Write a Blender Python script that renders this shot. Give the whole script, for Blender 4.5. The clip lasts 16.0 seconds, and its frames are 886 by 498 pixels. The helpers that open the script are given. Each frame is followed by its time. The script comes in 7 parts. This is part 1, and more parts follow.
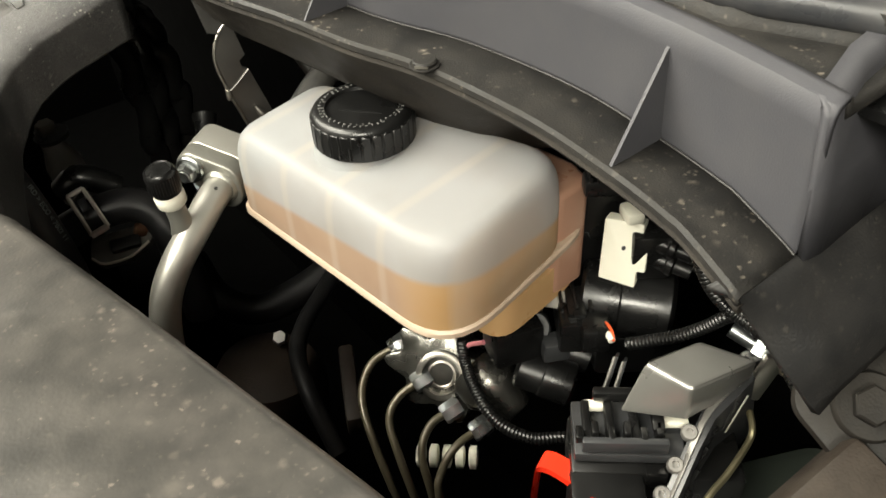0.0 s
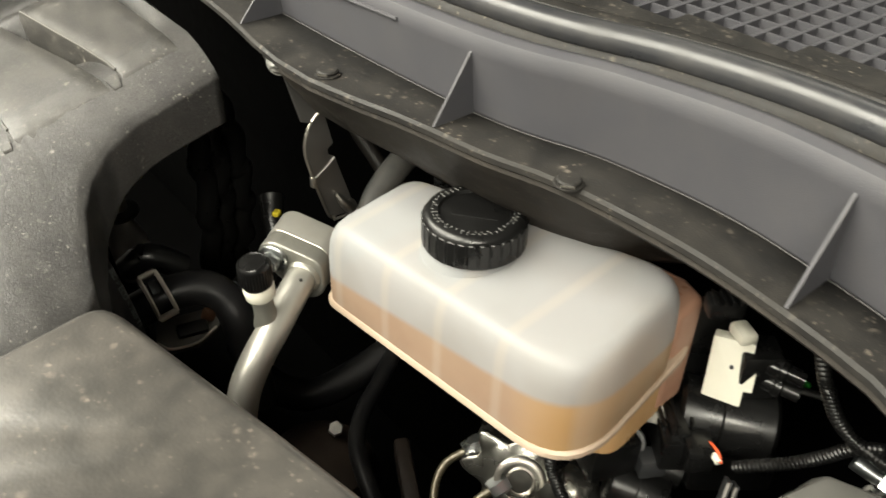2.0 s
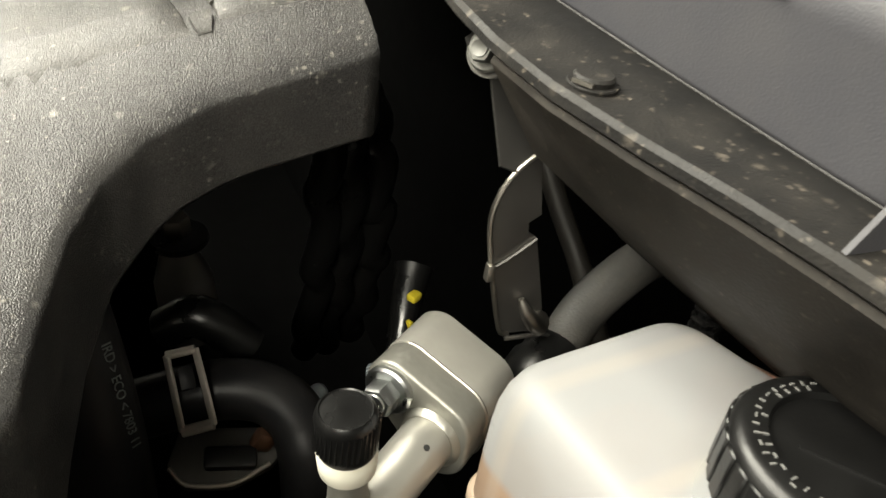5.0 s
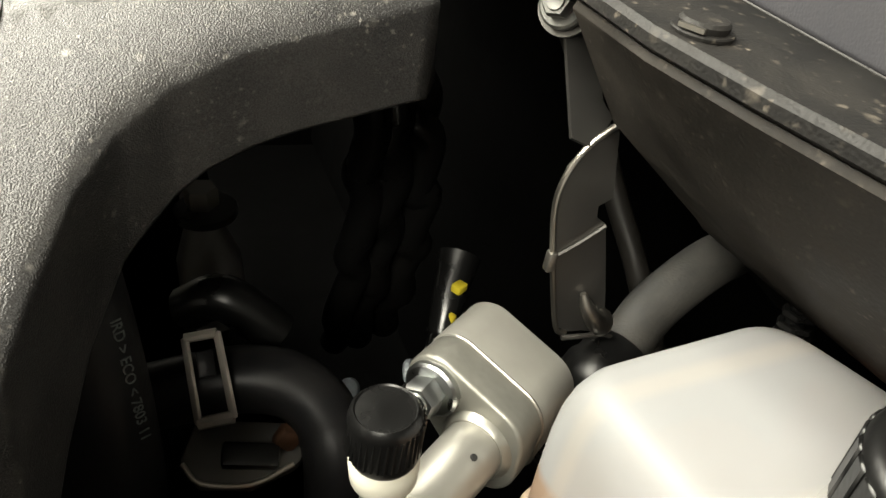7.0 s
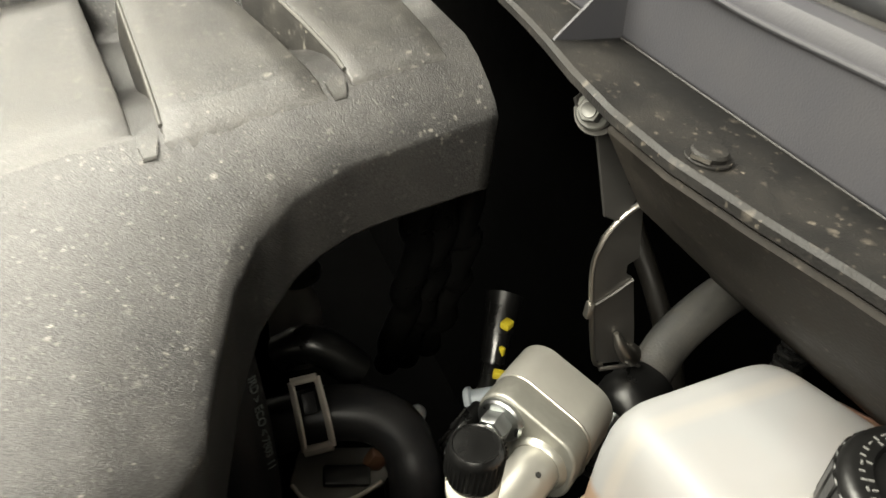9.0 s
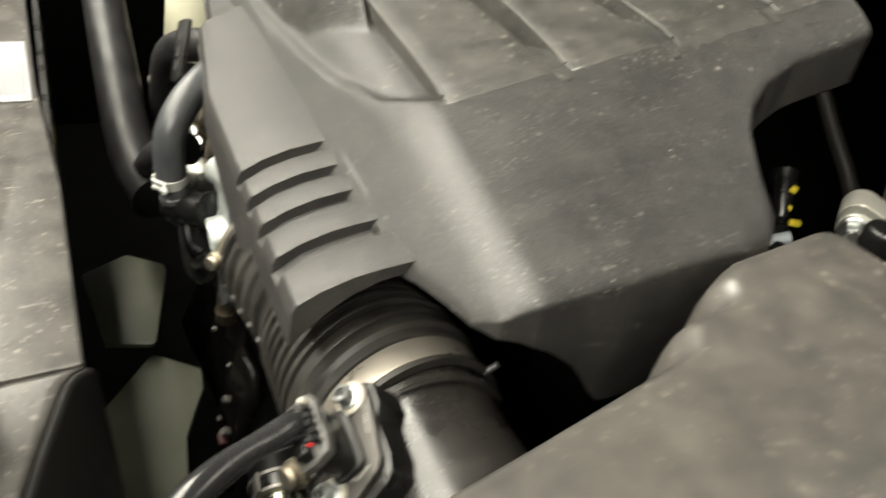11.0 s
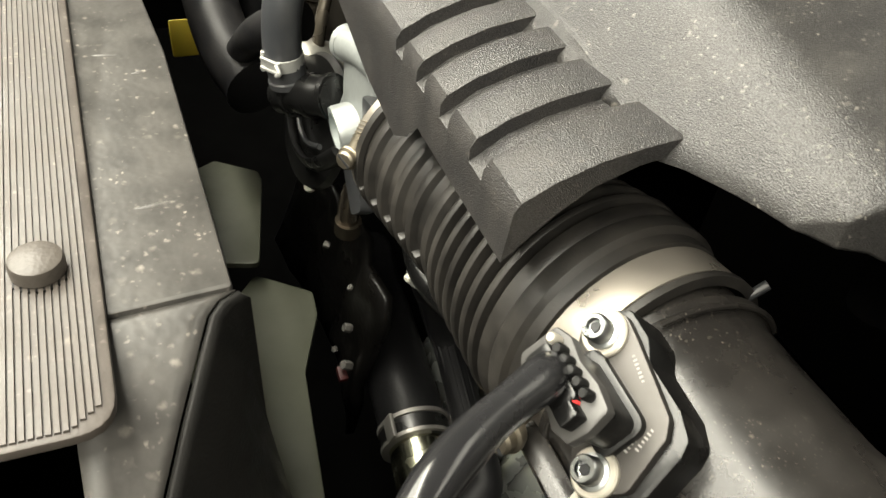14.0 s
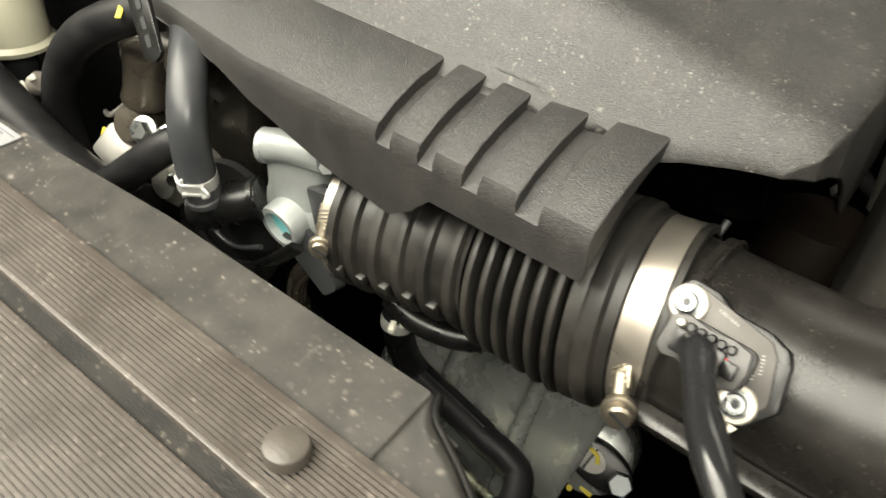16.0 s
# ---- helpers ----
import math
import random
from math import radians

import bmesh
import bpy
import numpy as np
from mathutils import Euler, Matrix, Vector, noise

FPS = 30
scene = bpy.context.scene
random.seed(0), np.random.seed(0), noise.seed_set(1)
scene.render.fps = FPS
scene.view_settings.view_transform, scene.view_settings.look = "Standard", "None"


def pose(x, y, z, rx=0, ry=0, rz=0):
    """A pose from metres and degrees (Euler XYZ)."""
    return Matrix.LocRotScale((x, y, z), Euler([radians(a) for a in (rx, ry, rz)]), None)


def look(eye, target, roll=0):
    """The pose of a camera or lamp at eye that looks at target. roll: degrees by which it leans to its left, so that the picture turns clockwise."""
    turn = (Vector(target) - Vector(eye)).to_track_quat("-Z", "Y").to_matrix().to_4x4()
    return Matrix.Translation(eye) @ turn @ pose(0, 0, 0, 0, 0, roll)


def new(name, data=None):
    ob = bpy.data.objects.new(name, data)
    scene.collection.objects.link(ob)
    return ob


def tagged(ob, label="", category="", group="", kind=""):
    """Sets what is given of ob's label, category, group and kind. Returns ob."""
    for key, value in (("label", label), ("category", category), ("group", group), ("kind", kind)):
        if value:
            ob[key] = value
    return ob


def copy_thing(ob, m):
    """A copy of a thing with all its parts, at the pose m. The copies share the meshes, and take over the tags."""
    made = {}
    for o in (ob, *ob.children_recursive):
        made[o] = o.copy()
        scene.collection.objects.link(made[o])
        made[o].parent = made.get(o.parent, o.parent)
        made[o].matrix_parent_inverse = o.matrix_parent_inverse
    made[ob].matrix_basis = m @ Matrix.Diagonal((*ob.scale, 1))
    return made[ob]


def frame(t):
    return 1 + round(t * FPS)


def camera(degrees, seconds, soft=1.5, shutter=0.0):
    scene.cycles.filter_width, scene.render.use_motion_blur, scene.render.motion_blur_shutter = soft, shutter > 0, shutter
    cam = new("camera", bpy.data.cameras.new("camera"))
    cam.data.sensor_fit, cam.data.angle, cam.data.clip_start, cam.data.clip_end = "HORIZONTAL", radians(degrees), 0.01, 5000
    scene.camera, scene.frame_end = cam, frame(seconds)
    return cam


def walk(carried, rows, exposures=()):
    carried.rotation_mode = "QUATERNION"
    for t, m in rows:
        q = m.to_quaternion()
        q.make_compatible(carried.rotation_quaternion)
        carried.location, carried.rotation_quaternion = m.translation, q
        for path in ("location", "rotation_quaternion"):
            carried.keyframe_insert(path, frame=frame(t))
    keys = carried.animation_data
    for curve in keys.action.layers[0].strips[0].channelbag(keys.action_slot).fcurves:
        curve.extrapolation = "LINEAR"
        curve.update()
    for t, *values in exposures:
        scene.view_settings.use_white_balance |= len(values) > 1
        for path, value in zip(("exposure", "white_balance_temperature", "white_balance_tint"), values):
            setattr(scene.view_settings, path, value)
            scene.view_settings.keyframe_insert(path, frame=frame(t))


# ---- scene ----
cam = camera(57.20, 16.0, shutter=0.5)
PATH = [
    (0, 0.0278, -0.0068, 1.3166, -36.398, -40.294, -3.242),
    (0.5, 0.0255, -0.0085, 1.3215, -37.624, -38.602, -2.805),
    (1, 0.0214, 0.0024, 1.3260, -38.087, -36.573, -1.749),
    (1.5, 0.0093, 0.0269, 1.3278, -38.536, -36.544, -0.380),
    (2, -0.0145, 0.0603, 1.3324, -39.441, -36.450, 1.358),
    (2.5, -0.0210, 0.0999, 1.3277, -40.925, -36.892, 2.219),
    (3, -0.0200, 0.1243, 1.3266, -41.901, -37.075, 2.420),
    (3.5, -0.0082, 0.1588, 1.3197, -40.706, -36.113, 4.111),
    (4, 0.0291, 0.1911, 1.2925, -35.619, -32.778, 6.428),
    (4.5, 0.0462, 0.2147, 1.2667, -29.263, -31.819, 6.020),
    (5, 0.0691, 0.2484, 1.2237, -28.329, -33.258, 9.638),
    (7.5, 0.0747, 0.2734, 1.1982, -24.834, -33.728, 10.391),
    (8, 0.0709, 0.2731, 1.2033, -23.405, -33.933, 9.680),
    (10.3, -0.1135, 0.1959, 1.2987, -29.630, -35.248, 7.626),
    (10.5, -0.1525, 0.1905, 1.2930, -30.057, -35.668, 8.850),
    (11, -0.2538, 0.1867, 1.2670, -29.657, -36.201, 10.662),
    (11.5, -0.3050, 0.1870, 1.2506, -29.339, -37.132, 9.921),
    (12, -0.3219, 0.1834, 1.2462, -31.752, -37.567, 8.916),
    (12.5, -0.3122, 0.1976, 1.2351, -33.252, -37.991, 7.102),
    (13, -0.2965, 0.2341, 1.2179, -32.126, -39.113, 7.740),
    (13.5, -0.2873, 0.2651, 1.1932, -29.132, -40.680, 8.877),
    (14, -0.2842, 0.2831, 1.1797, -27.430, -41.978, 8.800),
    (14.5, -0.3069, 0.2951, 1.1905, -30.209, -41.851, 8.061),
    (15, -0.3617, 0.2994, 1.2030, -39.188, -40.872, 6.908),
    (15.5, -0.3914, 0.3078, 1.2149, -48.084, -40.333, 5.652),
    (16, -0.4046, 0.3520, 1.2185, -53.470, -40.406, 4.038),
]
walk(cam, [(t, pose(x, y, z, 90 + pitch, 0, yaw) @ pose(0, 0, 0, 0, 0, roll)) for t, x, y, z, yaw, pitch, roll in PATH],
     [(0.0, 0.0), (3.0, -0.02), (5.0, 0.0), (8.2, 0.04), (10.3, 0.0), (11.5, -0.16), (12.5, -0.12), (13.5, -0.03), (14.5, -0.10), (15.0, -0.26), (16.0, -0.27)])

# ---- light ----
world = bpy.data.worlds.new("room_air")
world.use_nodes = True
world.node_tree.nodes["Background"].inputs[0].default_value = (0.9, 0.95, 1.0, 1)
world.node_tree.nodes["Background"].inputs[1].default_value = 0.02
scene.world = world


def area_lamp(name, eye, target, sx, sy, watts, color=(1.0, 0.958, 0.815)):
    data = bpy.data.lights.new(name, "AREA")
    data.shape, data.size, data.size_y, data.energy, data.color = "RECTANGLE", sx, sy, watts, color
    ob = new(name, data)
    ob.matrix_world = look(eye, target) if target else Matrix.Translation(eye)
    return tagged(ob, "unseen overhead lamp lighting the engine bay", "ceiling lamp", kind="structure")


# Unseen overhead lamps, placed by where highlights lie on the cover.
area_lamp("unseen_lamp", (-1.8, 1.95, 2.9), None, 1.9, 4.7, 510)
area_lamp("unseen_lamp", (-0.66, 1.95, 2.9), None, 0.28, 2.7, 95)
# Fill lamp, added to brighten faces turned to the near side.
area_lamp("unseen_lamp", (-1.6, -1.6, 2.9), (0.0, 0.4, 1.0), 1.6, 0.5, 105)
# Weak lamp, added to lift tops that lean towards the windscreen.
area_lamp("unseen_lamp", (1.5, 0.3, 2.9), (0.0, 0.4, 1.0), 1.6, 0.5, 16)


# ---- materials ----
def mat(name, c1, c2=None, rough=0.5, metal=0.0, grain=0.0, gscale=900.0, big=14.0, dust=0.0, dust_color=(0.30, 0.26, 0.21),
        spots=0.0, spot_scale=90.0, rvar=0.12, coat=0.0, spec=0.5, glint=0.0):
    m = bpy.data.materials.new(name)
    m.use_nodes = True
    nt = m.node_tree
    n, lk = nt.nodes, nt.links
    b = n["Principled BSDF"]
    b.inputs["Metallic"].default_value = metal
    b.inputs["Coat Weight"].default_value = coat
    b.inputs["Specular IOR Level"].default_value = spec
    c2 = c2 or tuple(v * 0.72 for v in c1)
    pos = n.new("ShaderNodeNewGeometry").outputs["Position"]

    def noise_tex(scale, detail=4.0, rgh=0.55):
        t = n.new("ShaderNodeTexNoise")
        t.inputs["Scale"].default_value, t.inputs["Detail"].default_value, t.inputs["Roughness"].default_value = scale, detail, rgh
        lk.new(pos, t.inputs["Vector"])
        return t.outputs["Fac"]

    def ramp(fac, lo, hi):
        r = n.new("ShaderNodeMapRange")
        r.inputs["From Min"].default_value, r.inputs["From Max"].default_value = lo, hi
        lk.new(fac, r.inputs["Value"])
        return r.outputs["Result"]

    def mix(fac, a, c):
        x = n.new("ShaderNodeMix")
        x.data_type = "RGBA"
        lk.new(fac, x.inputs[0])
        for sock, v in ((x.inputs[6], a), (x.inputs[7], c)):
            if isinstance(v, tuple):
                sock.default_value = (*v, 1)
            else:
                lk.new(v, sock)
        return x.outputs[2]

    def times(a, k):
        x = n.new("ShaderNodeMath")
        x.operation = "MULTIPLY"
        lk.new(a, x.inputs[0])
        if isinstance(k, float):
            x.inputs[1].default_value = k
        else:
            lk.new(k, x.inputs[1])
        return x.outputs[0]

    col = mix(ramp(noise_tex(big, 5), 0.35, 0.65), c1, c2)
    if dust:
        d = times(ramp(noise_tex(45, 7, 0.7), 0.40, 0.75), dust)
        col = mix(d, col, dust_color)
    if spots:
        wob = n.new("ShaderNodeTexNoise")
        wob.inputs["Scale"].default_value, wob.inputs["Detail"].default_value = spot_scale * 2.2, 3.0
        lk.new(pos, wob.inputs["Vector"])
        bent = n.new("ShaderNodeVectorMath")
        bent.operation = "MULTIPLY_ADD"
        lk.new(wob.outputs["Color"], bent.inputs[0])
        bent.inputs[1].default_value = (0.55 / spot_scale,) * 3
        lk.new(pos, bent.inputs[2])
        for scale, least, power in ((spot_scale, 0.50, 0.8), (spot_scale * 2.3, 0.35, 1.0), (spot_scale * 0.42, 0.72, 0.30)):
            v = n.new("ShaderNodeTexVoronoi")
            v.inputs["Scale"].default_value = scale
            lk.new(bent.outputs[0], v.inputs["Vector"])
            sep = n.new("ShaderNodeSeparateColor")
            lk.new(v.outputs["Color"], sep.inputs[0])
            size = ramp(sep.outputs[0], least, 2.0)
            dif = n.new("ShaderNodeMath")
            dif.operation = "SUBTRACT"
            lk.new(size, dif.inputs[0])
            lk.new(v.outputs["Distance"], dif.inputs[1])
            s = times(ramp(dif.outputs[0], -0.08, 0.16), ramp(noise_tex(38, 4), 0.36, 0.62))
            s = times(s, sep.outputs[1])
            col = mix(times(s, spots * power), col, tuple(min(1, q * 1.5) for q in dust_color))
    lk.new(col, b.inputs["Base Color"])
    rr = n.new("ShaderNodeMapRange")
    lk.new(noise_tex(45, 4), rr.inputs["Value"])
    rr.inputs["From Min"].default_value, rr.inputs["From Max"].default_value = 0.3, 0.7
    rr.inputs["To Min"].default_value, rr.inputs["To Max"].default_value = max(0.02, rough - rvar), min(1.0, rough + rvar)
    lk.new(rr.outputs["Result"], b.inputs["Roughness"])
    if grain:
        bp = n.new("ShaderNodeBump")
        bp.inputs["Strength"].default_value, bp.inputs["Distance"].default_value = grain, 0.0006
        lk.new(noise_tex(gscale, 0.5), bp.inputs["Height"])
        lk.new(bp.outputs["Normal"], b.inputs["Normal"])
    if glint:
        gl = n.new("ShaderNodeMapRange")
        gl.inputs["From Min"].default_value, gl.inputs["From Max"].default_value = 0.30, 0.70
        gl.inputs["To Min"].default_value, gl.inputs["To Max"].default_value = max(0.0, spec - glint), spec + glint
        lk.new(noise_tex(gscale * 0.9, 1.0), gl.inputs["Value"])
        lk.new(gl.outputs["Result"], b.inputs["Specular IOR Level"])
    return m


M_COVER = mat("grained_cover_plastic", (0.0235, 0.0228, 0.0226), (0.0205, 0.0198, 0.0196), 0.33, rvar=0.03, spec=0.38, grain=0.40, gscale=2200, glint=0.20, dust=0.055, spots=0.32, spot_scale=230, dust_color=(0.29, 0.272, 0.238))
M_RAIL = mat("clean_grained_plastic", (0.0245, 0.0236, 0.0238), (0.021, 0.0202, 0.0204), 0.42, rvar=0.05, spec=0.55, grain=0.70, gscale=2000, glint=0.28, dust=0.05, spots=0.12, spot_scale=230)
# Dustier cover plastic, also lightened to make up for light the panels miss.
M_PAD = mat("brightened_dusty_plastic", (0.030, 0.029, 0.0275), (0.026, 0.025, 0.024), 0.36, spec=0.42, grain=0.36, gscale=2200, glint=0.20, dust=0.11, spots=0.45, spot_scale=200, dust_color=(0.30, 0.28, 0.24), rvar=0.04)
M_RIM = mat("dust_caught_edge", (0.075, 0.072, 0.065), (0.050, 0.048, 0.044), 0.6, grain=0.3, gscale=1500, dust=0.3, dust_color=(0.20, 0.19, 0.165))
M_BOX = mat("dusty_airbox_plastic", (0.040, 0.038, 0.0355), (0.046, 0.0435, 0.040), 0.36, rvar=0.06, spec=1.0, grain=0.12, gscale=700, dust=0.11, spots=0.30, spot_scale=150, dust_color=(0.33, 0.28, 0.23))
M_COWL = mat("grey_cowl_plastic", (0.053, 0.053, 0.060), (0.048, 0.048, 0.055), 0.50, rvar=0.05, grain=0.14, gscale=1500, dust=0.03, spec=0.35)
M_SHELF = mat("dirty_shelf_plastic", (0.0112, 0.0108, 0.0105), (0.014, 0.0135, 0.013), 0.6, grain=0.3, gscale=1100, dust=0.052, spots=0.34, spot_scale=170, spec=0.27)
M_SKIRT = mat("dull_skirt_plastic", (0.0120, 0.0104, 0.0088), (0.0155, 0.0133, 0.0112), 0.62, grain=0.2, gscale=900, dust=0.07, spots=0.14, spot_scale=190, spec=0.2)
M_BLACK = mat("black_plastic", (0.0055, 0.0055, 0.0055), None, 0.32, grain=0.08, gscale=700)
M_RUBBER = mat("black_rubber", (0.007, 0.007, 0.0078), (0.010, 0.010, 0.011), 0.46, grain=0.12, gscale=600, dust=0.025, spec=0.22)
M_HOSE = mat("ribbed_intake_rubber", (0.0105, 0.0100, 0.0095), (0.0145, 0.0135, 0.0125), 0.45, grain=0.1, dust=0.06)
M_PIPE = mat("smooth_pipe_plastic", (0.010, 0.0092, 0.0086), (0.012, 0.011, 0.0103), 0.30, grain=0.04, gscale=500, dust=0.02, spots=0.16, spot_scale=420, spec=0.42)
M_ALU = mat("cast_aluminium", (0.35, 0.345, 0.31), (0.25, 0.245, 0.22), 0.42, 0.75, grain=0.3, gscale=400, dust=0.05)
M_ALU_PIPE = mat("drawn_aluminium", (0.41, 0.40, 0.365), (0.33, 0.32, 0.29), 0.42, 0.6, grain=0.12, gscale=250)
M_STEEL = mat("bare_steel", (0.44, 0.42, 0.38), (0.36, 0.34, 0.31), 0.36, 1.0, grain=0.05)
M_ZINC = mat("zinc_plated_steel", (0.46, 0.47, 0.46), (0.38, 0.40, 0.41), 0.32, 1.0)
# Far below real black paint: the bay's deep shade is put into this colour.
M_BAY_SHADE = mat("bay_shade_black", (0.0006, 0.0006, 0.0006), (0.0009, 0.0009, 0.0009), 0.9, spec=0.02)
M_STRIP = mat("ribbed_strip_plastic", (0.050, 0.042, 0.0365), (0.057, 0.0485, 0.042), 0.46, grain=0.15, dust=0.14, dust_color=(0.29, 0.25, 0.215), spots=0.45, spot_scale=210)
M_SHROUD = mat("dusty_shroud_plastic", (0.041, 0.039, 0.0365), (0.047, 0.0448, 0.042), 0.42, grain=0.25, gscale=350, dust=0.11, dust_color=(0.30, 0.27, 0.235), spots=0.62, spot_scale=190)
M_WHITE = mat("white_nylon", (0.72, 0.70, 0.60), (0.64, 0.62, 0.53), 0.45)
M_WALL = mat("painted_wall", (0.13, 0.128, 0.122), (0.11, 0.108, 0.104), 0.8)
M_WALL_REFLECT = mat("reflecting_wall_white", (0.66, 0.65, 0.62), (0.60, 0.59, 0.56), 0.8)
M_FLOOR = mat("concrete_floor", (0.16, 0.155, 0.15), (0.13, 0.125, 0.12), 0.7)


def milky():
    """Milky plastic whose wall shows the fluid that stands behind it up to its level."""
    m = bpy.data.materials.new("milky_tank_plastic")
    m.use_nodes = True
    n, lk = m.node_tree.nodes, m.node_tree.links
    b = n["Principled BSDF"]
    pos = n.new("ShaderNodeNewGeometry").outputs["Position"]
    sep = n.new("ShaderNodeSeparateXYZ")
    lk.new(pos, sep.inputs[0])

    def math_node(kind, a, c, e=0.0):
        x = n.new("ShaderNodeMath")
        x.operation = kind
        for sock, v in zip(x.inputs, (a, c, e)):
            if isinstance(v, float):
                sock.default_value = v
            else:
                lk.new(v, sock)
        return x.outputs[0]

    def span(value, lo, hi, a=0.0, c=1.0):
        x = n.new("ShaderNodeMapRange")
        lk.new(value, x.inputs["Value"])
        for k, v in zip(("From Min", "From Max", "To Min", "To Max"), (lo, hi, a, c)):
            x.inputs[k].default_value = v
        return x.outputs["Result"]

    def blend(fac, a, c):
        x = n.new("ShaderNodeMix")
        x.data_type = "RGBA"
        lk.new(fac, x.inputs[0])
        for sock, v in ((x.inputs[6], a), (x.inputs[7], c)):
            if isinstance(v, tuple):
                sock.default_value = (*v, 1)
            else:
                lk.new(v, sock)
        return x.outputs[2]

    def cloud(scale, detail=3.0):
        x = n.new("ShaderNodeTexNoise")
        x.inputs["Scale"].default_value, x.inputs["Detail"].default_value = scale, detail
        lk.new(pos, x.inputs["Vector"])
        return x.outputs["Fac"]

    # height over the fluid's level, which leans with the tank
    tilt = math_node("MULTIPLY_ADD", sep.outputs[1], 0.145, sep.outputs[2])
    over = math_node("MULTIPLY_ADD", cloud(40.0), 0.0022, tilt)
    level = span(over, 1.0865, 1.0905)
    amber = blend(span(sep.outputs[1], 0.222, 0.250), (0.46, 0.295, 0.140), (0.345, 0.250, 0.185))
    amber = blend(span(cloud(28.0), 0.35, 0.65, 0.0, 0.35), amber, (0.44, 0.335, 0.245))
    pale = blend(span(cloud(22.0, 2.0), 0.40, 0.62), (0.362, 0.372, 0.382), (0.335, 0.340, 0.340))
    body = blend(level, amber, pale)
    bars = span(math_node("PINGPONG", sep.outputs[1], 0.0215), 0.0015, 0.0045, 0.30, 0.0)
    body = blend(bars, body, (0.50, 0.45, 0.39))
    lk.new(body, b.inputs["Base Color"])
    b.inputs["Roughness"].default_value = 0.42
    b.inputs["Specular IOR Level"].default_value = 0.38
    tl = n.new("ShaderNodeBsdfTranslucent")
    lk.new(body, tl.inputs["Color"])
    tp = n.new("ShaderNodeBsdfTransparent")
    tp.inputs["Color"].default_value = (0.97, 0.95, 0.90, 1)
    m1, m2 = n.new("ShaderNodeMixShader"), n.new("ShaderNodeMixShader")
    m1.inputs[0].default_value, m2.inputs[0].default_value = 0.35, 0.14
    lk.new(b.outputs[0], m1.inputs[1])
    lk.new(tl.outputs[0], m1.inputs[2])
    lk.new(m1.outputs[0], m2.inputs[1])
    lk.new(tp.outputs[0], m2.inputs[2])
    lk.new(m2.outputs[0], n["Material Output"].inputs["Surface"])
    return m


M_TANK = milky()
M_FLUID = mat("amber_fluid", (0.42, 0.20, 0.06), (0.36, 0.16, 0.05), 0.15)


# ---- mesh helpers ----
BASE = {}


def thing(name, base, label, category, group="", kind=""):
    ob = new(name)
    ob.empty_display_size = 0.02
    ob.location = base
    BASE[ob.name] = Vector(base)
    return tagged(ob, label, category, group, kind)


def smooth(me, angle=40):
    me.polygons.foreach_set("use_smooth", [True] * len(me.polygons))
    me.set_sharp_from_angle(angle=radians(angle))


def part(name, bm, material, parent, label="", angle=40):
    """One bmesh, given in world coordinates, as one mesh under a thing or a part."""
    top = parent
    while top.parent:
        top = top.parent
    bmesh.ops.translate(bm, verts=bm.verts, vec=-BASE[top.name])
    me = bpy.data.meshes.new(name)
    bm.to_mesh(me)
    bm.free()
    me.materials.append(material)
    smooth(me, angle)
    ob = new(name, me)
    ob.parent = parent
    if label:
        ob["label"] = label
    return ob


def solid(name, bm, material, label, category, group="", kind="", angle=40):
    """One bmesh, given in world coordinates, as a top-level mesh with its origin at its base."""
    co = np.array([v.co[:] for v in bm.verts])
    base = Vector((co[:, 0].mean(), co[:, 1].mean(), co[:, 2].min()))
    bmesh.ops.translate(bm, verts=bm.verts, vec=-base)
    me = bpy.data.meshes.new(name)
    bm.to_mesh(me)
    bm.free()
    me.materials.append(material)
    smooth(me, angle)
    ob = new(name, me)
    ob.location = base
    BASE[ob.name] = base
    return tagged(ob, label, category, group, kind)


def spline(pts, n=6):
    """A smooth line through the points."""
    p = [Vector(q) for q in pts]
    p = [2 * p[0] - p[1]] + p + [2 * p[-1] - p[-2]]
    out = []
    for i in range(1, len(p) - 2):
        a, b, c, d = p[i - 1:i + 3]
        for k in range(n):
            t = k / n
            out.append(0.5 * (2 * b + (c - a) * t + (2 * a - 5 * b + 4 * c - d) * t * t + (3 * b - a - 3 * c + d) * t ** 3))
    return out + [p[-2]]


def skin(bm, rings, caps=True, closed=True):
    vs = [[bm.verts.new(q) for q in r] for r in rings]
    m = len(vs[0])
    for a, b in zip(vs, vs[1:]):
        for i in range(m if closed else m - 1):
            j = (i + 1) % m
            bm.faces.new((a[i], a[j], b[j], b[i]))
    if caps and closed:
        bm.faces.new(vs[0][::-1])
        bm.faces.new(vs[-1])
    bmesh.ops.recalc_face_normals(bm, faces=bm.faces)
    return bm


def tube(pts, r, seg=16, n=6, bm=None, straight=False, flat=1.0):
    """A round bar along a smooth line; r is a radius, or a function of 0..1 along it."""
    bm = bm or bmesh.new()
    line = [Vector(q) for q in pts] if straight else spline(pts, n)
    rad = r if callable(r) else (lambda s: r)
    rings, side = [], None
    for i, q in enumerate(line):
        d = (line[min(i + 1, len(line) - 1)] - line[max(i - 1, 0)]).normalized()
        if side is None:
            side = d.orthogonal().normalized()
        side = (side - d * side.dot(d)).normalized()
        up = d.cross(side)
        k = rad(i / (len(line) - 1))
        rings.append([q + side * (k * math.cos(a)) + up * (k * flat * math.sin(a)) for a in (2 * math.pi * s / seg for s in range(seg))])
    return skin(bm, rings)


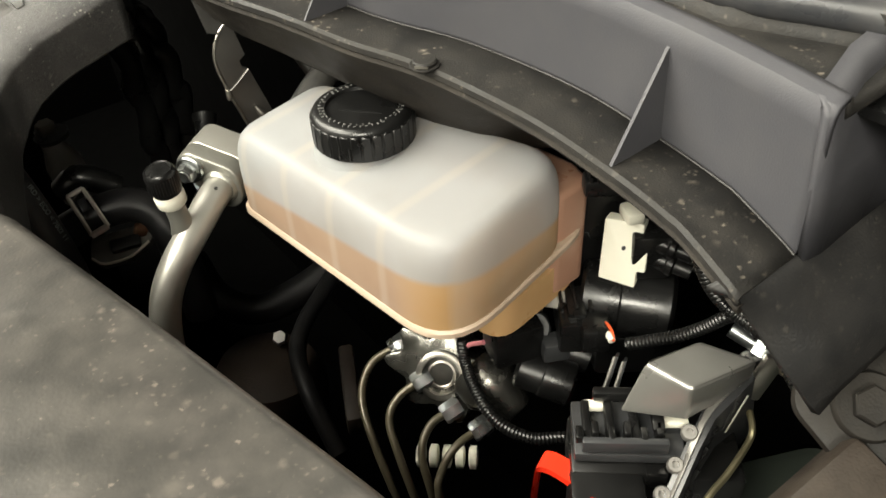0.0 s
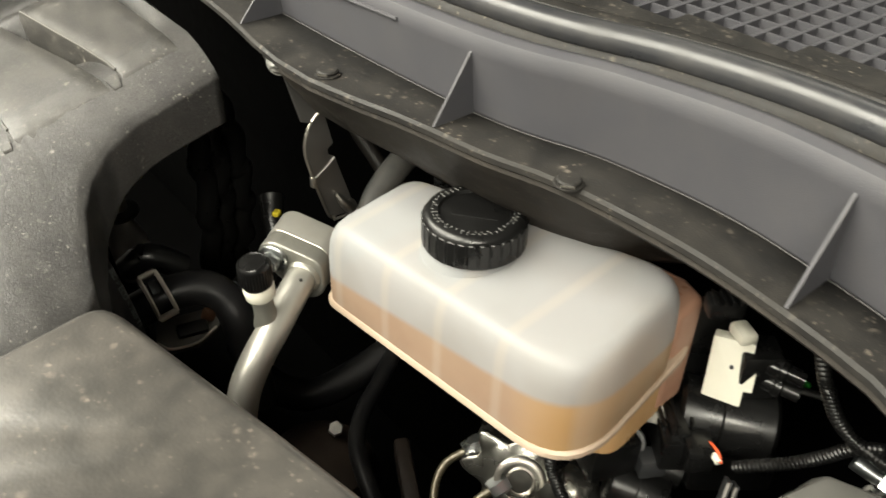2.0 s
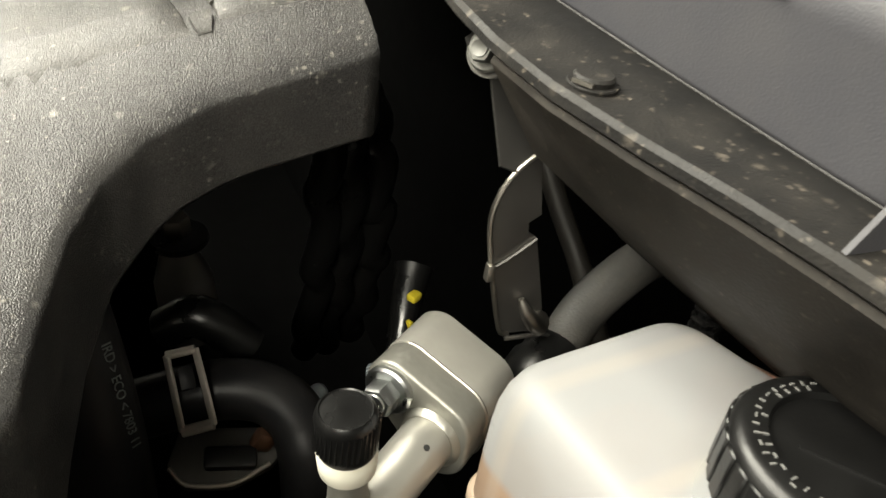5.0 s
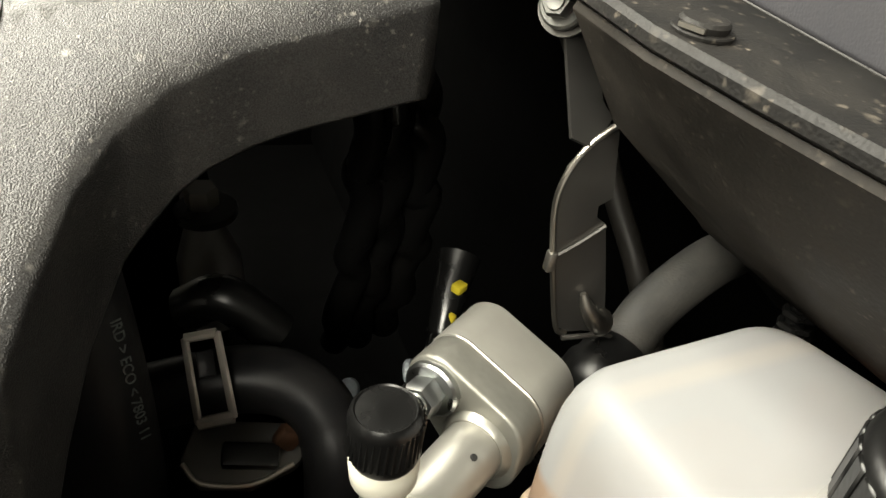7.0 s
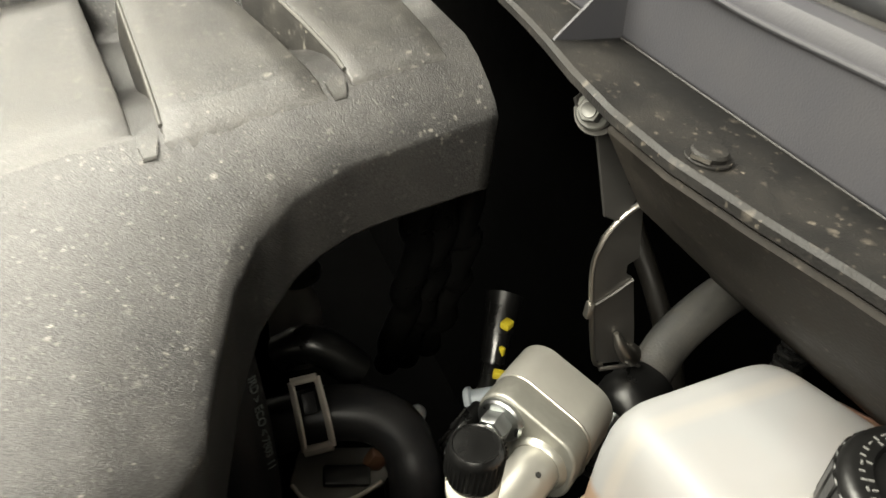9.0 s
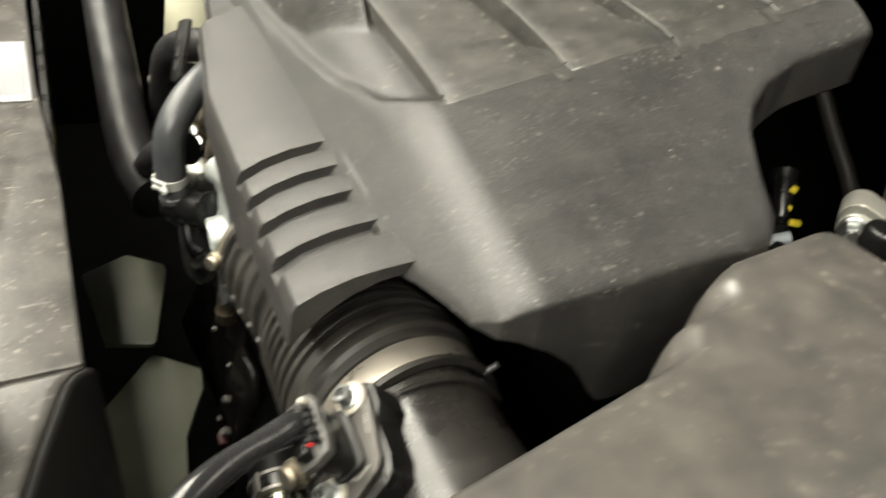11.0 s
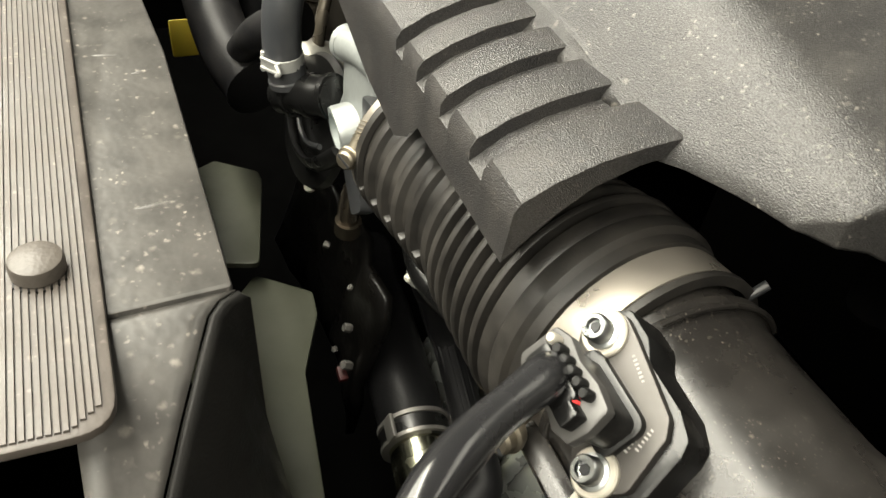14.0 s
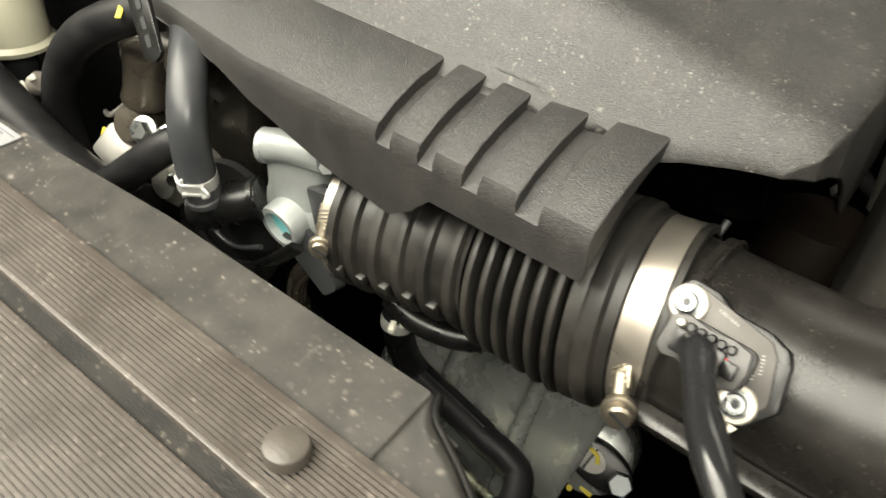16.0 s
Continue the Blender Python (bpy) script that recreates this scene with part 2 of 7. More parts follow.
def turn(origin, axis, profile, seg=32, bm=None, caps=True):
    """A body turned round an axis: profile rows of (radius, way along the axis)."""
    bm = bm or bmesh.new()
    axis = Vector(axis).normalized()
    s = axis.orthogonal().normalized()
    u = axis.cross(s)
    o = Vector(origin)
    rings = [[o + axis * h + (s * math.cos(a) + u * math.sin(a)) * max(r, 1e-4) for a in (2 * math.pi * k / seg for k in range(seg))] for r, h in profile]
    return skin(bm, rings, caps)


def box(center, size, m=None, bevel=0.0, bm=None, seg=2):
    bm = bm or bmesh.new()
    made = bmesh.ops.create_cube(bm, size=1.0)["verts"]
    bmesh.ops.scale(bm, verts=made, vec=size)
    if bevel:
        edges = list({e for v in made for e in v.link_edges})
        got = bmesh.ops.bevel(bm, geom=edges, offset=bevel, segments=seg, affect="EDGES", profile=0.5)
        made = list({v for f in got["faces"] for v in f.verts} | {v for v in made if v.is_valid})
    mm = Matrix.Translation(center) @ (m or Matrix())
    bmesh.ops.transform(bm, matrix=mm, verts=made)
    return bm


def frame_of(normal, along):
    """A rotation whose z is the normal and whose x runs along the other way."""
    z = Vector(normal).normalized()
    x = Vector(along)
    x = (x - z * x.dot(z)).normalized()
    y = z.cross(x)
    return Matrix((x, y, z)).transposed().to_4x4()


def prism(outline, h0, h1, m=None, bevel=0.0, bm=None, seg=2):
    """A flat outline (x, y), pushed from h0 to h1, its rim rounded."""
    bm = bm or bmesh.new()
    n0 = len(bm.verts)
    lo = [bm.verts.new((x, y, h0)) for x, y in outline]
    hi = [bm.verts.new((x, y, h1)) for x, y in outline]
    k = len(lo)
    faces = [bm.faces.new(lo[::-1]), bm.faces.new(hi)]
    for i in range(k):
        faces.append(bm.faces.new((lo[i], lo[(i + 1) % k], hi[(i + 1) % k], hi[i])))
    bmesh.ops.recalc_face_normals(bm, faces=faces)
    if bevel:
        edges = list(faces[1].edges)
        bmesh.ops.bevel(bm, geom=edges, offset=bevel, segments=seg, affect="EDGES", profile=0.5)
    bm.verts.ensure_lookup_table()
    if m is not None:
        bmesh.ops.transform(bm, matrix=m, verts=bm.verts[n0:])
    return bm


def round_poly(pts, r, n=5):
    """The outline with its corners rounded; r is one radius or one for each corner."""
    out = []
    k = len(pts)
    for i in range(k):
        rr = r[i] if isinstance(r, (list, tuple)) else r
        a, b, c = (Vector((*pts[(i + d) % k], 0)) for d in (-1, 0, 1))
        u, w = (a - b), (c - b)
        half = u.angle(w) / 2
        back = min(rr / math.tan(half), 0.48 * u.length, 0.48 * w.length)
        p, q = b + u.normalized() * back, b + w.normalized() * back
        for s in range(n + 1):
            t = s / n
            v = p * (1 - t) ** 2 + b * (2 * t * (1 - t)) + q * t * t
            out.append((v.x, v.y))
    return out


def interp(x, table):
    xs, ys = zip(*table)
    return float(np.interp(x, xs, ys))


def sstep(a, b, x):
    t = min(1.0, max(0.0, (x - a) / (b - a)))
    return t * t * (3 - 2 * t)


# ---- the room and the bay that close the place ----
def slab(name, center, size, material, label, category):
    ob = solid(name, box(center, size), material, label, category, kind="structure")
    return ob


slab("floor", (0, 0, -0.05), (9, 9, 0.1), M_FLOOR, "grey concrete workshop floor", "floor")
slab("ceiling", (0, 0, 3.15), (9, 9, 0.1), M_WALL, "dark grey painted workshop ceiling", "ceiling")
slab("wall_north", (0, 4.45, 1.55), (9, 0.1, 3.1), M_WALL, "dark grey painted workshop wall", "wall")
slab("wall_south", (0, -4.45, 1.55), (9, 0.1, 3.1), M_WALL, "dark grey painted workshop wall", "wall")
slab("wall_east", (4.45, 0, 1.55), (0.1, 8.8, 3.1), M_WALL, "dark grey painted workshop wall", "wall")
# Unseen wall, kept white as a reflector for the cowl and cover.
slab("wall_west", (-4.45, 0, 1.55), (0.1, 8.8, 3.1), M_WALL_REFLECT, "unseen white wall added to reflect light onto the bay", "wall")

bay = thing("engine_bay", (0, 0.7, 0.45), "near-black engine bay tub standing in for the bay's deep shade", "car body", kind="structure")
part("bay_floor", box((0.0, 0.7, 0.47), (1.1, 1.9, 0.02)), M_BAY_SHADE, bay)
part("firewall", box((0.42, 0.7, 0.80), (0.02, 1.9, 0.62)), M_BAY_SHADE, bay)
part("inner_fender", box((0.0, -0.2, 0.72), (1.1, 0.02, 0.5)), M_BAY_SHADE, bay)
part("far_fender", box((0.0, 1.62, 0.72), (1.1, 0.02, 0.5)), M_BAY_SHADE, bay)
part("front_crossmember", box((-0.52, 0.7, 0.72), (0.02, 1.9, 0.5)), M_BAY_SHADE, bay)

# ---- engine cover ----
NEAR = [(-0.134, 0.53), (-0.1281, 0.53), (-0.1280, 0.50), (-0.1225, 0.475), (-0.1224, 0.458), (-0.118, 0.446), (-0.113, 0.428), (-0.108, 0.408), (-0.100, 0.398), (-0.085, 0.393), (-0.04, 0.390), (0.02, 0.392), (0.040, 0.398),
        (0.049, 0.408), (0.055, 0.428), (0.064, 0.452), (0.074, 0.467), (0.088, 0.477), (0.110, 0.483), (0.161, 0.484)]


def cover_z(x, y, deep=True, relief=True):
    z = 1.133 - 0.27 * (0.115 - x)
    # the front bends down tightly
    d = max(0.0, -0.080 - x)
    z -= 0.93 * (d * d / 0.050 if d < 0.025 else d - 0.0125)
    e = 0.515 - y
    if e > 0:
        k = interp(x, [(-0.10, 0.165), (-0.06, 0.180), (-0.04, 0.197), (-0.02, 0.220), (0.0, 0.252), (0.02, 0.297), (0.04, 0.355), (0.06, 0.413), (0.08, 0.448), (0.10, 0.46)])
        z -= k * e * (0.75 + 0.25 * sstep(0, 0.05, e))
    if not relief:
        return z
    # the raised middle that carries the badge, flared at its front corner
    foot = interp(x, [(-0.125, 0.77), (-0.116, 0.722), (-0.106, 0.668), (-0.092, 0.644), (-0.081, 0.626), (-0.0775, 0.630), (-0.0755, 0.668), (-0.066, 0.670), (-0.035, 0.668), (0.07, 0.645), (0.12, 0.635)])
    z += 0.017 * sstep(0, 0.030 if x < -0.0765 else 0.015, y - foot) * sstep(-0.118, -0.094, x)
    # the scooped hollow round its front
    if 0.52 < y < 0.95 and x < -0.066:
        rim = interp(y, [(0.522, -0.074), (0.534, -0.0886), (0.5555, -0.101), (0.6024, -0.1107), (0.656, -0.116), (0.736, -0.1215), (0.796, -0.123), (0.95, -0.120)])
        z -= 0.0062 * sstep(-0.002, 0.0085, x - rim) * sstep(0.520, 0.548, y) * sstep(0.95, 0.75, y)
    # the bed that the raised panels stand in
    if deep and -0.073 < x < 0.16 and 0.52 < y < 0.69:
        z -= 0.018 * sstep(0.532, 0.60, y) * sstep(0.676, 0.664, y) * sstep(-0.073, -0.067, x) * sstep(0.158, 0.150, x)
    return z


cover = thing("engine_cover", (0.0, 0.66, 1.0), "large dusty black plastic engine cover with raised panels", "engine cover")
xs = sorted({x for x, _ in NEAR} | {-0.134 + 0.0066 * i for i in range(46) if -0.134 + 0.0066 * i < 0.160} | {-0.130 + 0.0019 * i for i in range(34)})
ys_rel = [0, 0.004, 0.012, 0.025, 0.04, 0.06, 0.08, 0.10] + [0.112 + 0.0030 * i for i in range(76)] + [0.342 + 0.009 * i for i in range(30)]
bm = bmesh.new()
top = []
for x in xs:
    yn = interp(x, NEAR)
    y1 = 1.02
    row = []
    for r in ys_rel:
        y = yn + (y1 - yn) * r / ys_rel[-1]
        z = cover_z(x, y) - 0.0016 * (1 - sstep(0, 0.006, r))
        row.append(Vector((x, y, z)))
    top.append(row)
vt = [[bm.verts.new(q) for q in row] for row in top]
for a, b in zip(vt, vt[1:]):
    for i in range(len(a) - 1):
        bm.faces.new((a[i], b[i], b[i + 1], a[i + 1]))


def skirt_low(x):
    return interp(x, [(-0.115, 1.036), (-0.106, 1.037), (-0.09, 1.035), (-0.075, 1.028), (-0.062, 1.018), (-0.052, 1.005), (-0.045, 0.993), (-0.038, 0.989), (0.03, 0.992), (0.045, 0.995),
                      (0.052, 1.005), (0.060, 1.035), (0.075, 1.062), (0.095, 1.080), (0.12, 1.090), (0.161, 1.1005)])


side = [(x, row[0]) for x, row in zip(xs, vt) if x >= -0.1224]
low, brow, belt, drop, hem = [], [], [], [], []
for x, v in side:
    f = 0.35 + 0.65 * sstep(-0.105, -0.085, x)
    foot = min(v.co.z - 0.004 * f, skirt_low(x))
    brow.append(bm.verts.new((v.co.x, v.co.y - 0.0010, v.co.z - 0.0012 * f)))
    belt.append(bm.verts.new((v.co.x, v.co.y - 0.0014, v.co.z - 0.0026 * f)))
    fall_z = v.co.z - 0.0026 * f - foot
    drop.append(bm.verts.new((v.co.x, v.co.y - 0.0015, foot + 0.90 * fall_z)))
    hem.append(bm.verts.new((v.co.x, v.co.y - 0.0020, foot + min(0.0012, 0.3 * fall_z))))
    low.append(bm.verts.new((v.co.x, v.co.y - 0.0018, foot)))
for up_row, down_row in (([v for _, v in side], brow), (brow, belt), (belt, drop), (drop, hem), (hem, low)):
    for i in range(len(side) - 1):
        bm.faces.new((up_row[i], down_row[i], down_row[i + 1], up_row[i + 1]))
# rear rim
rear = vt[-1]
rl = [low[-1]] + [bm.verts.new((v.co.x + 0.004, v.co.y, v.co.z - 0.03)) for v in rear[1:]]
for i in range(len(rear) - 1):
    bm.faces.new((rear[i], rl[i], rl[i + 1], rear[i + 1]))
bmesh.ops.recalc_face_normals(bm, faces=bm.faces)
shell = part("shell", bm, M_COVER, cover, angle=50)
shell_mod = shell.modifiers.new("thickness", "SOLIDIFY")
shell_mod.thickness, shell_mod.offset = 0.003, -1

# raised panels between the tapered grooves
SLOT = [(0.115, 0.508, 0.098, 0.640), (0.050, 0.505, 0.041, 0.645), (-0.010, 0.512, -0.009, 0.662), (-0.077, 0.517, -0.076, 0.662)]
for k, (xa, ya, xb, yb) in enumerate(SLOT):
    if k == 0:
        xr0, xr1 = 0.150, 0.146
    else:
        xr0, xr1 = SLOT[k - 1][0] - 0.0095, SLOT[k - 1][2] - 0.017
    bm = bmesh.new()
    rows = []
    for s in (-0.05, -0.02, 0.0, 0.04, 0.075, 0.09, 0.11, 0.2, 0.35, 0.5, 0.65, 0.8, 0.9, 1.0):
        y = ya + 0.005 + (yb - ya) * s
        xl, xr = xa + (xb - xa) * s, xr0 + (xr1 - xr0) * s
        up = interp(s, [(-0.05, -0.0030), (-0.02, -0.0008), (0.0, -0.0003), (0.075, 0.0010), (0.09, 0.0016), (0.11, 0.0020), (0.35, 0.0036), (1.0, 0.0046)])
        rows.append([Vector((xl + (xr - xl) * i / 5, y, cover_z(xl + (xr - xl) * i / 5, y, False, False) + 0.0006 + up * (1 - 0.15 * i / 5))) for i in range(6)])
    # the far end rolls over
    rows.append([Vector((q.x, q.y + 0.004, q.z - 0.0025)) for q in rows[-1]])
    rows.append([Vector((q.x, q.y + 0.002, q.z - 0.0060)) for q in rows[-1]])
    lo_rows = [[Vector((q.x, q.y, cover_z(q.x, q.y) - 0.004)) for q in r] for r in rows]
    ring = [r + l[::-1] for r, l in zip(rows, lo_rows)]
    skin(bm, ring)
    rim = [e for e in bm.edges if e.is_manifold and e.calc_face_angle(0) > 1.0 and min(v.co.z - cover_z(v.co.x, v.co.y) for v in e.verts) > 0]
    bmesh.ops.bevel(bm, geom=rim, offset=0.0012, segments=2, affect="EDGES", profile=0.5)
    part("raised_panel", bm, M_PAD, cover, angle=35)
    edge_line = [r[0] + Vector((0.0002, 0, -0.0002)) for r in rows[3:-2]]
    part("dusty_rim", tube(edge_line, 0.0009, 8, 2), M_RIM, cover)
    if k < 3:
        lip_rows = []
        for y, rise in ((ya - 0.0030, 0.0003), (ya - 0.0022, 0.0009), (ya + 0.004, 0.0008), (ya + 0.012, -0.0004)):
            xw = 0.0022 if y < ya else 0.0034
            lip_rows.append([Vector((xa - 0.0050 + q * xw, y, cover_z(xa - 0.0050 + q * xw, y) + h)) for q, h in ((-1, -0.004), (-1, rise), (1, rise), (1, -0.004))])
        part("slot_lip", skin(bmesh.new(), lip_rows), M_PAD, cover, angle=30)

# the toothed rail along the front edge
PROFILE_TOP = [(-0.1738, 1.0110), (-0.1735, 1.0185), (-0.1715, 1.0225), (-0.160, 1.0290), (-0.145, 1.0345), (-0.130, 1.0375), (-0.1135, 1.0395)]
PROFILE_LOW = [(-0.1135, 1.0330), (-0.130, 1.0300), (-0.145, 1.0240), (-0.157, 1.0150), (-0.166, 1.0060), (-0.1745, 0.9970)]
TEETH = [(0.452, 0.476), (0.488, 0.507), (0.516, 0.532), (0.541, 0.557), (0.566, 1.0)]
CUT = [(0, 0), (0, -0.0055), (0.003, -0.0062), (0, -0.0065), (0, -0.0065), (0, -0.0060), (0, -0.0050)]


def rail_ring(y, cut):
    ring = []
    back = 0.13 * max(0, y - 0.655) + 0.008 * sstep(0.764, 0.776, y)
    for i, (x, z) in enumerate(PROFILE_TOP):
        dx, dz = CUT[i] if cut else (0, 0)
        ring.append(Vector((x + dx + back, y, z + dz)))
    for x, z in PROFILE_LOW:
        low = interp(y, [(0.535, 0.0), (0.545, -0.015), (0.557, -0.020), (0.60, -0.013), (0.631, -0.004), (0.672, 0.008), (0.70, 0.014)]) if x < -0.16 else 0
        ring.append(Vector((x + back, y, z + low * (1.0 if x < -0.17 else 0.6))))
    return ring


bm = bmesh.new()
rings = []
for k, (a, b) in enumerate(TEETH):
    for y in (a, a + 0.0012, b - 0.0012, b) if b < 0.6 else (a, a + 0.0012, 0.6, 0.631, 0.655, 0.68, 0.72, 0.762, 0.768, 0.776, 0.84, 0.95):
        e = 0.0006 if y in (a, b) else 0.0
        r = rail_ring(y, 0)
        if e:
            r = [q - Vector((0, 0, e)) if 0 < i < 7 else q for i, q in enumerate(r)]
        rings.append(r)
    if k < 4:
        rings.append(rail_ring(b + 0.0004, 1))
        rings.append(rail_ring(TEETH[k + 1][0] - 0.0004, 1))
skin(bm, rings)
rail_ob = part("toothed_rail", bm, M_RAIL, cover, "row of curved teeth along the front edge", angle=28)
soft_edge = rail_ob.modifiers.new("soft_edges", "BEVEL")
soft_edge.width, soft_edge.segments, soft_edge.limit_method, soft_edge.angle_limit = 0.0019, 3, "ANGLE", radians(38)

# ---- air filter box ----
OUT = [(0.047, 0.380), (-0.016, 0.369), (-0.032, 0.360), (-0.036, 0.347), (-0.062, 0.342), (-0.072, 0.328), (-0.140, 0.309), (-0.235, 0.284),
       (-0.250, 0.265), (-0.235, 0.02), (0.02, -0.06), (0.118, -0.02), (0.098, 0.131), (0.072, 0.262)]
outline = round_poly(OUT, [0.016, 0.014, 0.012, 0.010, 0.012, 0.012, 0.03, 0.02, 0.02, 0.03, 0.03, 0.03, 0.2, 0.2])
cx, cy = sum(p[0] for p in outline) / len(outline), sum(p[1] for p in outline) / len(outline)


def grown(pts, d):
    k = len(pts)
    out = []
    for i in range(k):
        a, b = Vector((*pts[i - 1], 0)), Vector((*pts[(i + 1) % k], 0))
        t = (b - a).normalized()
        out.append((pts[i][0] + t.y * -d * ORIENT, pts[i][1] + t.x * d * ORIENT))
    return out


ORIENT = -1 if sum(a[0] * b[1] - a[1] * b[0] for a, b in zip(outline, outline[1:] + outline[:1])) > 0 else 1
airbox = thing("air_filter_box", (-0.05, 0.18, 0.90), "dust-speckled dark plastic air filter housing with rounded edges", "air filter box")
rings = []
low_rings = [[Vector((x, y, z)) for x, y in grown(outline, d)] for d, z in ((0.006, 0.90), (0.003, 1.040))]
part("lower_body", skin(bmesh.new(), low_rings), M_BOX, airbox, angle=60)
for d, z in ((0.0055, 1.038), (0.0050, 1.045), (0.0035, 1.070), (0.002, 1.0785), (-0.0005, 1.0848), (-0.0035, 1.0888), (-0.0070, 1.0905)):
    rings.append([Vector((x, y, z)) for x, y in grown(outline, d)])
bm = skin(bmesh.new(), rings)
part("lid", bm, M_BOX, airbox, angle=60)

# ---- brake fluid tank ----
def tank_z(x, y):
    return 0.14 * (x - 0.187) - 0.06 * (y - 0.30)


TANK = [(0.174, 0.404), (0.187, 0.208), (0.301, 0.223), (0.246, 0.410)]


UPPER = [(0.174, 0.404), (0.187, 0.208), (0.283, 0.221), (0.241, 0.406)]
TANK_CORNERS = [0.014, 0.034, 0.022, 0.014]


def tank_rings(spec, corner=TANK_CORNERS, plan=TANK):
    c = Vector((0.228, 0.31))
    rings = []
    for d, z in spec:
        pts = []
        for x, y in plan:
            v = Vector((x, y)) - c
            pts.append((c.x + v.x * (1 + d / 0.06), c.y + v.y * (1 + d / 0.10)))
        rings.append([Vector((x, y, z + tank_z(x, y))) for x, y in round_poly(pts, corner, 8)])
    return rings


tank = thing("fluid_reservoir", (0.228, 0.31, 0.97), "milky white plastic reservoir half full of amber fluid", "reservoir")
part("upper_tank", skin(bmesh.new(), tank_rings([(0.0, 1.0195), (0.0, 1.036), (-0.0002, 1.0500), (-0.0008, 1.0585), (-0.0019, 1.0640), (-0.0036, 1.0682), (-0.0062, 1.0711), (-0.0100, 1.0725), (-0.017, 1.0730)], plan=UPPER)), M_TANK, tank, "translucent white upper half", angle=60)
part("flange", skin(bmesh.new(), tank_rings([(0.0002, 1.0140), (0.0014, 1.0152), (0.0014, 1.0182), (0.0004, 1.0194)])), mat("pale_stained_rim", (0.36, 0.285, 0.22), (0.33, 0.25, 0.185), 0.42, spec=0.35), tank, "welded rim round the tank")
part("fluid", skin(bmesh.new(), tank_rings([(-0.004, 1.0205), (-0.004, 1.034)], plan=UPPER)), M_FLUID, tank, "amber brake fluid seen through the wall")
LOWT = [(0.220, 0.38), (0.226, 0.217), (0.300, 0.227), (0.262, 0.385)]
part("lower_tank", prism(round_poly(LOWT, 0.016, 6), 0.994, 1.018, bevel=0.0), mat("amber_tank_plastic", (0.52, 0.33, 0.16), (0.46, 0.28, 0.13), 0.35), tank, "fluid-stained lower chamber", angle=60)
cap = turn((0.2215, 0.3215, 1.0785), (0.0, 0.0, 1), [(0.0255, 0), (0.0275, 0.0015), (0.0275, 0.0165), (0.0262, 0.0190), (0.0240, 0.0200), (0.0195, 0.0200), (0.0188, 0.0184), (0.0, 0.0182)], 56)
capo = part("filler_cap", cap, M_BLACK, tank, "black ribbed screw cap with raised lettering")

# ---- cowl ----
INNER = [(0.180, 1.30), (0.190, 0.95), (0.203, 0.70), (0.207, 0.60), (0.209, 0.497), (0.223, 0.334), (0.243, 0.265), (0.2535, 0.205), (0.252, 0.157), (0.2475, 0.119), (0.242, 0.088)]
cowl = thing("windscreen_cowl", (0.3, 0.6, 1.1), "dark grey plastic cowl panel with ribs and an air grille", "cowl panel")
line = spline([(x, y, 0) for x, y in INNER], 6)


def shelf_z(y):
    return interp(y, [(0.05, 1.110), (0.085, 1.128), (0.094, 1.131), (0.119, 1.137), (0.157, 1.139), (0.26, 1.1445), (0.335, 1.1465), (0.41, 1.1485), (0.5, 1.151), (1.3, 1.156)])


FRONT = [(0.06, 0.027), (0.119, 0.0245), (0.152, 0.0244), (0.205, 0.0258), (0.26, 0.0240), (0.305, 0.0225), (0.335, 0.0205), (0.37, 0.0265), (0.40, 0.0330), (0.42, 0.0350), (0.44, 0.0345), (0.477, 0.0295), (0.515, 0.0215), (0.60, 0.016), (1.3, 0.016)]


def front_w(y):
    return sum(interp(y + d, FRONT) for d in (-0.02, -0.01, 0.0, 0.01, 0.02)) / 5


def strip_of(profile, y_end=9.0):
    return [[Vector((q.x + dx(q.y) if callable(dx) else q.x + dx, q.y, (shelf_z(q.y) if base else 0) + dz)) for dx, dz, base in profile] for q in line if q.y < y_end]


def shell_part(name, profile, material, parent, label="", angle=35, thick=0.0025, y_end=9.0):
    bm = skin(bmesh.new(), strip_of(profile, y_end), closed=False)
    ob = part(name, bm, material, parent, label, angle)
    md = ob.modifiers.new("thickness", "SOLIDIFY")
    md.thickness, md.offset = thick, 0
    return ob


spread = lambda y: interp(y, [(0.085, 0.034), (0.105, 0.027), (0.15, 0.002), (0.2, 0.0), (1.3, 0.0)])
fw = lambda y: -front_w(y)
shell_part("shelf", [(lambda y: -front_w(y) + 0.0015, -0.0040, 1), (fw, -0.0030, 1), (fw, -0.0010, 1), (lambda y: -front_w(y) + 0.0010, 0.0, 1), (lambda y: -front_w(y) * 0.5, -0.0002, 1), (0.0055, 0.0004, 1)], M_SHELF, cowl, "dirty black shelf along the front of the cowl", thick=0.0018)
tuck = lambda y: 0.030 * sstep(0.275, 0.225, y)
shell_part("skirt", [(lambda y: 0.034 + tuck(y), 1.074, 0), (lambda y: 0.030 + tuck(y), 1.078, 0), (lambda y: 0.35 * 0.030 - 0.65 * front_w(y) + tuck(y), 1.112, 0), (lambda y: -front_w(y) + 0.0022, -0.0085, 1), (lambda y: -front_w(y) + 0.0008, -0.0068, 1), (lambda y: -front_w(y) + 0.0014, -0.0056, 1), (lambda y: -front_w(y) + 0.006, -0.0056, 1)], M_SKIRT, cowl, "dull brown-black skirt below the shelf", thick=0.0014, y_end=0.452)
shell_part("front_wall", [(0.0060, 0.001, 1), (0.0059, 0.003, 1), (0.0032, 1.1790, 0), (0.0030, 1.1805, 0), (0.0034, 1.1842, 0), (0.0050, 1.1872, 0), (0.0078, 1.1886, 0), (0.0105, 1.1888, 0)], M_COWL, cowl, "smooth grey upright wall")
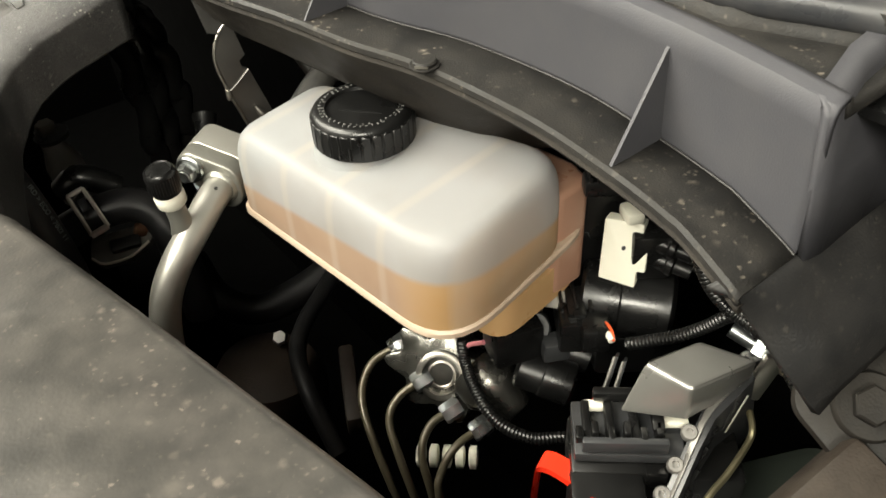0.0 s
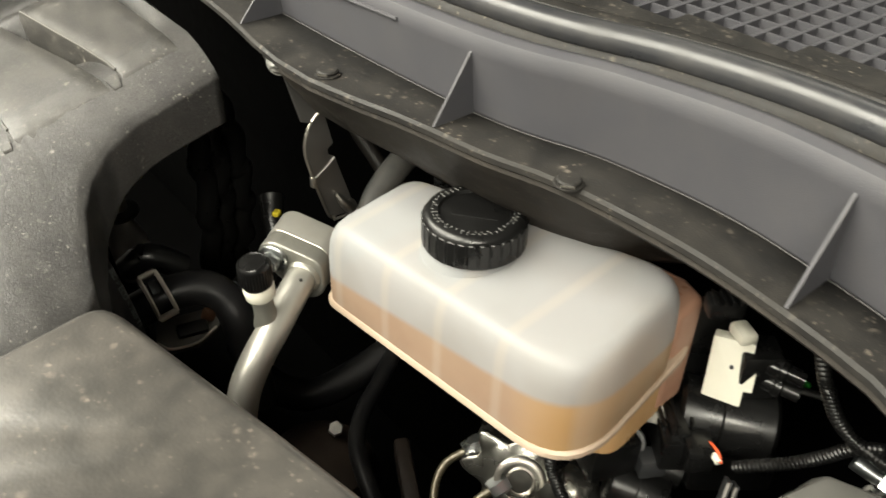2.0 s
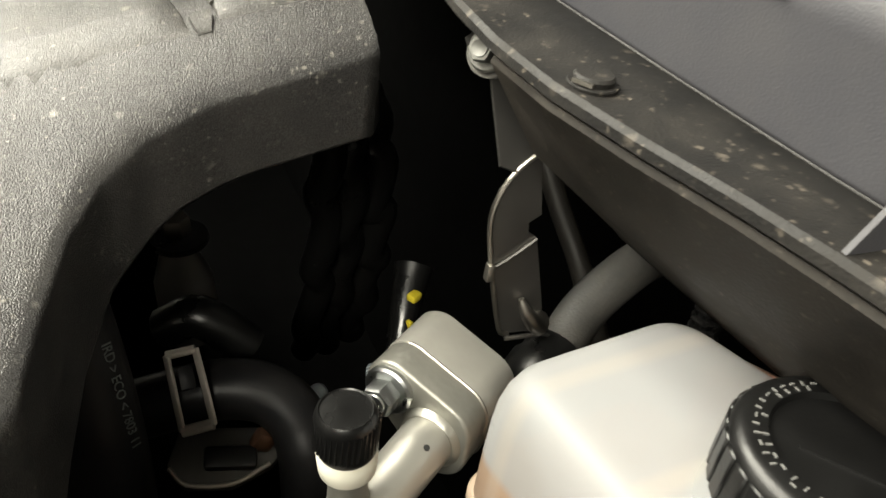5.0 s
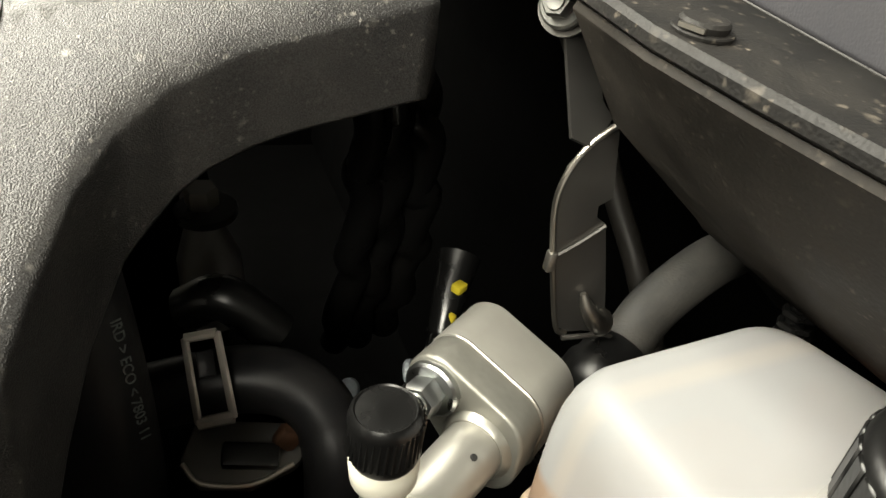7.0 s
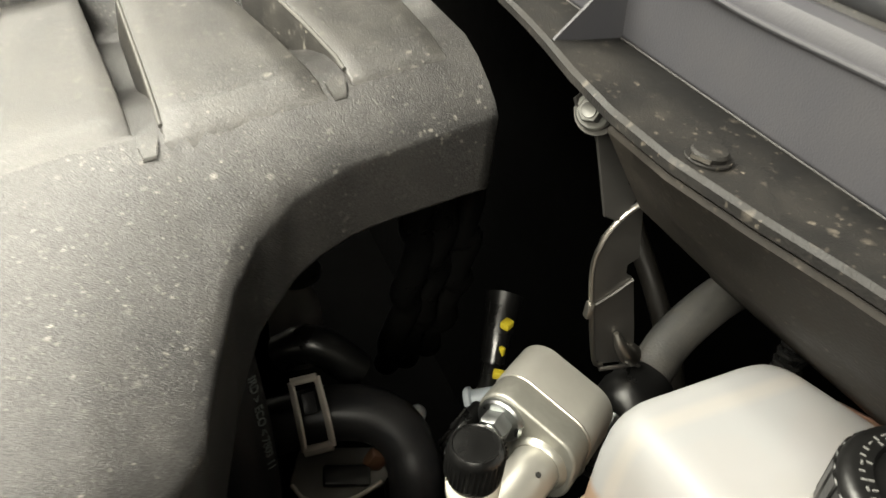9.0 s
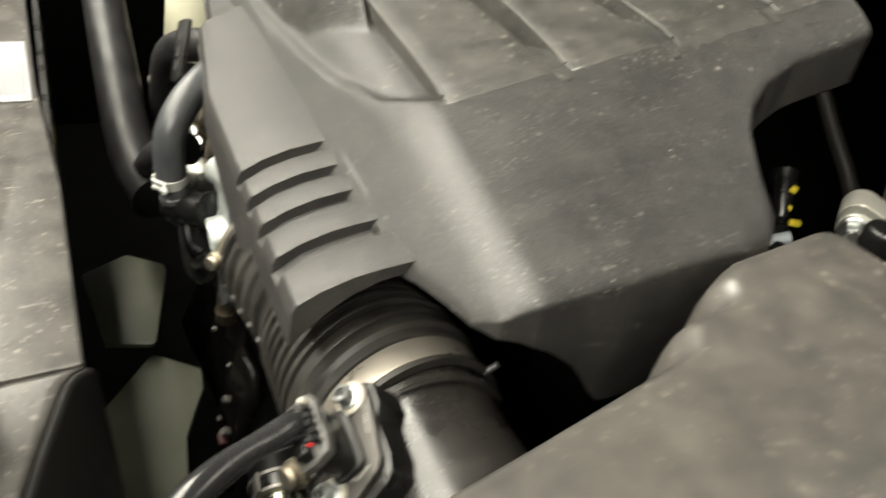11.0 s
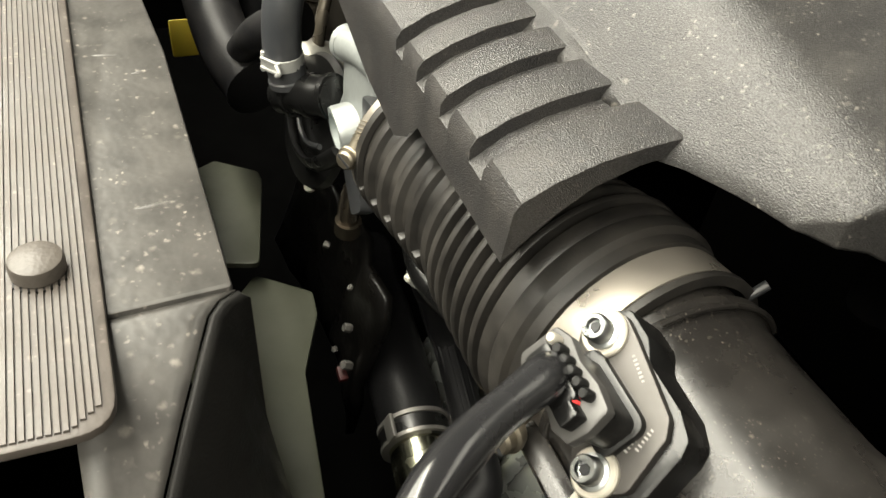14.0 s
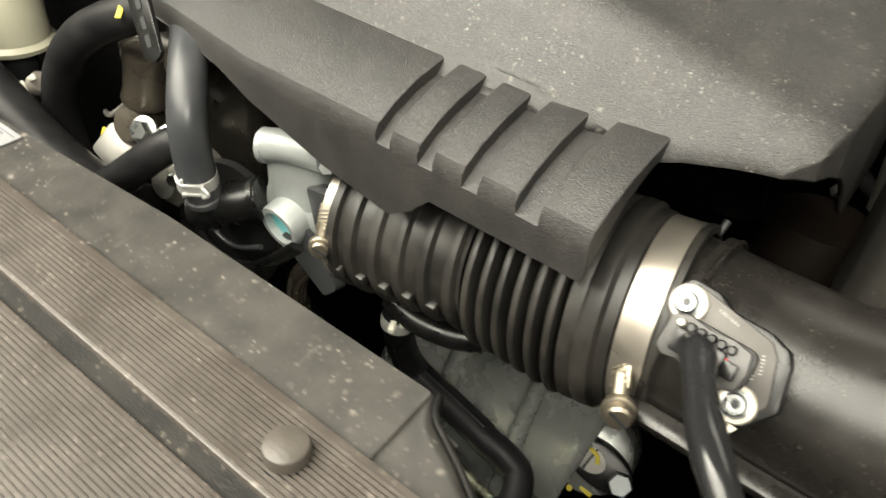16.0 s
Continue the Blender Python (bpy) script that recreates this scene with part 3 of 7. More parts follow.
shell_part("drip_channel", [(0.010, 1.1885, 0), (0.0115, 1.182, 0), (lambda y: 0.024 + spread(y), 1.182, 0), (lambda y: 0.027 + spread(y), 1.190, 0)], M_SHELF, cowl, "dirty channel beside the seal")
shell_part("top_panel", [(lambda y: 0.036 + spread(y), 1.187, 0), (lambda y: 0.045 + spread(y), 1.1905, 0), (lambda y: 0.047 + spread(y), 1.1935, 0), (lambda y: 0.052 + spread(y), 1.1945, 0)], M_SHELF, cowl, "dusty ledge before the grille")
part("foot_seam", tube([(q.x + 0.0042, q.y, shelf_z(q.y) + 0.0014) for q in line], 0.00035, 6, 1, straight=True), mat("pale_edge_dust", (0.05, 0.049, 0.047), (0.035, 0.034, 0.033), 0.7), cowl, "pale dusty joint line")
seal = tube([(q.x + 0.031 + spread(q.y), q.y, 1.192) for q in line[::2]], 0.0075, 12, 2)
part("rubber_seal", seal, mat("shiny_seal_rubber", (0.030, 0.031, 0.034), (0.022, 0.023, 0.026), 0.36, dust=0.05), cowl, "round rubber hood seal")
for y0 in (0.497, 0.334, 0.157, 0.68, 0.86):
    xi = interp(y0, sorted((b, a) for a, b in INNER))
    z0 = shelf_z(y0)
    w = front_w(y0) - 0.001
    bm = prism([(xi - w, z0), (xi + 0.0065, z0), (xi + 0.0035, 1.1830)], -0.0007, 0.0007, m=Matrix(((1, 0, 0, 0), (0, 0, 1, y0), (0, 1, 0, 0), (0, 0, 0, 1))))
    part("gusset", bm, M_COWL, cowl, angle=20)

# badge field on the raised middle of the cover: perforated panel and plain badge shapes
field = prism(round_poly([(-0.047, 0.692), (0.085, 0.700), (0.095, 0.93), (-0.047, 0.93)], 0.008), 0.0, 0.0016, None, 0.0005)
for v in field.verts:
    v.co.z += cover_z(v.co.x, v.co.y) + 0.0004
M_MESH = mat("perforated_panel_plastic", (0.10, 0.098, 0.095), None, 0.45, dust=0.1)
mesh_panel = part("badge_panel", field, M_MESH, cover, "fine perforated panel")
dots = bmesh.new()
for i in range(26):
    for j in range(16):
        x, y = -0.040 + 0.0048 * i + (0.0024 if j % 2 else 0), 0.700 + 0.0048 * j + 0.1 * max(0, 0.0048 * i - 0.01) * 0.2
        if x > 0.078 or y < 0.698 + 0.06 * (x + 0.046):
            continue
        bmesh.ops.create_circle(dots, cap_ends=True, segments=6, radius=0.0015, matrix=Matrix.Translation((x, y, cover_z(x, y) + 0.0024)))
tagged(part("perforation", dots, M_BLACK, mesh_panel), kind="stuff")
M_BADGE = mat("silver_white_badge", (0.72, 0.71, 0.68), None, 0.35)
for k in range(6):
    x, y = -0.0695 - 0.0008 * k, 0.686 + 0.0275 * k
    stroke = Matrix.Rotation(radians(-6), 4, "Z")
    for off, size in (((0, -0.0075), (0.021, 0.0042)), ((0, 0.0075), (0.021, 0.0042)), ((0.003 if k % 2 else -0.004, 0), (0.0045, 0.013))):
        bx, by = x + off[0], y + off[1]
        part("badge_bar", box((bx, by, cover_z(bx, by) + 0.0014), (*size, 0.0028), stroke, 0.0008), M_BADGE, cover, "white raised badge shape")
for dx in (0.0, 0.013):
    x, y = -0.020 + dx, 0.716
    part("badge_ring", turn((x, y, cover_z(x, y) + 0.002), (0.27, 0, 1), [(0.0085, 0), (0.0085, 0.003), (0.0045, 0.003), (0.0045, 0)], 24, caps=False), M_BADGE, cover)

# cap knurls, neck and raised lettering
for k in range(30):
    a = 2 * math.pi * k / 30
    c = Vector((0.2215, 0.3215, 1.0875)) + Vector((math.cos(a), math.sin(a), 0)) * 0.0274
    part("grip_rib", box(c, (0.0014, 0.0048, 0.015), Matrix.Rotation(a, 4, "Z"), 0.0005, seg=1), M_BLACK, capo)
part("neck", turn((0.2215, 0.3215, 1.070), (0, 0, 1), [(0.030, 0), (0.027, 0.006), (0.025, 0.012)], 40), M_TANK, tank)
M_LETTER = mat("worn_white_lettering", (0.15, 0.15, 0.145), None, 0.6)
rng = random.Random(4)
for ring_r, count in ((0.0224, 46), (0.0206, 40)):
    for k in range(count):
        if rng.random() < 0.18:
            continue
        a = 2 * math.pi * (k + 0.5 * (ring_r < 0.021)) / count
        c = Vector((0.2215, 0.3215, 1.0987)) + Vector((math.cos(a), math.sin(a), 0)) * ring_r
        turn_a = Matrix.Rotation(a, 4, "Z")
        upright = rng.random() < 0.6
        part("letter_bar", box(c, (0.0015, 0.0005, 0.0004) if upright else (0.0005, 0.0014, 0.0004), turn_a), M_LETTER, capo)
part("raised_line", box((0.2185, 0.3185, 1.0970), (0.0008, 0.024, 0.0006), Matrix.Rotation(radians(38), 4, "Z")), M_BLACK, capo)


# ---- air conditioning line ----
def hexhead(origin, axis, r, h, bm=None):
    return turn(origin, axis, [(r * 0.92, 0), (r, h * 0.15), (r, h * 0.85), (r * 0.88, h)], 6, bm)


def bolt(origin, axis, r, material, label, group="", washer=1.5, parent=None):
    o, ax = Vector(origin), Vector(axis).normalized()
    if parent is None:
        b = thing("bolt", origin, label, "bolt", group)
    else:
        b = parent
    part("washer", turn(o - ax * 0.001, ax, [(r * washer, 0), (r * washer, 0.0022), (r * washer * 0.9, 0.003)], 28), material, b)
    part("head", hexhead(o + ax * 0.0018, ax, r, r * 1.15), material, b)
    part("socket", turn(o + ax * (0.0018 + r * 1.15), ax, [(r * 0.62, 0.0), (r * 0.58, 0.0006), (r * 0.5, 0.0004)], 20), material, b)
    return b


M_DGREY_AC = mat("dark_bore", (0.03, 0.03, 0.03), None, 0.6)
ac = thing("air_conditioning_line", (0.15, 0.41, 0.93), "bare aluminium refrigerant pipe with bolted block and service port", "refrigerant pipe")
n_ac = Vector((-0.80, -0.60, 0.0))
m_ac = frame_of(n_ac, (0.42, -0.56, -0.71))
c_ac = Vector((0.1660, 0.4295, 1.0195))


def hull(circles, grow=0.0, n=40):
    """The convex outline round some circles (x, y, radius)."""
    out = []
    for k in range(n * 2):
        a = math.pi * k / n
        u = Vector((math.cos(a), math.sin(a)))
        x, y, r = max(circles, key=lambda c: c[0] * u.x + c[1] * u.y + c[2])
        p = (x + (r + grow) * u.x, y + (r + grow) * u.y)
        if not out or (Vector(p) - Vector(out[-1])).length > 3e-4:
            out.append(p)
    return out


AC_LOBES = [(-0.0125, 0.0015, 0.0108), (0.0065, 0.0098, 0.0122), (0.0130, 0.0040, 0.0116)]
m_flange = Matrix.Translation(c_ac) @ m_ac
part("flange_block", prism(hull(AC_LOBES), -0.0085, 0.004, m_flange, 0.0014, seg=3), M_ALU, ac, "cast aluminium flange")
part("rear_block", prism(hull(AC_LOBES, 0.0004), -0.031, -0.0092, m_flange, 0.0006), M_ALU_PIPE, ac, "brushed aluminium block")
part("seam_bead", tube([m_flange @ Vector((x, y, -0.0089)) for x, y in hull(AC_LOBES, 0.0002)[:34]], 0.0006, 6, 1, straight=True), M_STEEL, ac, "bright seam")
p_ac = m_flange @ Vector((0.0085, 0.0050, 0.004))
part("pipe", tube([p_ac - n_ac * 0.006, p_ac, p_ac + n_ac * 0.008, (0.150, 0.4075, 1.0125), (0.136, 0.399, 1.007), (0.121, 0.393, 0.997), (0.108, 0.388, 0.982), (0.100, 0.384, 0.960), (0.094, 0.380, 0.92)], 0.0096, 24), M_ALU_PIPE, ac)
part("collar", turn(p_ac - n_ac * 0.001, n_ac, [(0.0122, 0.0), (0.0120, 0.0014), (0.0102, 0.0032)], 32), M_ALU, ac)
part("drill_mark", turn(p_ac + n_ac * 0.012 + Vector((0.0028, -0.0037, 0.0083)), (0.28, -0.37, 0.88), [(0.0012, 0), (0.0010, 0.0006)], 10), M_DGREY_AC, ac)
vb = Vector((0.1345, 0.4025, 1.0110))
va = Vector((-0.10, -0.02, 1)).normalized()
part("port_stem", turn(vb, va, [(0.0085, 0), (0.0068, 0.006), (0.0062, 0.012), (0.0062, 0.022)], 24), M_ALU, ac)
part("port_collar", turn(vb + va * 0.0205, va, [(0.0070, 0), (0.0088, 0.002), (0.0092, 0.008), (0.0084, 0.0105)], 28), M_WHITE, ac, "white nylon collar")
pc = part("port_cap", turn(vb + va * 0.0310, va, [(0.0086, 0), (0.0093, 0.002), (0.0093, 0.0135), (0.0088, 0.0155), (0.0078, 0.0166), (0.0074, 0.0162), (0.0, 0.0164)], 40), M_BLACK, ac, "black knurled dust cap")
for k in range(36):
    a = 2 * math.pi * k / 36
    s_, u_ = va.orthogonal().normalized(), va.cross(va.orthogonal().normalized())
    c = vb + va * 0.0395 + (s_ * math.cos(a) + u_ * math.sin(a)) * 0.0092
    part("knurl", box(c, (0.0007, 0.0008, 0.010), Matrix.Rotation(a, 4, "Z")), M_BLACK, pc)
bolt_o = c_ac + m_ac.to_3x3() @ Vector((-0.0128, 0.0012, 0.0046))
bolt(bolt_o, n_ac, 0.0062, M_ZINC, "zinc-plated hex bolt on the aluminium flange")

# ---- sheet bracket with rubber gland and heater hose ----
br = thing("steel_bracket", (0.21, 0.462, 1.02), "dark sheet steel hanger bracket with rolled edge below the cowl", "bracket")
BLADE = [(0.2135, 1.1035), (0.2060, 1.0973), (0.2008, 1.0887), (0.1991, 1.0765), (0.2034, 1.0563), (0.2124, 1.0258), (0.2173, 1.0220), (0.2244, 1.0216), (0.2345, 1.0190), (0.2289, 1.0393), (0.2205, 1.0670), (0.2162, 1.0698), (0.2154, 1.0744), (0.2200, 1.0774), (0.2150, 1.1000)]
XZ = lambda y: Matrix(((1, 0, 0, 0), (0, 0, 1, y), (0, 1, 0, 0), (0, 0, 0, 1)))
part("blade", prism(BLADE, -0.0008, 0.0008, XZ(0.4592)), mat("dark_bracket_steel", (0.16, 0.155, 0.145), (0.12, 0.115, 0.11), 0.38, 0.85), br, angle=20)
M_BRK = bpy.data.materials["dark_bracket_steel"]
part("rolled_edge", tube([(x, 0.4580, z) for x, z in BLADE[:7]], 0.0010, 8, 4), M_STEEL, br, "bright cut edge")
part("fold_line", tube([(0.2035, 0.4578, 1.0560), (0.2120, 0.4578, 1.0612), (0.2200, 0.4578, 1.0672)], 0.0008, 6, 3), M_BRK, br)
part("tab", box((0.2030, 0.4580, 1.0545), (0.0030, 0.0035, 0.0075), None, 0.0006), M_STEEL, br)
slope = Vector((0, 0.022, 0.031)).normalized()
m_arm = Matrix(((1, 0, 0, 0), (0, slope.y, slope.z, 0.4592), (0, slope.z, -slope.y, 1.0985), (0, 0, 0, 1)))
ARM = [(0.1990, 0.000), (0.1992, 0.034), (0.1930, 0.036), (0.1915, 0.044), (0.1990, 0.048), (0.2080, 0.044), (0.2135, 0.036), (0.2102, 0.011), (0.2138, 0.006), (0.2060, -0.003)]
part("arm", prism(ARM, -0.0008, 0.0008, m_arm), M_BRK, br, angle=20)
part("eyelet", turn((0.199, 0.4795, 1.131), (-0.75, -0.55, 0.35), [(0.0088, -0.002), (0.0088, 0.0)], 28), M_BRK, br)
bolt((0.1975, 0.4785, 1.1318), (-0.75, -0.55, 0.35), 0.0048, mat("dulled_zinc", (0.20, 0.20, 0.19), (0.15, 0.15, 0.14), 0.45, 0.7), "zinc-plated hex bolt at the bracket's top")
M_GREYHOSE = mat("grey_weathered_rubber", (0.036, 0.036, 0.034), (0.022, 0.022, 0.021), 0.62, grain=0.2, dust=0.1)
gl = thing("heater_hose", (0.26, 0.44, 0.99), "weathered grey rubber heater hose with black gland collar", "hose")
part("hose", tube([(0.244, 0.457, 1.011), (0.258, 0.465, 1.021), (0.275, 0.470, 1.031), (0.292, 0.474, 1.037), (0.315, 0.48, 1.035), (0.36, 0.49, 1.0)], 0.0100, 20), M_GREYHOSE, gl)
part("gland", turn((0.2225, 0.4445, 0.998), (0.78, 0.42, 0.46), [(0.010, 0.0), (0.0145, 0.004), (0.0155, 0.010), (0.0155, 0.015), (0.0140, 0.018), (0.0140, 0.025), (0.0125, 0.027)], 32), M_BLACK, gl, "black ribbed gland collar")
part("spigot", tube([(0.205, 0.435, 0.988), (0.214, 0.440, 0.992), (0.226, 0.446, 1.000)], 0.011, 20), M_BLACK, gl)
# Brighter steel than the bracket: the dimple's highlight is in the colour.
part("dimple", tube([(0.2190, 0.4570, 1.0400), (0.2215, 0.4555, 1.0345), (0.2260, 0.4550, 1.0290), (0.2290, 0.4560, 1.0270)], lambda q: 0.0012 + 0.0040 * q, 14), M_STEEL, br, "pressed dimple, its highlight put in as brighter steel")
part("lower_rim", tube([(0.2150, 0.4560, 1.0215), (0.2240, 0.4550, 1.0220), (0.2330, 0.4545, 1.0215), (0.2400, 0.4530, 1.0150), (0.2430, 0.4500, 1.0050)], 0.0010, 8), M_BRK, br)

# ---- hoses and fittings deep under the cover's arch ----
hh = thing("coolant_hose", (0.12, 0.47, 0.92), "black rubber coolant hose with flat spring clamp", "hose")
part("hose", tube([(0.066, 0.497, 0.976), (0.0768, 0.4950, 0.9790), (0.0964, 0.4920, 0.9850), (0.114, 0.4880, 0.9890), (0.1292, 0.4810, 0.9880), (0.1381, 0.4710, 0.9790), (0.1405, 0.460, 0.962), (0.141, 0.45, 0.90)], 0.0122, 20), M_RUBBER, hh)
M_SPRING = mat("spring_steel", (0.55, 0.50, 0.44), (0.45, 0.41, 0.37), 0.45, 0.6)
near_way = Vector((-0.08, -0.68, 0.72))
leg_a = (Vector((0.0921, 0.5005, 0.9990)) + near_way * 0.011, Vector((0.0947, 0.4830, 0.9752)) + near_way * 0.011)
leg_b = (Vector((0.1025, 0.4985, 1.0020)) + near_way * 0.011, Vector((0.1060, 0.4805, 0.9790)) + near_way * 0.011)
for top_end, low_end in (leg_a, leg_b):
    pts = [top_end.lerp(low_end, q) + near_way * (0.0030 * math.sin(math.pi * q)) for q in (0, 0.2, 0.4, 0.6, 0.8, 1.0)]
    part("clamp_band", tube(pts, 0.0017, 8, 3, flat=0.6), M_SPRING, hh, "flat spring clamp leg")
for k in (0, 1):
    part("clamp_ear", tube([leg_a[k], leg_a[k].lerp(leg_b[k], 0.5), leg_b[k]], 0.0017 + 0.0006 * k, 8, 2), M_SPRING, hh)
mid_a, mid_b = leg_a[0].lerp(leg_a[1], 0.34), leg_b[0].lerp(leg_b[1], 0.34)
part("clamp_tongue", box(mid_a.lerp(mid_b, 0.5) + near_way * 0.0020, (0.0058, 0.0090, 0.0022), frame_of(near_way, mid_b - mid_a), 0.0006), M_RUBBER, hh)
th = thing("radiator_hose", (0.07, 0.47, 0.9), "thick black radiator hose with pale printed lettering", "hose")
part("hose", tube([(0.050, 0.500, 1.075), (0.054, 0.490, 1.055), (0.060, 0.478, 1.025), (0.064, 0.470, 0.995), (0.066, 0.464, 0.96), (0.064, 0.458, 0.90)], 0.0165, 22), M_RUBBER, th)
M_PRINT = mat("pale_print", (0.07, 0.08, 0.078), None, 0.6)


def lettering(text, size, m, material, parent, name="lettering"):
    cu = bpy.data.curves.new(name, "FONT")
    cu.body, cu.size, cu.extrude, cu.align_x, cu.align_y = text, size, 0.0002, "CENTER", "CENTER"
    tmp = bpy.data.objects.new(name, cu)
    scene.collection.objects.link(tmp)
    dg = bpy.context.evaluated_depsgraph_get()
    me = bpy.data.meshes.new_from_object(tmp.evaluated_get(dg))
    bpy.data.objects.remove(tmp)
    b2 = bmesh.new()
    b2.from_mesh(me)
    bmesh.ops.transform(b2, matrix=m, verts=b2.verts)
    return part(name, b2, material, parent)


lettering("IRD > ECO < 7803 11", 0.0046, Matrix.Translation((0.0735, 0.4590, 1.022)) @ frame_of((0.45, -0.86, 0.25), (0.10, -0.12, -0.98)), M_PRINT, th)
fl = thing("flange_fitting", (0.1, 0.46, 0.94), "dark aluminium hose flange below the spring clamp", "fitting")
m_fl = Matrix.Translation((0.1085, 0.4725, 0.9680)) @ frame_of((-0.10, -0.42, 0.90), (0.97, -0.24, 0.0))
# Plate darker than the other aluminium: the dim spot's shade is in its colour.
part("plate", prism(round_poly([(-0.021, -0.004), (-0.014, -0.0125), (0.004, -0.0125), (0.020, -0.004), (0.0235, 0.006), (0.017, 0.011), (-0.017, 0.011)], [0.003, 0.003, 0.004, 0.008, 0.006, 0.004, 0.003]), -0.003, 0.003, m_fl, 0.001), mat("shaded_flange_aluminium", (0.14, 0.135, 0.125), (0.09, 0.085, 0.08), 0.5, 0.7), fl)
mat("dull_aluminium", (0.30, 0.29, 0.27), (0.22, 0.21, 0.2), 0.5, 0.8)
M_DULL = bpy.data.materials["dull_aluminium"]
part("clip", box(m_fl @ Vector((0.003, -0.002, 0.005)), (0.020, 0.009, 0.006), m_fl.to_3x3().to_4x4(), 0.0015), M_BLACK, fl)
part("edge_bead", tube([m_fl @ Vector(q) for q in ((-0.020, -0.005, 0.0032), (-0.013, -0.0115, 0.0032), (0.004, -0.0115, 0.0032), (0.018, -0.004, 0.0032))], 0.0010, 8, 4), M_SPRING, fl)
part("plug", box((0.1235, 0.4700, 0.9760), (0.009, 0.006, 0.009), Matrix.Rotation(radians(30), 4, "Y"), 0.002), mat("tan_clip", (0.075, 0.034, 0.016), None, 0.5), fl, "tan plastic clip")
inj = thing("coil_pack", (0.105, 0.55, 0.95), "black ignition coil with steel bolt in the shadow", "ignition coil")
part("body", turn((0.110, 0.557, 0.965), (-0.12, 0, 1), [(0.014, 0), (0.013, 0.03), (0.008, 0.045), (0.0075, 0.060)], 20), M_DULL, inj)
part("ring", turn((0.1045, 0.547, 1.022), (-0.1, 0, 1), [(0.012, 0), (0.012, 0.003)], 20), M_BLACK, inj)
part("bolt_head", hexhead((0.103, 0.546, 1.027), (-0.1, 0, 1), 0.0065, 0.008), M_STEEL, inj)
part("boot", tube([(0.095, 0.53, 0.99), (0.108, 0.522, 1.0), (0.128, 0.515, 0.985)], 0.009, 14), M_BLACK, inj)
pk = thing("lower_hose", (0.18, 0.40, 0.80), "dim black rubber hose low beside the tank", "hose")
part("hose", tube([(0.262, 0.450, 0.885), (0.230, 0.430, 0.880), (0.202, 0.412, 0.878), (0.182, 0.390, 0.876), (0.170, 0.355, 0.870), (0.168, 0.32, 0.84)], 0.0065, 14), M_RUBBER, pk)
part("branch", tube([(0.165, 0.53, 0.885), (0.168, 0.50, 0.862), (0.190, 0.475, 0.852), (0.225, 0.465, 0.858), (0.26, 0.46, 0.87)], 0.013, 18), M_RUBBER, pk)
gb = thing("gearbox_cover", (0.17, 0.42, 0.75), "dark rusty gearbox cover with a single bolt", "gearbox")
M_RUST = mat("dark_rusty_casting", (0.030, 0.020, 0.014), (0.016, 0.012, 0.010), 0.6, 0.2, grain=0.3)
part("dome", turn((0.160, 0.415, 0.79), (0.1, 0.0, 1), [(0.045, 0), (0.045, 0.045), (0.038, 0.062), (0.020, 0.070)], 32), M_RUST, gb)
part("bolt_head", hexhead((0.183, 0.420, 0.866), (-0.3, -0.5, 1), 0.0058, 0.007), M_DULL, gb)
part("ridge", box((0.205, 0.36, 0.845), (0.012, 0.075, 0.02), Matrix.Rotation(radians(-28), 4, "Z"), 0.003), M_RUST, gb)
YEL = mat("yellow_paint_mark", (0.62, 0.50, 0.03), None, 0.5)
sen = thing("sensor_plug", (0.19, 0.52, 0.94), "black sensor connector with yellow lock and grey sleeve", "connector")
part("body", tube([(0.208, 0.532, 1.004), (0.205, 0.527, 0.999), (0.200, 0.518, 0.990), (0.196, 0.510, 0.980)], lambda q: 0.0095 - 0.003 * q, 16), M_BLACK, sen)
part("lock", box((0.2020, 0.5145, 1.0005), (0.006, 0.005, 0.004), Matrix.Rotation(radians(30), 4, "Z"), 0.001), YEL, sen, "yellow plastic lock")
part("lock_mark", box((0.1985, 0.5085, 0.9885), (0.002, 0.003, 0.006), Matrix.Rotation(radians(30), 4, "Z"), 0.0005), YEL, sen)
part("lock_mark", box((0.1930, 0.4960, 0.9860), (0.008, 0.004, 0.004), Matrix.Rotation(radians(-30), 4, "Z"), 0.0008), YEL, sen, "yellow plastic lock")
M_SLV = mat("grey_sleeve", (0.40, 0.44, 0.48), None, 0.5)
part("sleeve", turn((0.1780, 0.4990, 0.9700), (0.75, -0.35, 0.35), [(0.0050, 0.0), (0.0062, 0.001), (0.0062, 0.003), (0.0045, 0.004), (0.0045, 0.016)], 18, caps=False), M_SLV, sen, "pale grey open sleeve")
part("tip", turn((0.1560, 0.5050, 0.9600), (-0.6, -0.6, 0.5), [(0.0022, -0.006), (0.0045, -0.002), (0.0045, 0.0), (0.002, 0.002)], 14), M_SLV, sen)
part("cable", tube([(0.196, 0.510, 0.980), (0.188, 0.498, 0.972), (0.170, 0.486, 0.962), (0.15, 0.478, 0.94)], 0.0055, 10), M_BLACK, sen)

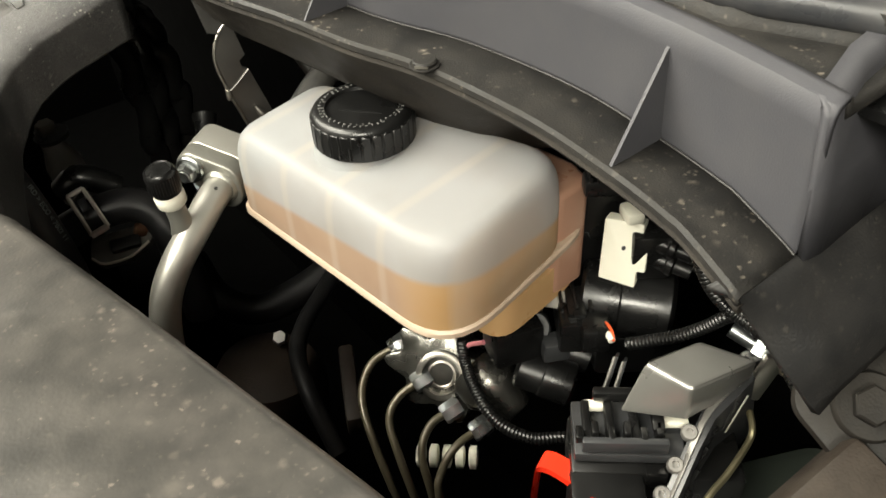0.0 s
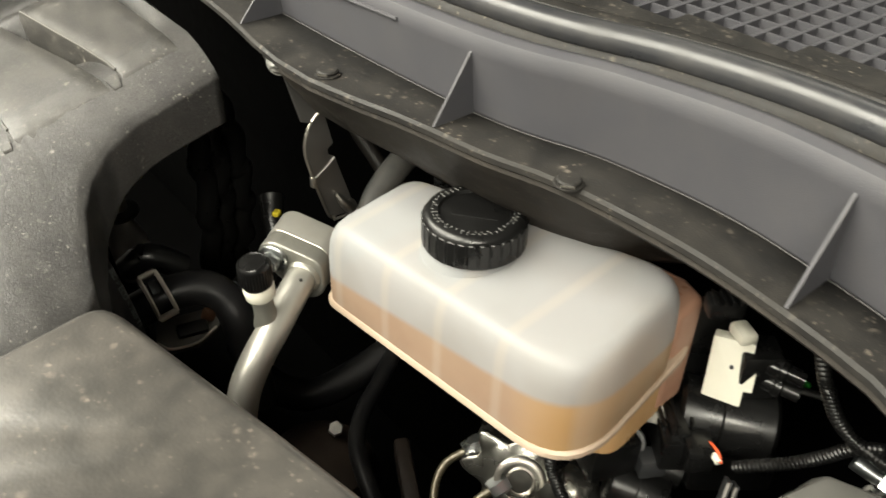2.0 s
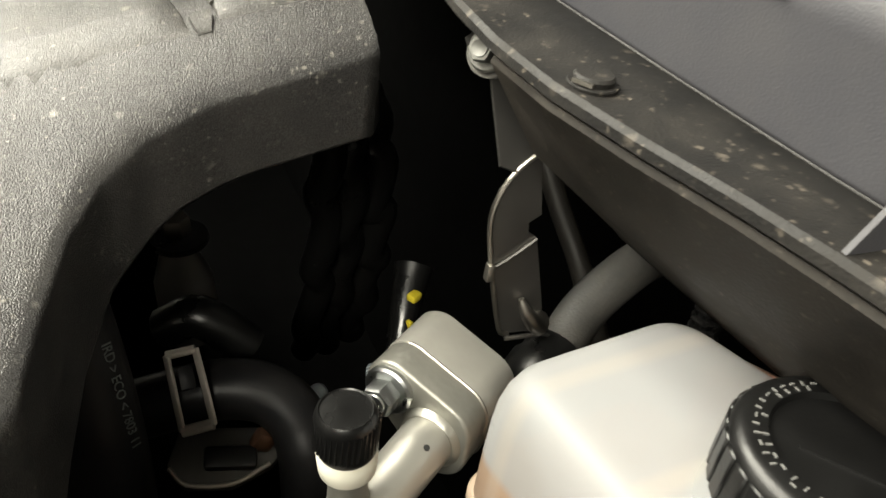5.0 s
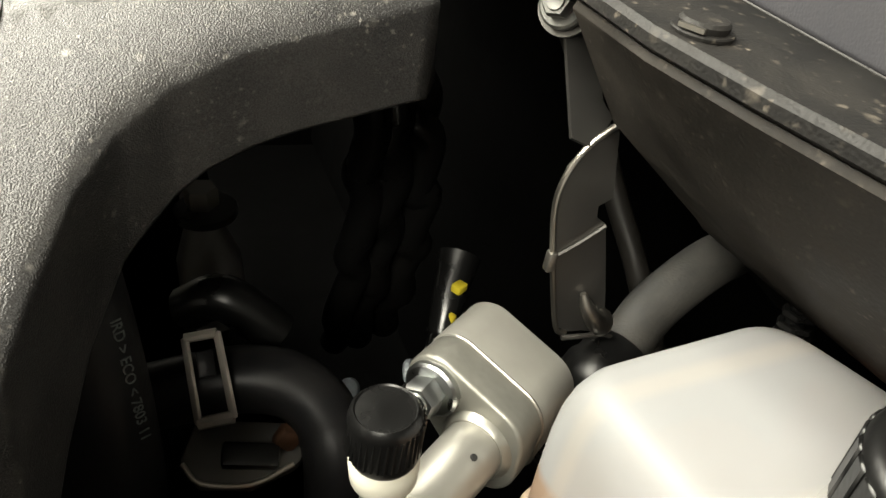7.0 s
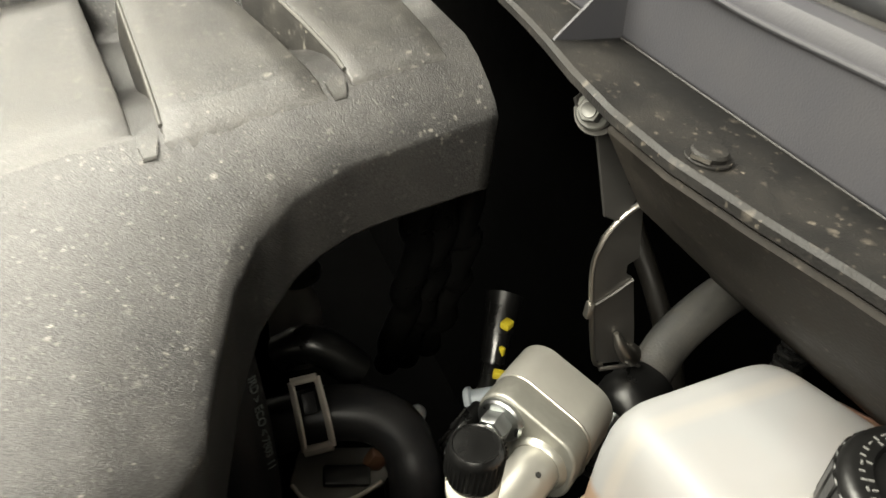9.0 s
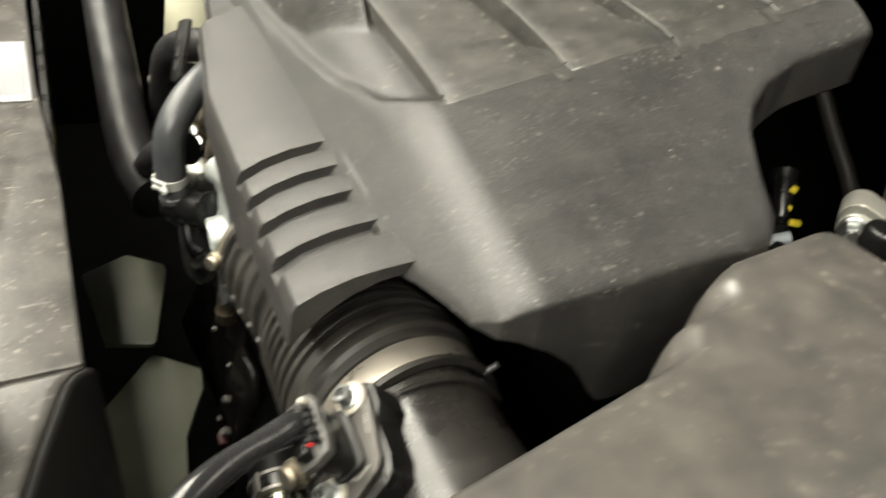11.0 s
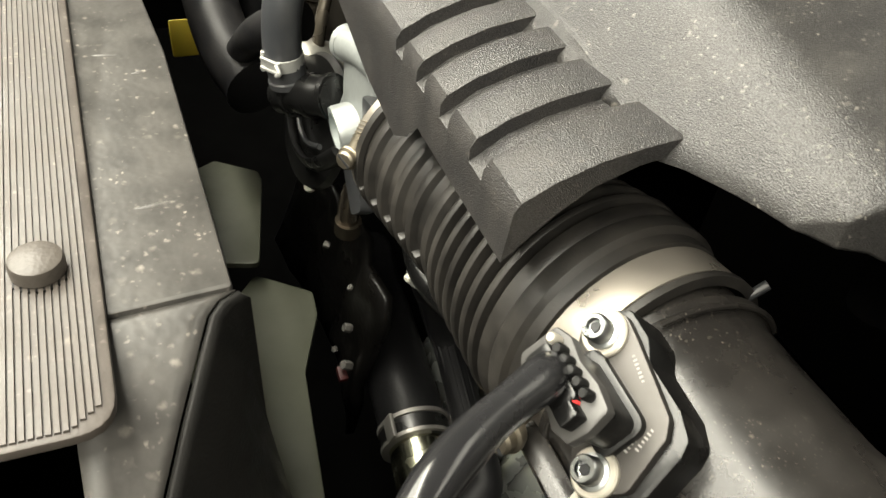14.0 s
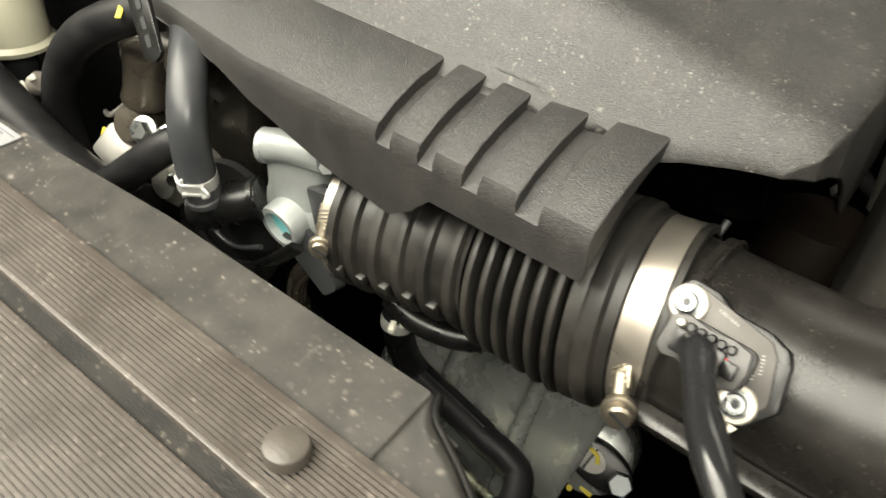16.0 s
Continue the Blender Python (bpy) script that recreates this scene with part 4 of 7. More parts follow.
# ---- black sleeved cables between the cover and the firewall ----
M_SLEEVE = mat("glossy_sleeve", (0.006, 0.006, 0.006), (0.009, 0.0085, 0.008), 0.34, spec=0.3)
for k, pts in enumerate(([(0.190, 0.64, 0.860), (0.184, 0.60, 0.960), (0.178, 0.585, 1.040), (0.176, 0.60, 1.085), (0.176, 0.62, 1.100), (0.174, 0.65, 1.112), (0.170, 0.74, 1.108), (0.17, 0.95, 1.10)],
                         [(0.206, 0.65, 0.860), (0.200, 0.61, 0.950), (0.192, 0.59, 1.020), (0.190, 0.605, 1.070), (0.190, 0.625, 1.088), (0.186, 0.68, 1.102), (0.184, 0.76, 1.096), (0.18, 0.95, 1.09)],
                         [(0.226, 0.66, 0.860), (0.220, 0.62, 0.940), (0.212, 0.60, 1.000), (0.208, 0.61, 1.045), (0.206, 0.64, 1.060), (0.200, 0.70, 1.080), (0.196, 0.80, 1.075), (0.19, 0.95, 1.07)])):
    wave = [Vector(q) for q in spline(pts, 5)]
    wave = [q + Vector((0.003 * math.sin(2.1 * i + k), 0, 0.004 * math.cos(1.7 * i + 2 * k))) for i, q in enumerate(wave)]
    solid("sleeved_cable", tube(wave, 0.0085 + 0.001 * k, 14, 4), M_SLEEVE, "glossy black sleeved cable running along the firewall", "cable", "cables behind the engine cover")

solid("drain_hose", tube([(0.306, 0.665, 1.075), (0.3197, 0.6184, 1.022), (0.3254, 0.5911, 0.9916), (0.3333, 0.5618, 0.959), (0.340, 0.530, 0.915), (0.345, 0.51, 0.86)], 0.0068, 16), mat("brown_black_rubber", (0.016, 0.0145, 0.0125), (0.011, 0.010, 0.009), 0.5, spec=0.35, dust=0.04), "brown-black rubber drain hose hanging before the firewall", "hose")

coil = thing("spring_sleeve", (0.286, 0.425, 1.01), "small black spring-like sleeve behind the tank", "sleeve")
part("coil", tube([(0.284 + 0.0055 * math.cos(0.9 * i), 0.425 + 0.0055 * math.sin(0.9 * i), 1.012 + 0.0007 * i) for i in range(70)], 0.0014, 6, 1, straight=True), M_SLEEVE, coil)
part("core", turn((0.284, 0.425, 1.005), (0, 0, 1), [(0.004, 0), (0.004, 0.055)], 12), M_BLACK, coil)

# ---- clips on the cowl shelf ----
clipm = turn((0, 0, 0), (0, 0, 1), [(0.0068, 0), (0.0070, 0.0008), (0.0068, 0.0012), (0.0054, 0.0012), (0.0057, 0.0026), (0.0050, 0.0034), (0.0, 0.0036)], 32)
pin0 = thing("push_clip", (0.1915, 0.4105, 1.1492), "black plastic push clip on the dirty cowl shelf", "push clip", "clips on the cowl shelf")
bmesh.ops.translate(clipm, verts=clipm.verts, vec=(0.1915, 0.4105, 1.1492))
part("head", clipm, M_SHELF, pin0)
part("slot", box((0.1861, 0.4075, 1.1514), (0.0010, 0.006, 0.0010), Matrix.Rotation(radians(30), 4, "Z")), M_STEEL, pin0)
copy_thing(pin0, pose(0.2205, 0.2605, 1.1448, 0, 0, 10))
copy_thing(pin0, pose(0.186, 0.60, 1.1525, 0, 0, -15))

# ---- grille of the cowl ----
part("grille_pan", box((0.43, 0.47, 1.176), (0.32, 1.4, 0.004)), M_BLACK, cowl, "black pan under the grille")
PY, PX, GX1 = 0.0112, 0.0125, 0.56
LEDGE = sorted((b, a) for a, b in INNER)


def grille_start(y):
    raw = interp(y, LEDGE) + 0.062
    return 0.20 + PX * math.ceil((raw - 0.20) / PX)


ys_g = [0.10 + PY * k for k in range(48)]
stairs = []
for y in ys_g:
    x = grille_start(y + PY / 2)
    stairs += [(x, y), (x, y + PY)]
edge = [(interp(y, LEDGE) + 0.051, y) for y in [ys_g[-1] + PY] + ys_g[::-4] + [ys_g[0]]]
part("grille_ledge", prism(stairs + edge, 1.1925, 1.1958), M_SHELF, cowl, "dusty stepped rim round the grille")
for y in ys_g:
    x0 = min(grille_start(y + PY / 2), grille_start(y - PY / 2))
    part("grille_bar", box(((x0 + GX1) / 2, y, 1.1925), (GX1 - x0, 0.0020, 0.0055)), M_COWL, cowl)
x = grille_start(0.6)
while x < GX1:
    inside = [y for y in ys_g if grille_start(y + PY / 2) < x + 1e-6]
    if inside:
        part("grille_bar", box((x, (inside[0] + ys_g[-1]) / 2, 1.1922), (0.0020, ys_g[-1] - inside[0] + PY, 0.0055)), M_COWL, cowl)
    x += PX

# ---- brake hydraulic unit beside the tank ----
M_CASTB = mat("shiny_cast_block", (0.30, 0.295, 0.27), (0.16, 0.155, 0.14), 0.28, 0.95, grain=0.15, gscale=300)
hyd = thing("brake_hydraulic_unit", (0.24, 0.26, 0.85), "cast aluminium brake valve block with pipe nuts", "hydraulic unit")
nb = Vector((-0.62, -0.55, 0.56)).normalized()
mb = frame_of(nb, (0.25, -0.92, -0.25))
cb = Vector((0.2295, 0.276, 0.916))
lump = [(0.036 * math.cos(a) * (1 + 0.16 * math.cos(7 * a)), 0.024 * math.sin(a) * (1 + 0.16 * math.cos(7 * a))) for a in (2 * math.pi * k / 56 for k in range(56))]
part("valve_block", prism(lump, -0.05, 0.0, Matrix.Translation(cb) @ mb, 0.002), M_CASTB, hyd)
part("bore_ring", turn(cb, nb, [(0.0165, -0.002), (0.0165, 0.003), (0.0150, 0.004), (0.0125, 0.004), (0.0118, -0.006)], 36, caps=False), M_STEEL, hyd)
part("bore_plug", turn(cb - nb * 0.004, nb, [(0.0122, 0), (0.0122, 0.003), (0.008, 0.0045), (0.004, 0.002), (0.0, 0.002)], 32), M_STEEL, hyd)
part("motor_housing", turn((0.246, 0.262, 0.925), (0.10, -0.80, -0.35), [(0.018, 0), (0.021, 0.005), (0.021, 0.018), (0.015, 0.026), (0.012, 0.036), (0.009, 0.040)], 36), M_CASTB, hyd, "ribbed aluminium pump housing")
NUTS = [(0.222, 0.313, 0.919), (0.2185, 0.284, 0.912), (0.222, 0.258, 0.903), (0.230, 0.239, 0.897)]
for p in NUTS:
    d = Vector((-0.85, 0.15, -0.25))
    part("pipe_nut", hexhead(Vector(p) - d.normalized() * 0.007, d, 0.0068, 0.013), M_ZINC, hyd)
M_LINE = mat("olive_coated_pipe", (0.10, 0.085, 0.055), (0.07, 0.06, 0.04), 0.35, 0.3)
ROUTES = [[(0.222, 0.313, 0.919), (0.203, 0.319, 0.909), (0.186, 0.307, 0.898), (0.176, 0.280, 0.885), (0.172, 0.25, 0.85), (0.17, 0.22, 0.78)],
          [(0.2185, 0.284, 0.912), (0.203, 0.288, 0.904), (0.190, 0.282, 0.896), (0.183, 0.262, 0.882), (0.180, 0.24, 0.85), (0.178, 0.21, 0.78)],
          [(0.222, 0.258, 0.903), (0.207, 0.260, 0.899), (0.193, 0.252, 0.890), (0.188, 0.236, 0.865), (0.187, 0.22, 0.80)],
          [(0.230, 0.239, 0.897), (0.210, 0.239, 0.895), (0.196, 0.236, 0.885), (0.188, 0.228, 0.87), (0.184, 0.2, 0.80)]]
for r in ROUTES:
    solid("brake_pipe", tube(r, 0.0027, 12), M_LINE, "thin olive-coated steel brake pipe", "brake pipe", "brake pipes below the tank")
clipw = thing("pipe_clip", (0.21, 0.25, 0.87), "white ribbed nylon clip holding the brake pipes", "pipe clip")
for k in range(5):
    part("saddle", turn((0.196 + 0.0062 * k, 0.263 - 0.0058 * k, 0.874), (0.72, -0.68, 0.0), [(0.0045, 0), (0.0075, 0.001), (0.0075, 0.0052), (0.0045, 0.0062)], 18), M_WHITE, clipw)


def corrugated(pts, r, pitch, name, label, seg=14):
    line = spline(pts, 24)
    length = [0.0]
    for a, b in zip(line, line[1:]):
        length.append(length[-1] + (b - a).length)
    count = max(4, int(length[-1] / pitch * 3))
    pos = []
    for k in range(count + 1):
        s = length[-1] * k / count
        j = min(int(np.searchsorted(length, s)), len(line) - 1)
        j = max(1, j)
        t = (s - length[j - 1]) / max(1e-9, length[j] - length[j - 1])
        pos.append(line[j - 1].lerp(line[j], t))
    bm = tube(pos, lambda s: r * (1.0, 0.86, 0.99)[round(s * count) % 3], seg, straight=True)
    return solid(name, bm, M_BLACK, label, "wiring loom", "corrugated wiring looms", angle=30)


corrugated([(0.236, 0.262, 0.955), (0.232, 0.254, 0.945), (0.2235, 0.234, 0.943), (0.220, 0.211, 0.940), (0.228, 0.191, 0.938), (0.244, 0.176, 0.940), (0.26, 0.165, 0.93)], 0.0037, 0.0022, "wiring_loom", "shiny black corrugated wiring loom under the tank")
corrugated([(0.284, 0.176, 0.988), (0.286, 0.1698, 0.9931), (0.2939, 0.1538, 1.0052), (0.2988, 0.1423, 1.0179), (0.3015, 0.133, 1.0304), (0.306, 0.122, 1.036)], 0.0036, 0.0022, "wiring_loom", "black corrugated wiring loom beside the silver bracket")
corrugated([(0.302, 0.172, 1.092), (0.2946, 0.1569, 1.0675), (0.296, 0.153, 1.0586), (0.2977, 0.145, 1.0449), (0.300, 0.1364, 1.0365), (0.3027, 0.1284, 1.0323), (0.3006, 0.1161, 1.0333), (0.2986, 0.1065, 1.0332), (0.29, 0.085, 1.025)], 0.0036, 0.0022, "wiring_loom", "black corrugated wiring loom along the cowl edge")
lead = thing("loom_plug", (0.245, 0.24, 0.93), "black connector with pink lead under the tank", "connector")
part("housing", box((0.254, 0.236, 0.968), (0.030, 0.024, 0.026), Matrix.Rotation(radians(-20), 4, "Z"), 0.002), M_BLACK, lead)
part("pink_lead", tube([(0.241, 0.247, 0.962), (0.238, 0.256, 0.955), (0.236, 0.260, 0.949)], 0.0015, 8), mat("pink_wire", (0.62, 0.22, 0.25), None, 0.4), lead)
pumpt = thing("vacuum_pump", (0.27, 0.21, 0.91), "black cylindrical pump motor with collar", "pump")
ap = Vector((0.55, -0.80, -0.22)).normalized()
part("barrel", turn((0.254, 0.232, 0.945), ap, [(0.010, 0), (0.0125, 0.002), (0.0125, 0.016), (0.0135, 0.017), (0.0135, 0.034), (0.011, 0.036)], 32), M_BLACK, pumpt)
part("side_barrel", turn((0.278, 0.230, 0.950), ap, [(0.009, 0), (0.011, 0.002), (0.011, 0.026)], 28), M_BLACK, pumpt)
part("cap_block", box((0.272, 0.238, 0.955), (0.022, 0.020, 0.018), Matrix.Rotation(radians(-35), 4, "Z"), 0.003), mat("dark_grey_plastic", (0.030, 0.031, 0.033), None, 0.4), pumpt)
M_DGREY = bpy.data.materials["dark_grey_plastic"]
part("grey_disc", turn((0.2640, 0.2290, 0.9725), (-0.45, -0.45, 0.75), [(0.0100, -0.008), (0.0100, 0.0), (0.0088, 0.0015), (0.0040, 0.0015), (0.0035, 0.0028), (0.0, 0.0028)], 28), M_DGREY, pumpt)
part("grey_lug", box((0.2690, 0.2160, 0.9640), (0.016, 0.013, 0.014), Matrix.Rotation(radians(-30), 4, "Z"), 0.002), M_DGREY, pumpt)
part("shiny_tab", prism(round_poly([(-0.009, -0.005), (0.006, -0.006), (0.010, 0.0), (0.006, 0.006), (-0.009, 0.005)], 0.002, 3), 0, 0.0016, Matrix.Translation((0.2749, 0.2275, 0.9910)) @ frame_of((-0.4, -0.4, 0.8), (0.6, -0.7, 0.0))), M_STEEL, pumpt, "bright steel tab")
part("hook", tube([(0.262, 0.258, 0.97), (0.272, 0.253, 0.985), (0.283, 0.246, 0.978), (0.28, 0.243, 0.962)], 0.0035, 10), M_DGREY, pumpt)
part("red_lead", tube([(0.285, 0.196, 0.93), (0.283, 0.192, 0.91), (0.283, 0.19, 0.88)], 0.0015, 8), mat("red_wire", (0.45, 0.02, 0.015), None, 0.4), pumpt)
plug2 = thing("pump_plug", (0.285, 0.215, 0.96), "black latched connector with red and white leads", "connector")
mr = Matrix.Rotation(radians(-38), 4, "Z")
part("housing", box((0.284, 0.2125, 0.980), (0.026, 0.034, 0.022), mr, 0.002), M_BLACK, plug2)
part("latch", box((0.2800, 0.2130, 0.9935), (0.010, 0.022, 0.004), mr, 0.001), M_BLACK, plug2)
for q in (-0.008, 0.0, 0.008):
    part("rib", box(Vector((0.284, 0.218, 0.9945)) + mr @ Vector((q, 0, 0)), (0.0022, 0.026, 0.004), mr, 0.0005), M_BLACK, plug2)
part("boot", box((0.279, 0.196, 0.985), (0.016, 0.018, 0.016), mr, 0.002), M_BLACK, plug2)
part("red_lead", tube([(0.2840, 0.1960, 0.9900), (0.2825, 0.1910, 0.9930), (0.2800, 0.1850, 0.9930), (0.2770, 0.1810, 0.9910)], 0.0009, 8), mat("orange_wire", (0.72, 0.10, 0.03), None, 0.4), plug2)
part("white_lead", tube([(0.2795, 0.1900, 0.9900), (0.2785, 0.1855, 0.9910), (0.2770, 0.1820, 0.9905)], 0.0022, 8), M_WHITE, plug2)
motor = thing("actuator_motor", (0.32, 0.19, 0.95), "large black cylindrical actuator motor", "motor")
am = Vector((0.62, -0.78, -0.05)).normalized()
part("barrel", turn((0.296, 0.224, 0.985), am, [(0.017, 0), (0.021, 0.002), (0.021, 0.022), (0.023, 0.023), (0.023, 0.050), (0.020, 0.053), (0.012, 0.054)], 36), M_BLACK, motor)
part("mount", box((0.318, 0.20, 0.955), (0.05, 0.04, 0.03), mr, 0.003), M_BLACK, motor)
part("back_plate", box((0.312, 0.232, 1.015), (0.034, 0.006, 0.075), mr, 0.002), M_BLACK, motor)
wc = thing("white_connector", (0.306, 0.204, 1.0), "cream white wiring connector block beside the tank", "connector")
part("face", prism(round_poly([(-0.0125, -0.020), (0.008, -0.022), (0.008, -0.012), (0.0125, -0.012), (0.0125, 0.008), (0.009, 0.008), (0.009, 0.016), (-0.0125, 0.016)], 0.001, 2), -0.010, 0.0, Matrix.Translation((0.3055, 0.2035, 1.026)) @ frame_of((-0.86, -0.42, 0.28), (0.45, -0.89, 0.05)), 0.0006), M_WHITE, wc)
part("latch", box((0.311, 0.206, 1.0465), (0.010, 0.014, 0.007), Matrix.Rotation(radians(-25), 4, "Z"), 0.002), M_WHITE, wc)
part("peg", turn((0.3055, 0.2040, 1.0265), (-0.86, -0.42, 0.28), [(0.0012, 0), (0.0012, 0.001)], 10), M_DGREY, wc)
part("socket_body", box((0.320, 0.1985, 1.022), (0.022, 0.020, 0.030), mr, 0.002), M_BLACK, wc)
for z in (1.030, 1.019):
    part("seal_tube", turn((0.318, 0.196, z), (0.35, -0.90, -0.10), [(0.0055, 0), (0.0055, 0.010), (0.0065, 0.011), (0.0065, 0.014), (0.0045, 0.015), (0.0045, 0.024)], 16), M_BLACK, wc)
part("green_lead", tube([(0.3225, 0.1915, 1.0260), (0.3265, 0.1885, 1.0240), (0.333, 0.184, 1.019), (0.346, 0.178, 1.008)], 0.0022, 8), mat("green_wire", (0.04, 0.50, 0.05), None, 0.4), wc)
part("black_lead", tube([(0.325, 0.184, 1.019), (0.329, 0.174, 1.018), (0.337, 0.160, 1.018)], 0.0022, 8), M_BLACK, wc)
sclip = thing("edge_clip", (0.286, 0.21, 1.07), "black sprung edge clip under the cowl shelf", "clip")
part("body", box((0.286, 0.208, 1.077), (0.018, 0.012, 0.010), mr, 0.002), M_BLACK, sclip)
for q in (-0.006, -0.002, 0.002, 0.006):
    part("rib", box(Vector((0.285, 0.207, 1.083)) + mr @ Vector((q, 0, 0)), (0.0018, 0.010, 0.003), mr, 0.0004), M_BLACK, sclip)
part("leg", tube([(0.29, 0.203, 1.083), (0.294, 0.195, 1.084), (0.300, 0.190, 1.078)], 0.002, 8), M_BLACK, sclip)
behind = thing("tank_bracket", (0.31, 0.33, 0.97), "gold passivated bracket behind the white tank", "bracket")
part("strap", box((0.300, 0.345, 1.030), (0.020, 0.07, 0.004), Matrix.Rotation(radians(-18), 4, "Z"), 0.001), mat("gold_passivated_steel", (0.62, 0.47, 0.25), None, 0.35, 0.9), behind)
part("rear_chamber", prism(round_poly([(0.240, 0.386), (0.256, 0.384), (0.288, 0.332), (0.3015, 0.240), (0.296, 0.223), (0.270, 0.222)], 0.008), 1.0, 1.067, bevel=0.004), mat("amber_back_chamber", (0.36, 0.205, 0.14), (0.31, 0.17, 0.115), 0.35), tank, "brown stained rear chamber", angle=60)

# ---- control unit on its bracket ----
ecu = thing("control_unit", (0.262, 0.125, 0.94), "satin metal cover on a black control unit with connectors", "control unit")
M_SATIN = mat("satin_nickel_sheet", (0.30, 0.295, 0.275), (0.25, 0.245, 0.23), 0.34, 0.7)
bm = bmesh.new()
lowp = [(0.2340, 0.1405, 1.0050), (0.2545, 0.1165, 1.0050), (0.2960, 0.1120, 1.0020), (0.2990, 0.1440, 1.0000)]
midp = [(0.2470, 0.1400, 1.0290), (0.2515, 0.1160, 1.0285), (0.2900, 0.1080, 1.0270), (0.2800, 0.1335, 1.0270)]
topp = [(0.2490, 0.1395, 1.0305), (0.2530, 0.1165, 1.0300), (0.2885, 0.1085, 1.0285), (0.2785, 0.1325, 1.0285)]
skin(bm, [[Vector(p) for p in r] for r in (lowp, midp, topp)])
bmesh.ops.bevel(bm, geom=[e for e in bm.edges], offset=0.0016, segments=3, affect="EDGES", profile=0.5)
part("cover_plate", bm, M_SATIN, ecu, "bent satin metal cover", angle=50)
part("body", box((0.262, 0.125, 0.952), (0.062, 0.050, 0.050), Matrix.Rotation(radians(-42), 4, "Z"), 0.003), M_BLACK, ecu)
md_ = Matrix.Rotation(radians(-42), 4, "Z")
for a, b in (((0.2618, 0.1675, 1.0008), (0.2439, 0.1618, 0.9724)), ((0.2663, 0.1652, 0.9961), (0.2513, 0.1593, 0.9733))):
    a, b = Vector(a), Vector(b)
    deep = Vector((0.012, 0.008, -0.012))
    plate_rows = [[a, a + deep, a + deep + Vector((0.0012, -0.0012, 0)), a + Vector((0.0012, -0.0012, 0))], [b, b + deep, b + deep + Vector((0.0012, -0.0012, 0)), b + Vector((0.0012, -0.0012, 0))]]
    part("side_frame", skin(bmesh.new(), plate_rows), M_DGREY, ecu, "thin dark metal frame")
    part("bright_edge", tube([a, a.lerp(b, 0.5), b], 0.0009, 8, 2), M_DULL, ecu)
SPINE = [(0.300, 0.1175, 1.012), (0.271, 0.1175, 1.004), (0.254, 0.1130, 0.998), (0.240, 0.1085, 0.990), (0.228, 0.1050, 0.982)]
edge_rings = [[Vector((x, y, z)), Vector((x - 0.004, y - 0.008, z - 0.002)), Vector((x + 0.006, y - 0.010, z - 0.050)), Vector((x + 0.008, y, z - 0.050))] for x, y, z in SPINE]
part("edge_frame", skin(bmesh.new(), edge_rings), M_DGREY, ecu)
spine = spline(SPINE, 3)
rail = [[p + Vector((dx, dy, dz)) for dx, dy, dz in ((-0.002, -0.005, 0.0), (0.002, -0.001, 0.001), (0.003, 0.001, -0.004), (-0.001, -0.005, -0.005))] for p in spine]
part("cast_rail", skin(bmesh.new(), rail), M_DULL, ecu, "cast metal edge rail")
for q in (0, 3, 6, 9, 12):
    p = spine[q]
    part("cast_lug", turn(p + Vector((0.0015, 0.0015, -0.002)), (-0.35, -0.25, 0.9), [(0.0040, 0), (0.0040, 0.004), (0.0034, 0.0048), (0.0018, 0.0048), (0.0017, 0.003)], 16), M_DULL, ecu)
for q in range(5):
    p = spine[2 + 2 * q]
    part("side_rib", box(p + Vector((-0.001, -0.0085, -0.012)), (0.0016, 0.002, 0.018), Matrix.Rotation(radians(30), 4, "Y")), M_BLACK, ecu)
part("scratch_line", box((0.283, 0.1075, 0.995), (0.0008, 0.0008, 0.022), Matrix.Rotation(radians(35), 4, "Y")), M_ALU, ecu)
cs = thing("nut", (0.303, 0.12, 1.01), "zinc-plated stud and nut on the control unit bracket", "nut")
part("stud", turn((0.302, 0.131, 1.023), (0.25, -0.90, -0.25), [(0.0042, 0), (0.0042, 0.014)], 16), M_ZINC, cs)
part("nut_body", hexhead((0.305, 0.119, 1.020), (0.25, -0.90, -0.25), 0.0085, 0.009), M_ZINC, cs)
part("tail", turn((0.307, 0.111, 1.017), (0.25, -0.90, -0.25), [(0.0055, 0), (0.0055, 0.012), (0.004, 0.013)], 16), M_STEEL, cs)
part("strap", box((0.300, 0.1085, 1.008), (0.010, 0.004, 0.030), Matrix.Rotation(radians(-40), 4, "Z") @ Matrix.Rotation(radians(15), 4, "Y"), 0.001), M_STEEL, cs)
big = thing("unit_connector", (0.225, 0.13, 0.95), "large black multi-way connector with red locking lever", "connector")
part("housing", box((0.232, 0.137, 0.972), (0.046, 0.034, 0.028), md_, 0.002), M_BLACK, big)
part("frame", box((0.238, 0.137, 0.990), (0.052, 0.032, 0.006), md_, 0.001), M_DGREY, big)
for q in (-0.017, -0.006, 0.006, 0.017):
    part("rib", box(Vector((0.236, 0.139, 0.996)) + md_ @ Vector((q, 0, 0)), (0.004, 0.024, 0.006), md_, 0.001), M_BLACK, big)
for q in range(6):
    part("latch_tooth", box(Vector((0.2345, 0.1405, 1.0000)) + md_ @ Vector((-0.019 + 0.0075 * q, -0.010 + 0.003 * (q % 2), 0)), (0.0032, 0.0075, 0.005), md_, 0.0008), M_BLACK, big)
part("bridge", box((0.246, 0.1475, 1.002), (0.030, 0.005, 0.006), md_, 0.001), M_BLACK, big)
part("bridge", box((0.2265, 0.1285, 0.998), (0.040, 0.004, 0.008), md_, 0.001), M_DGREY, big)
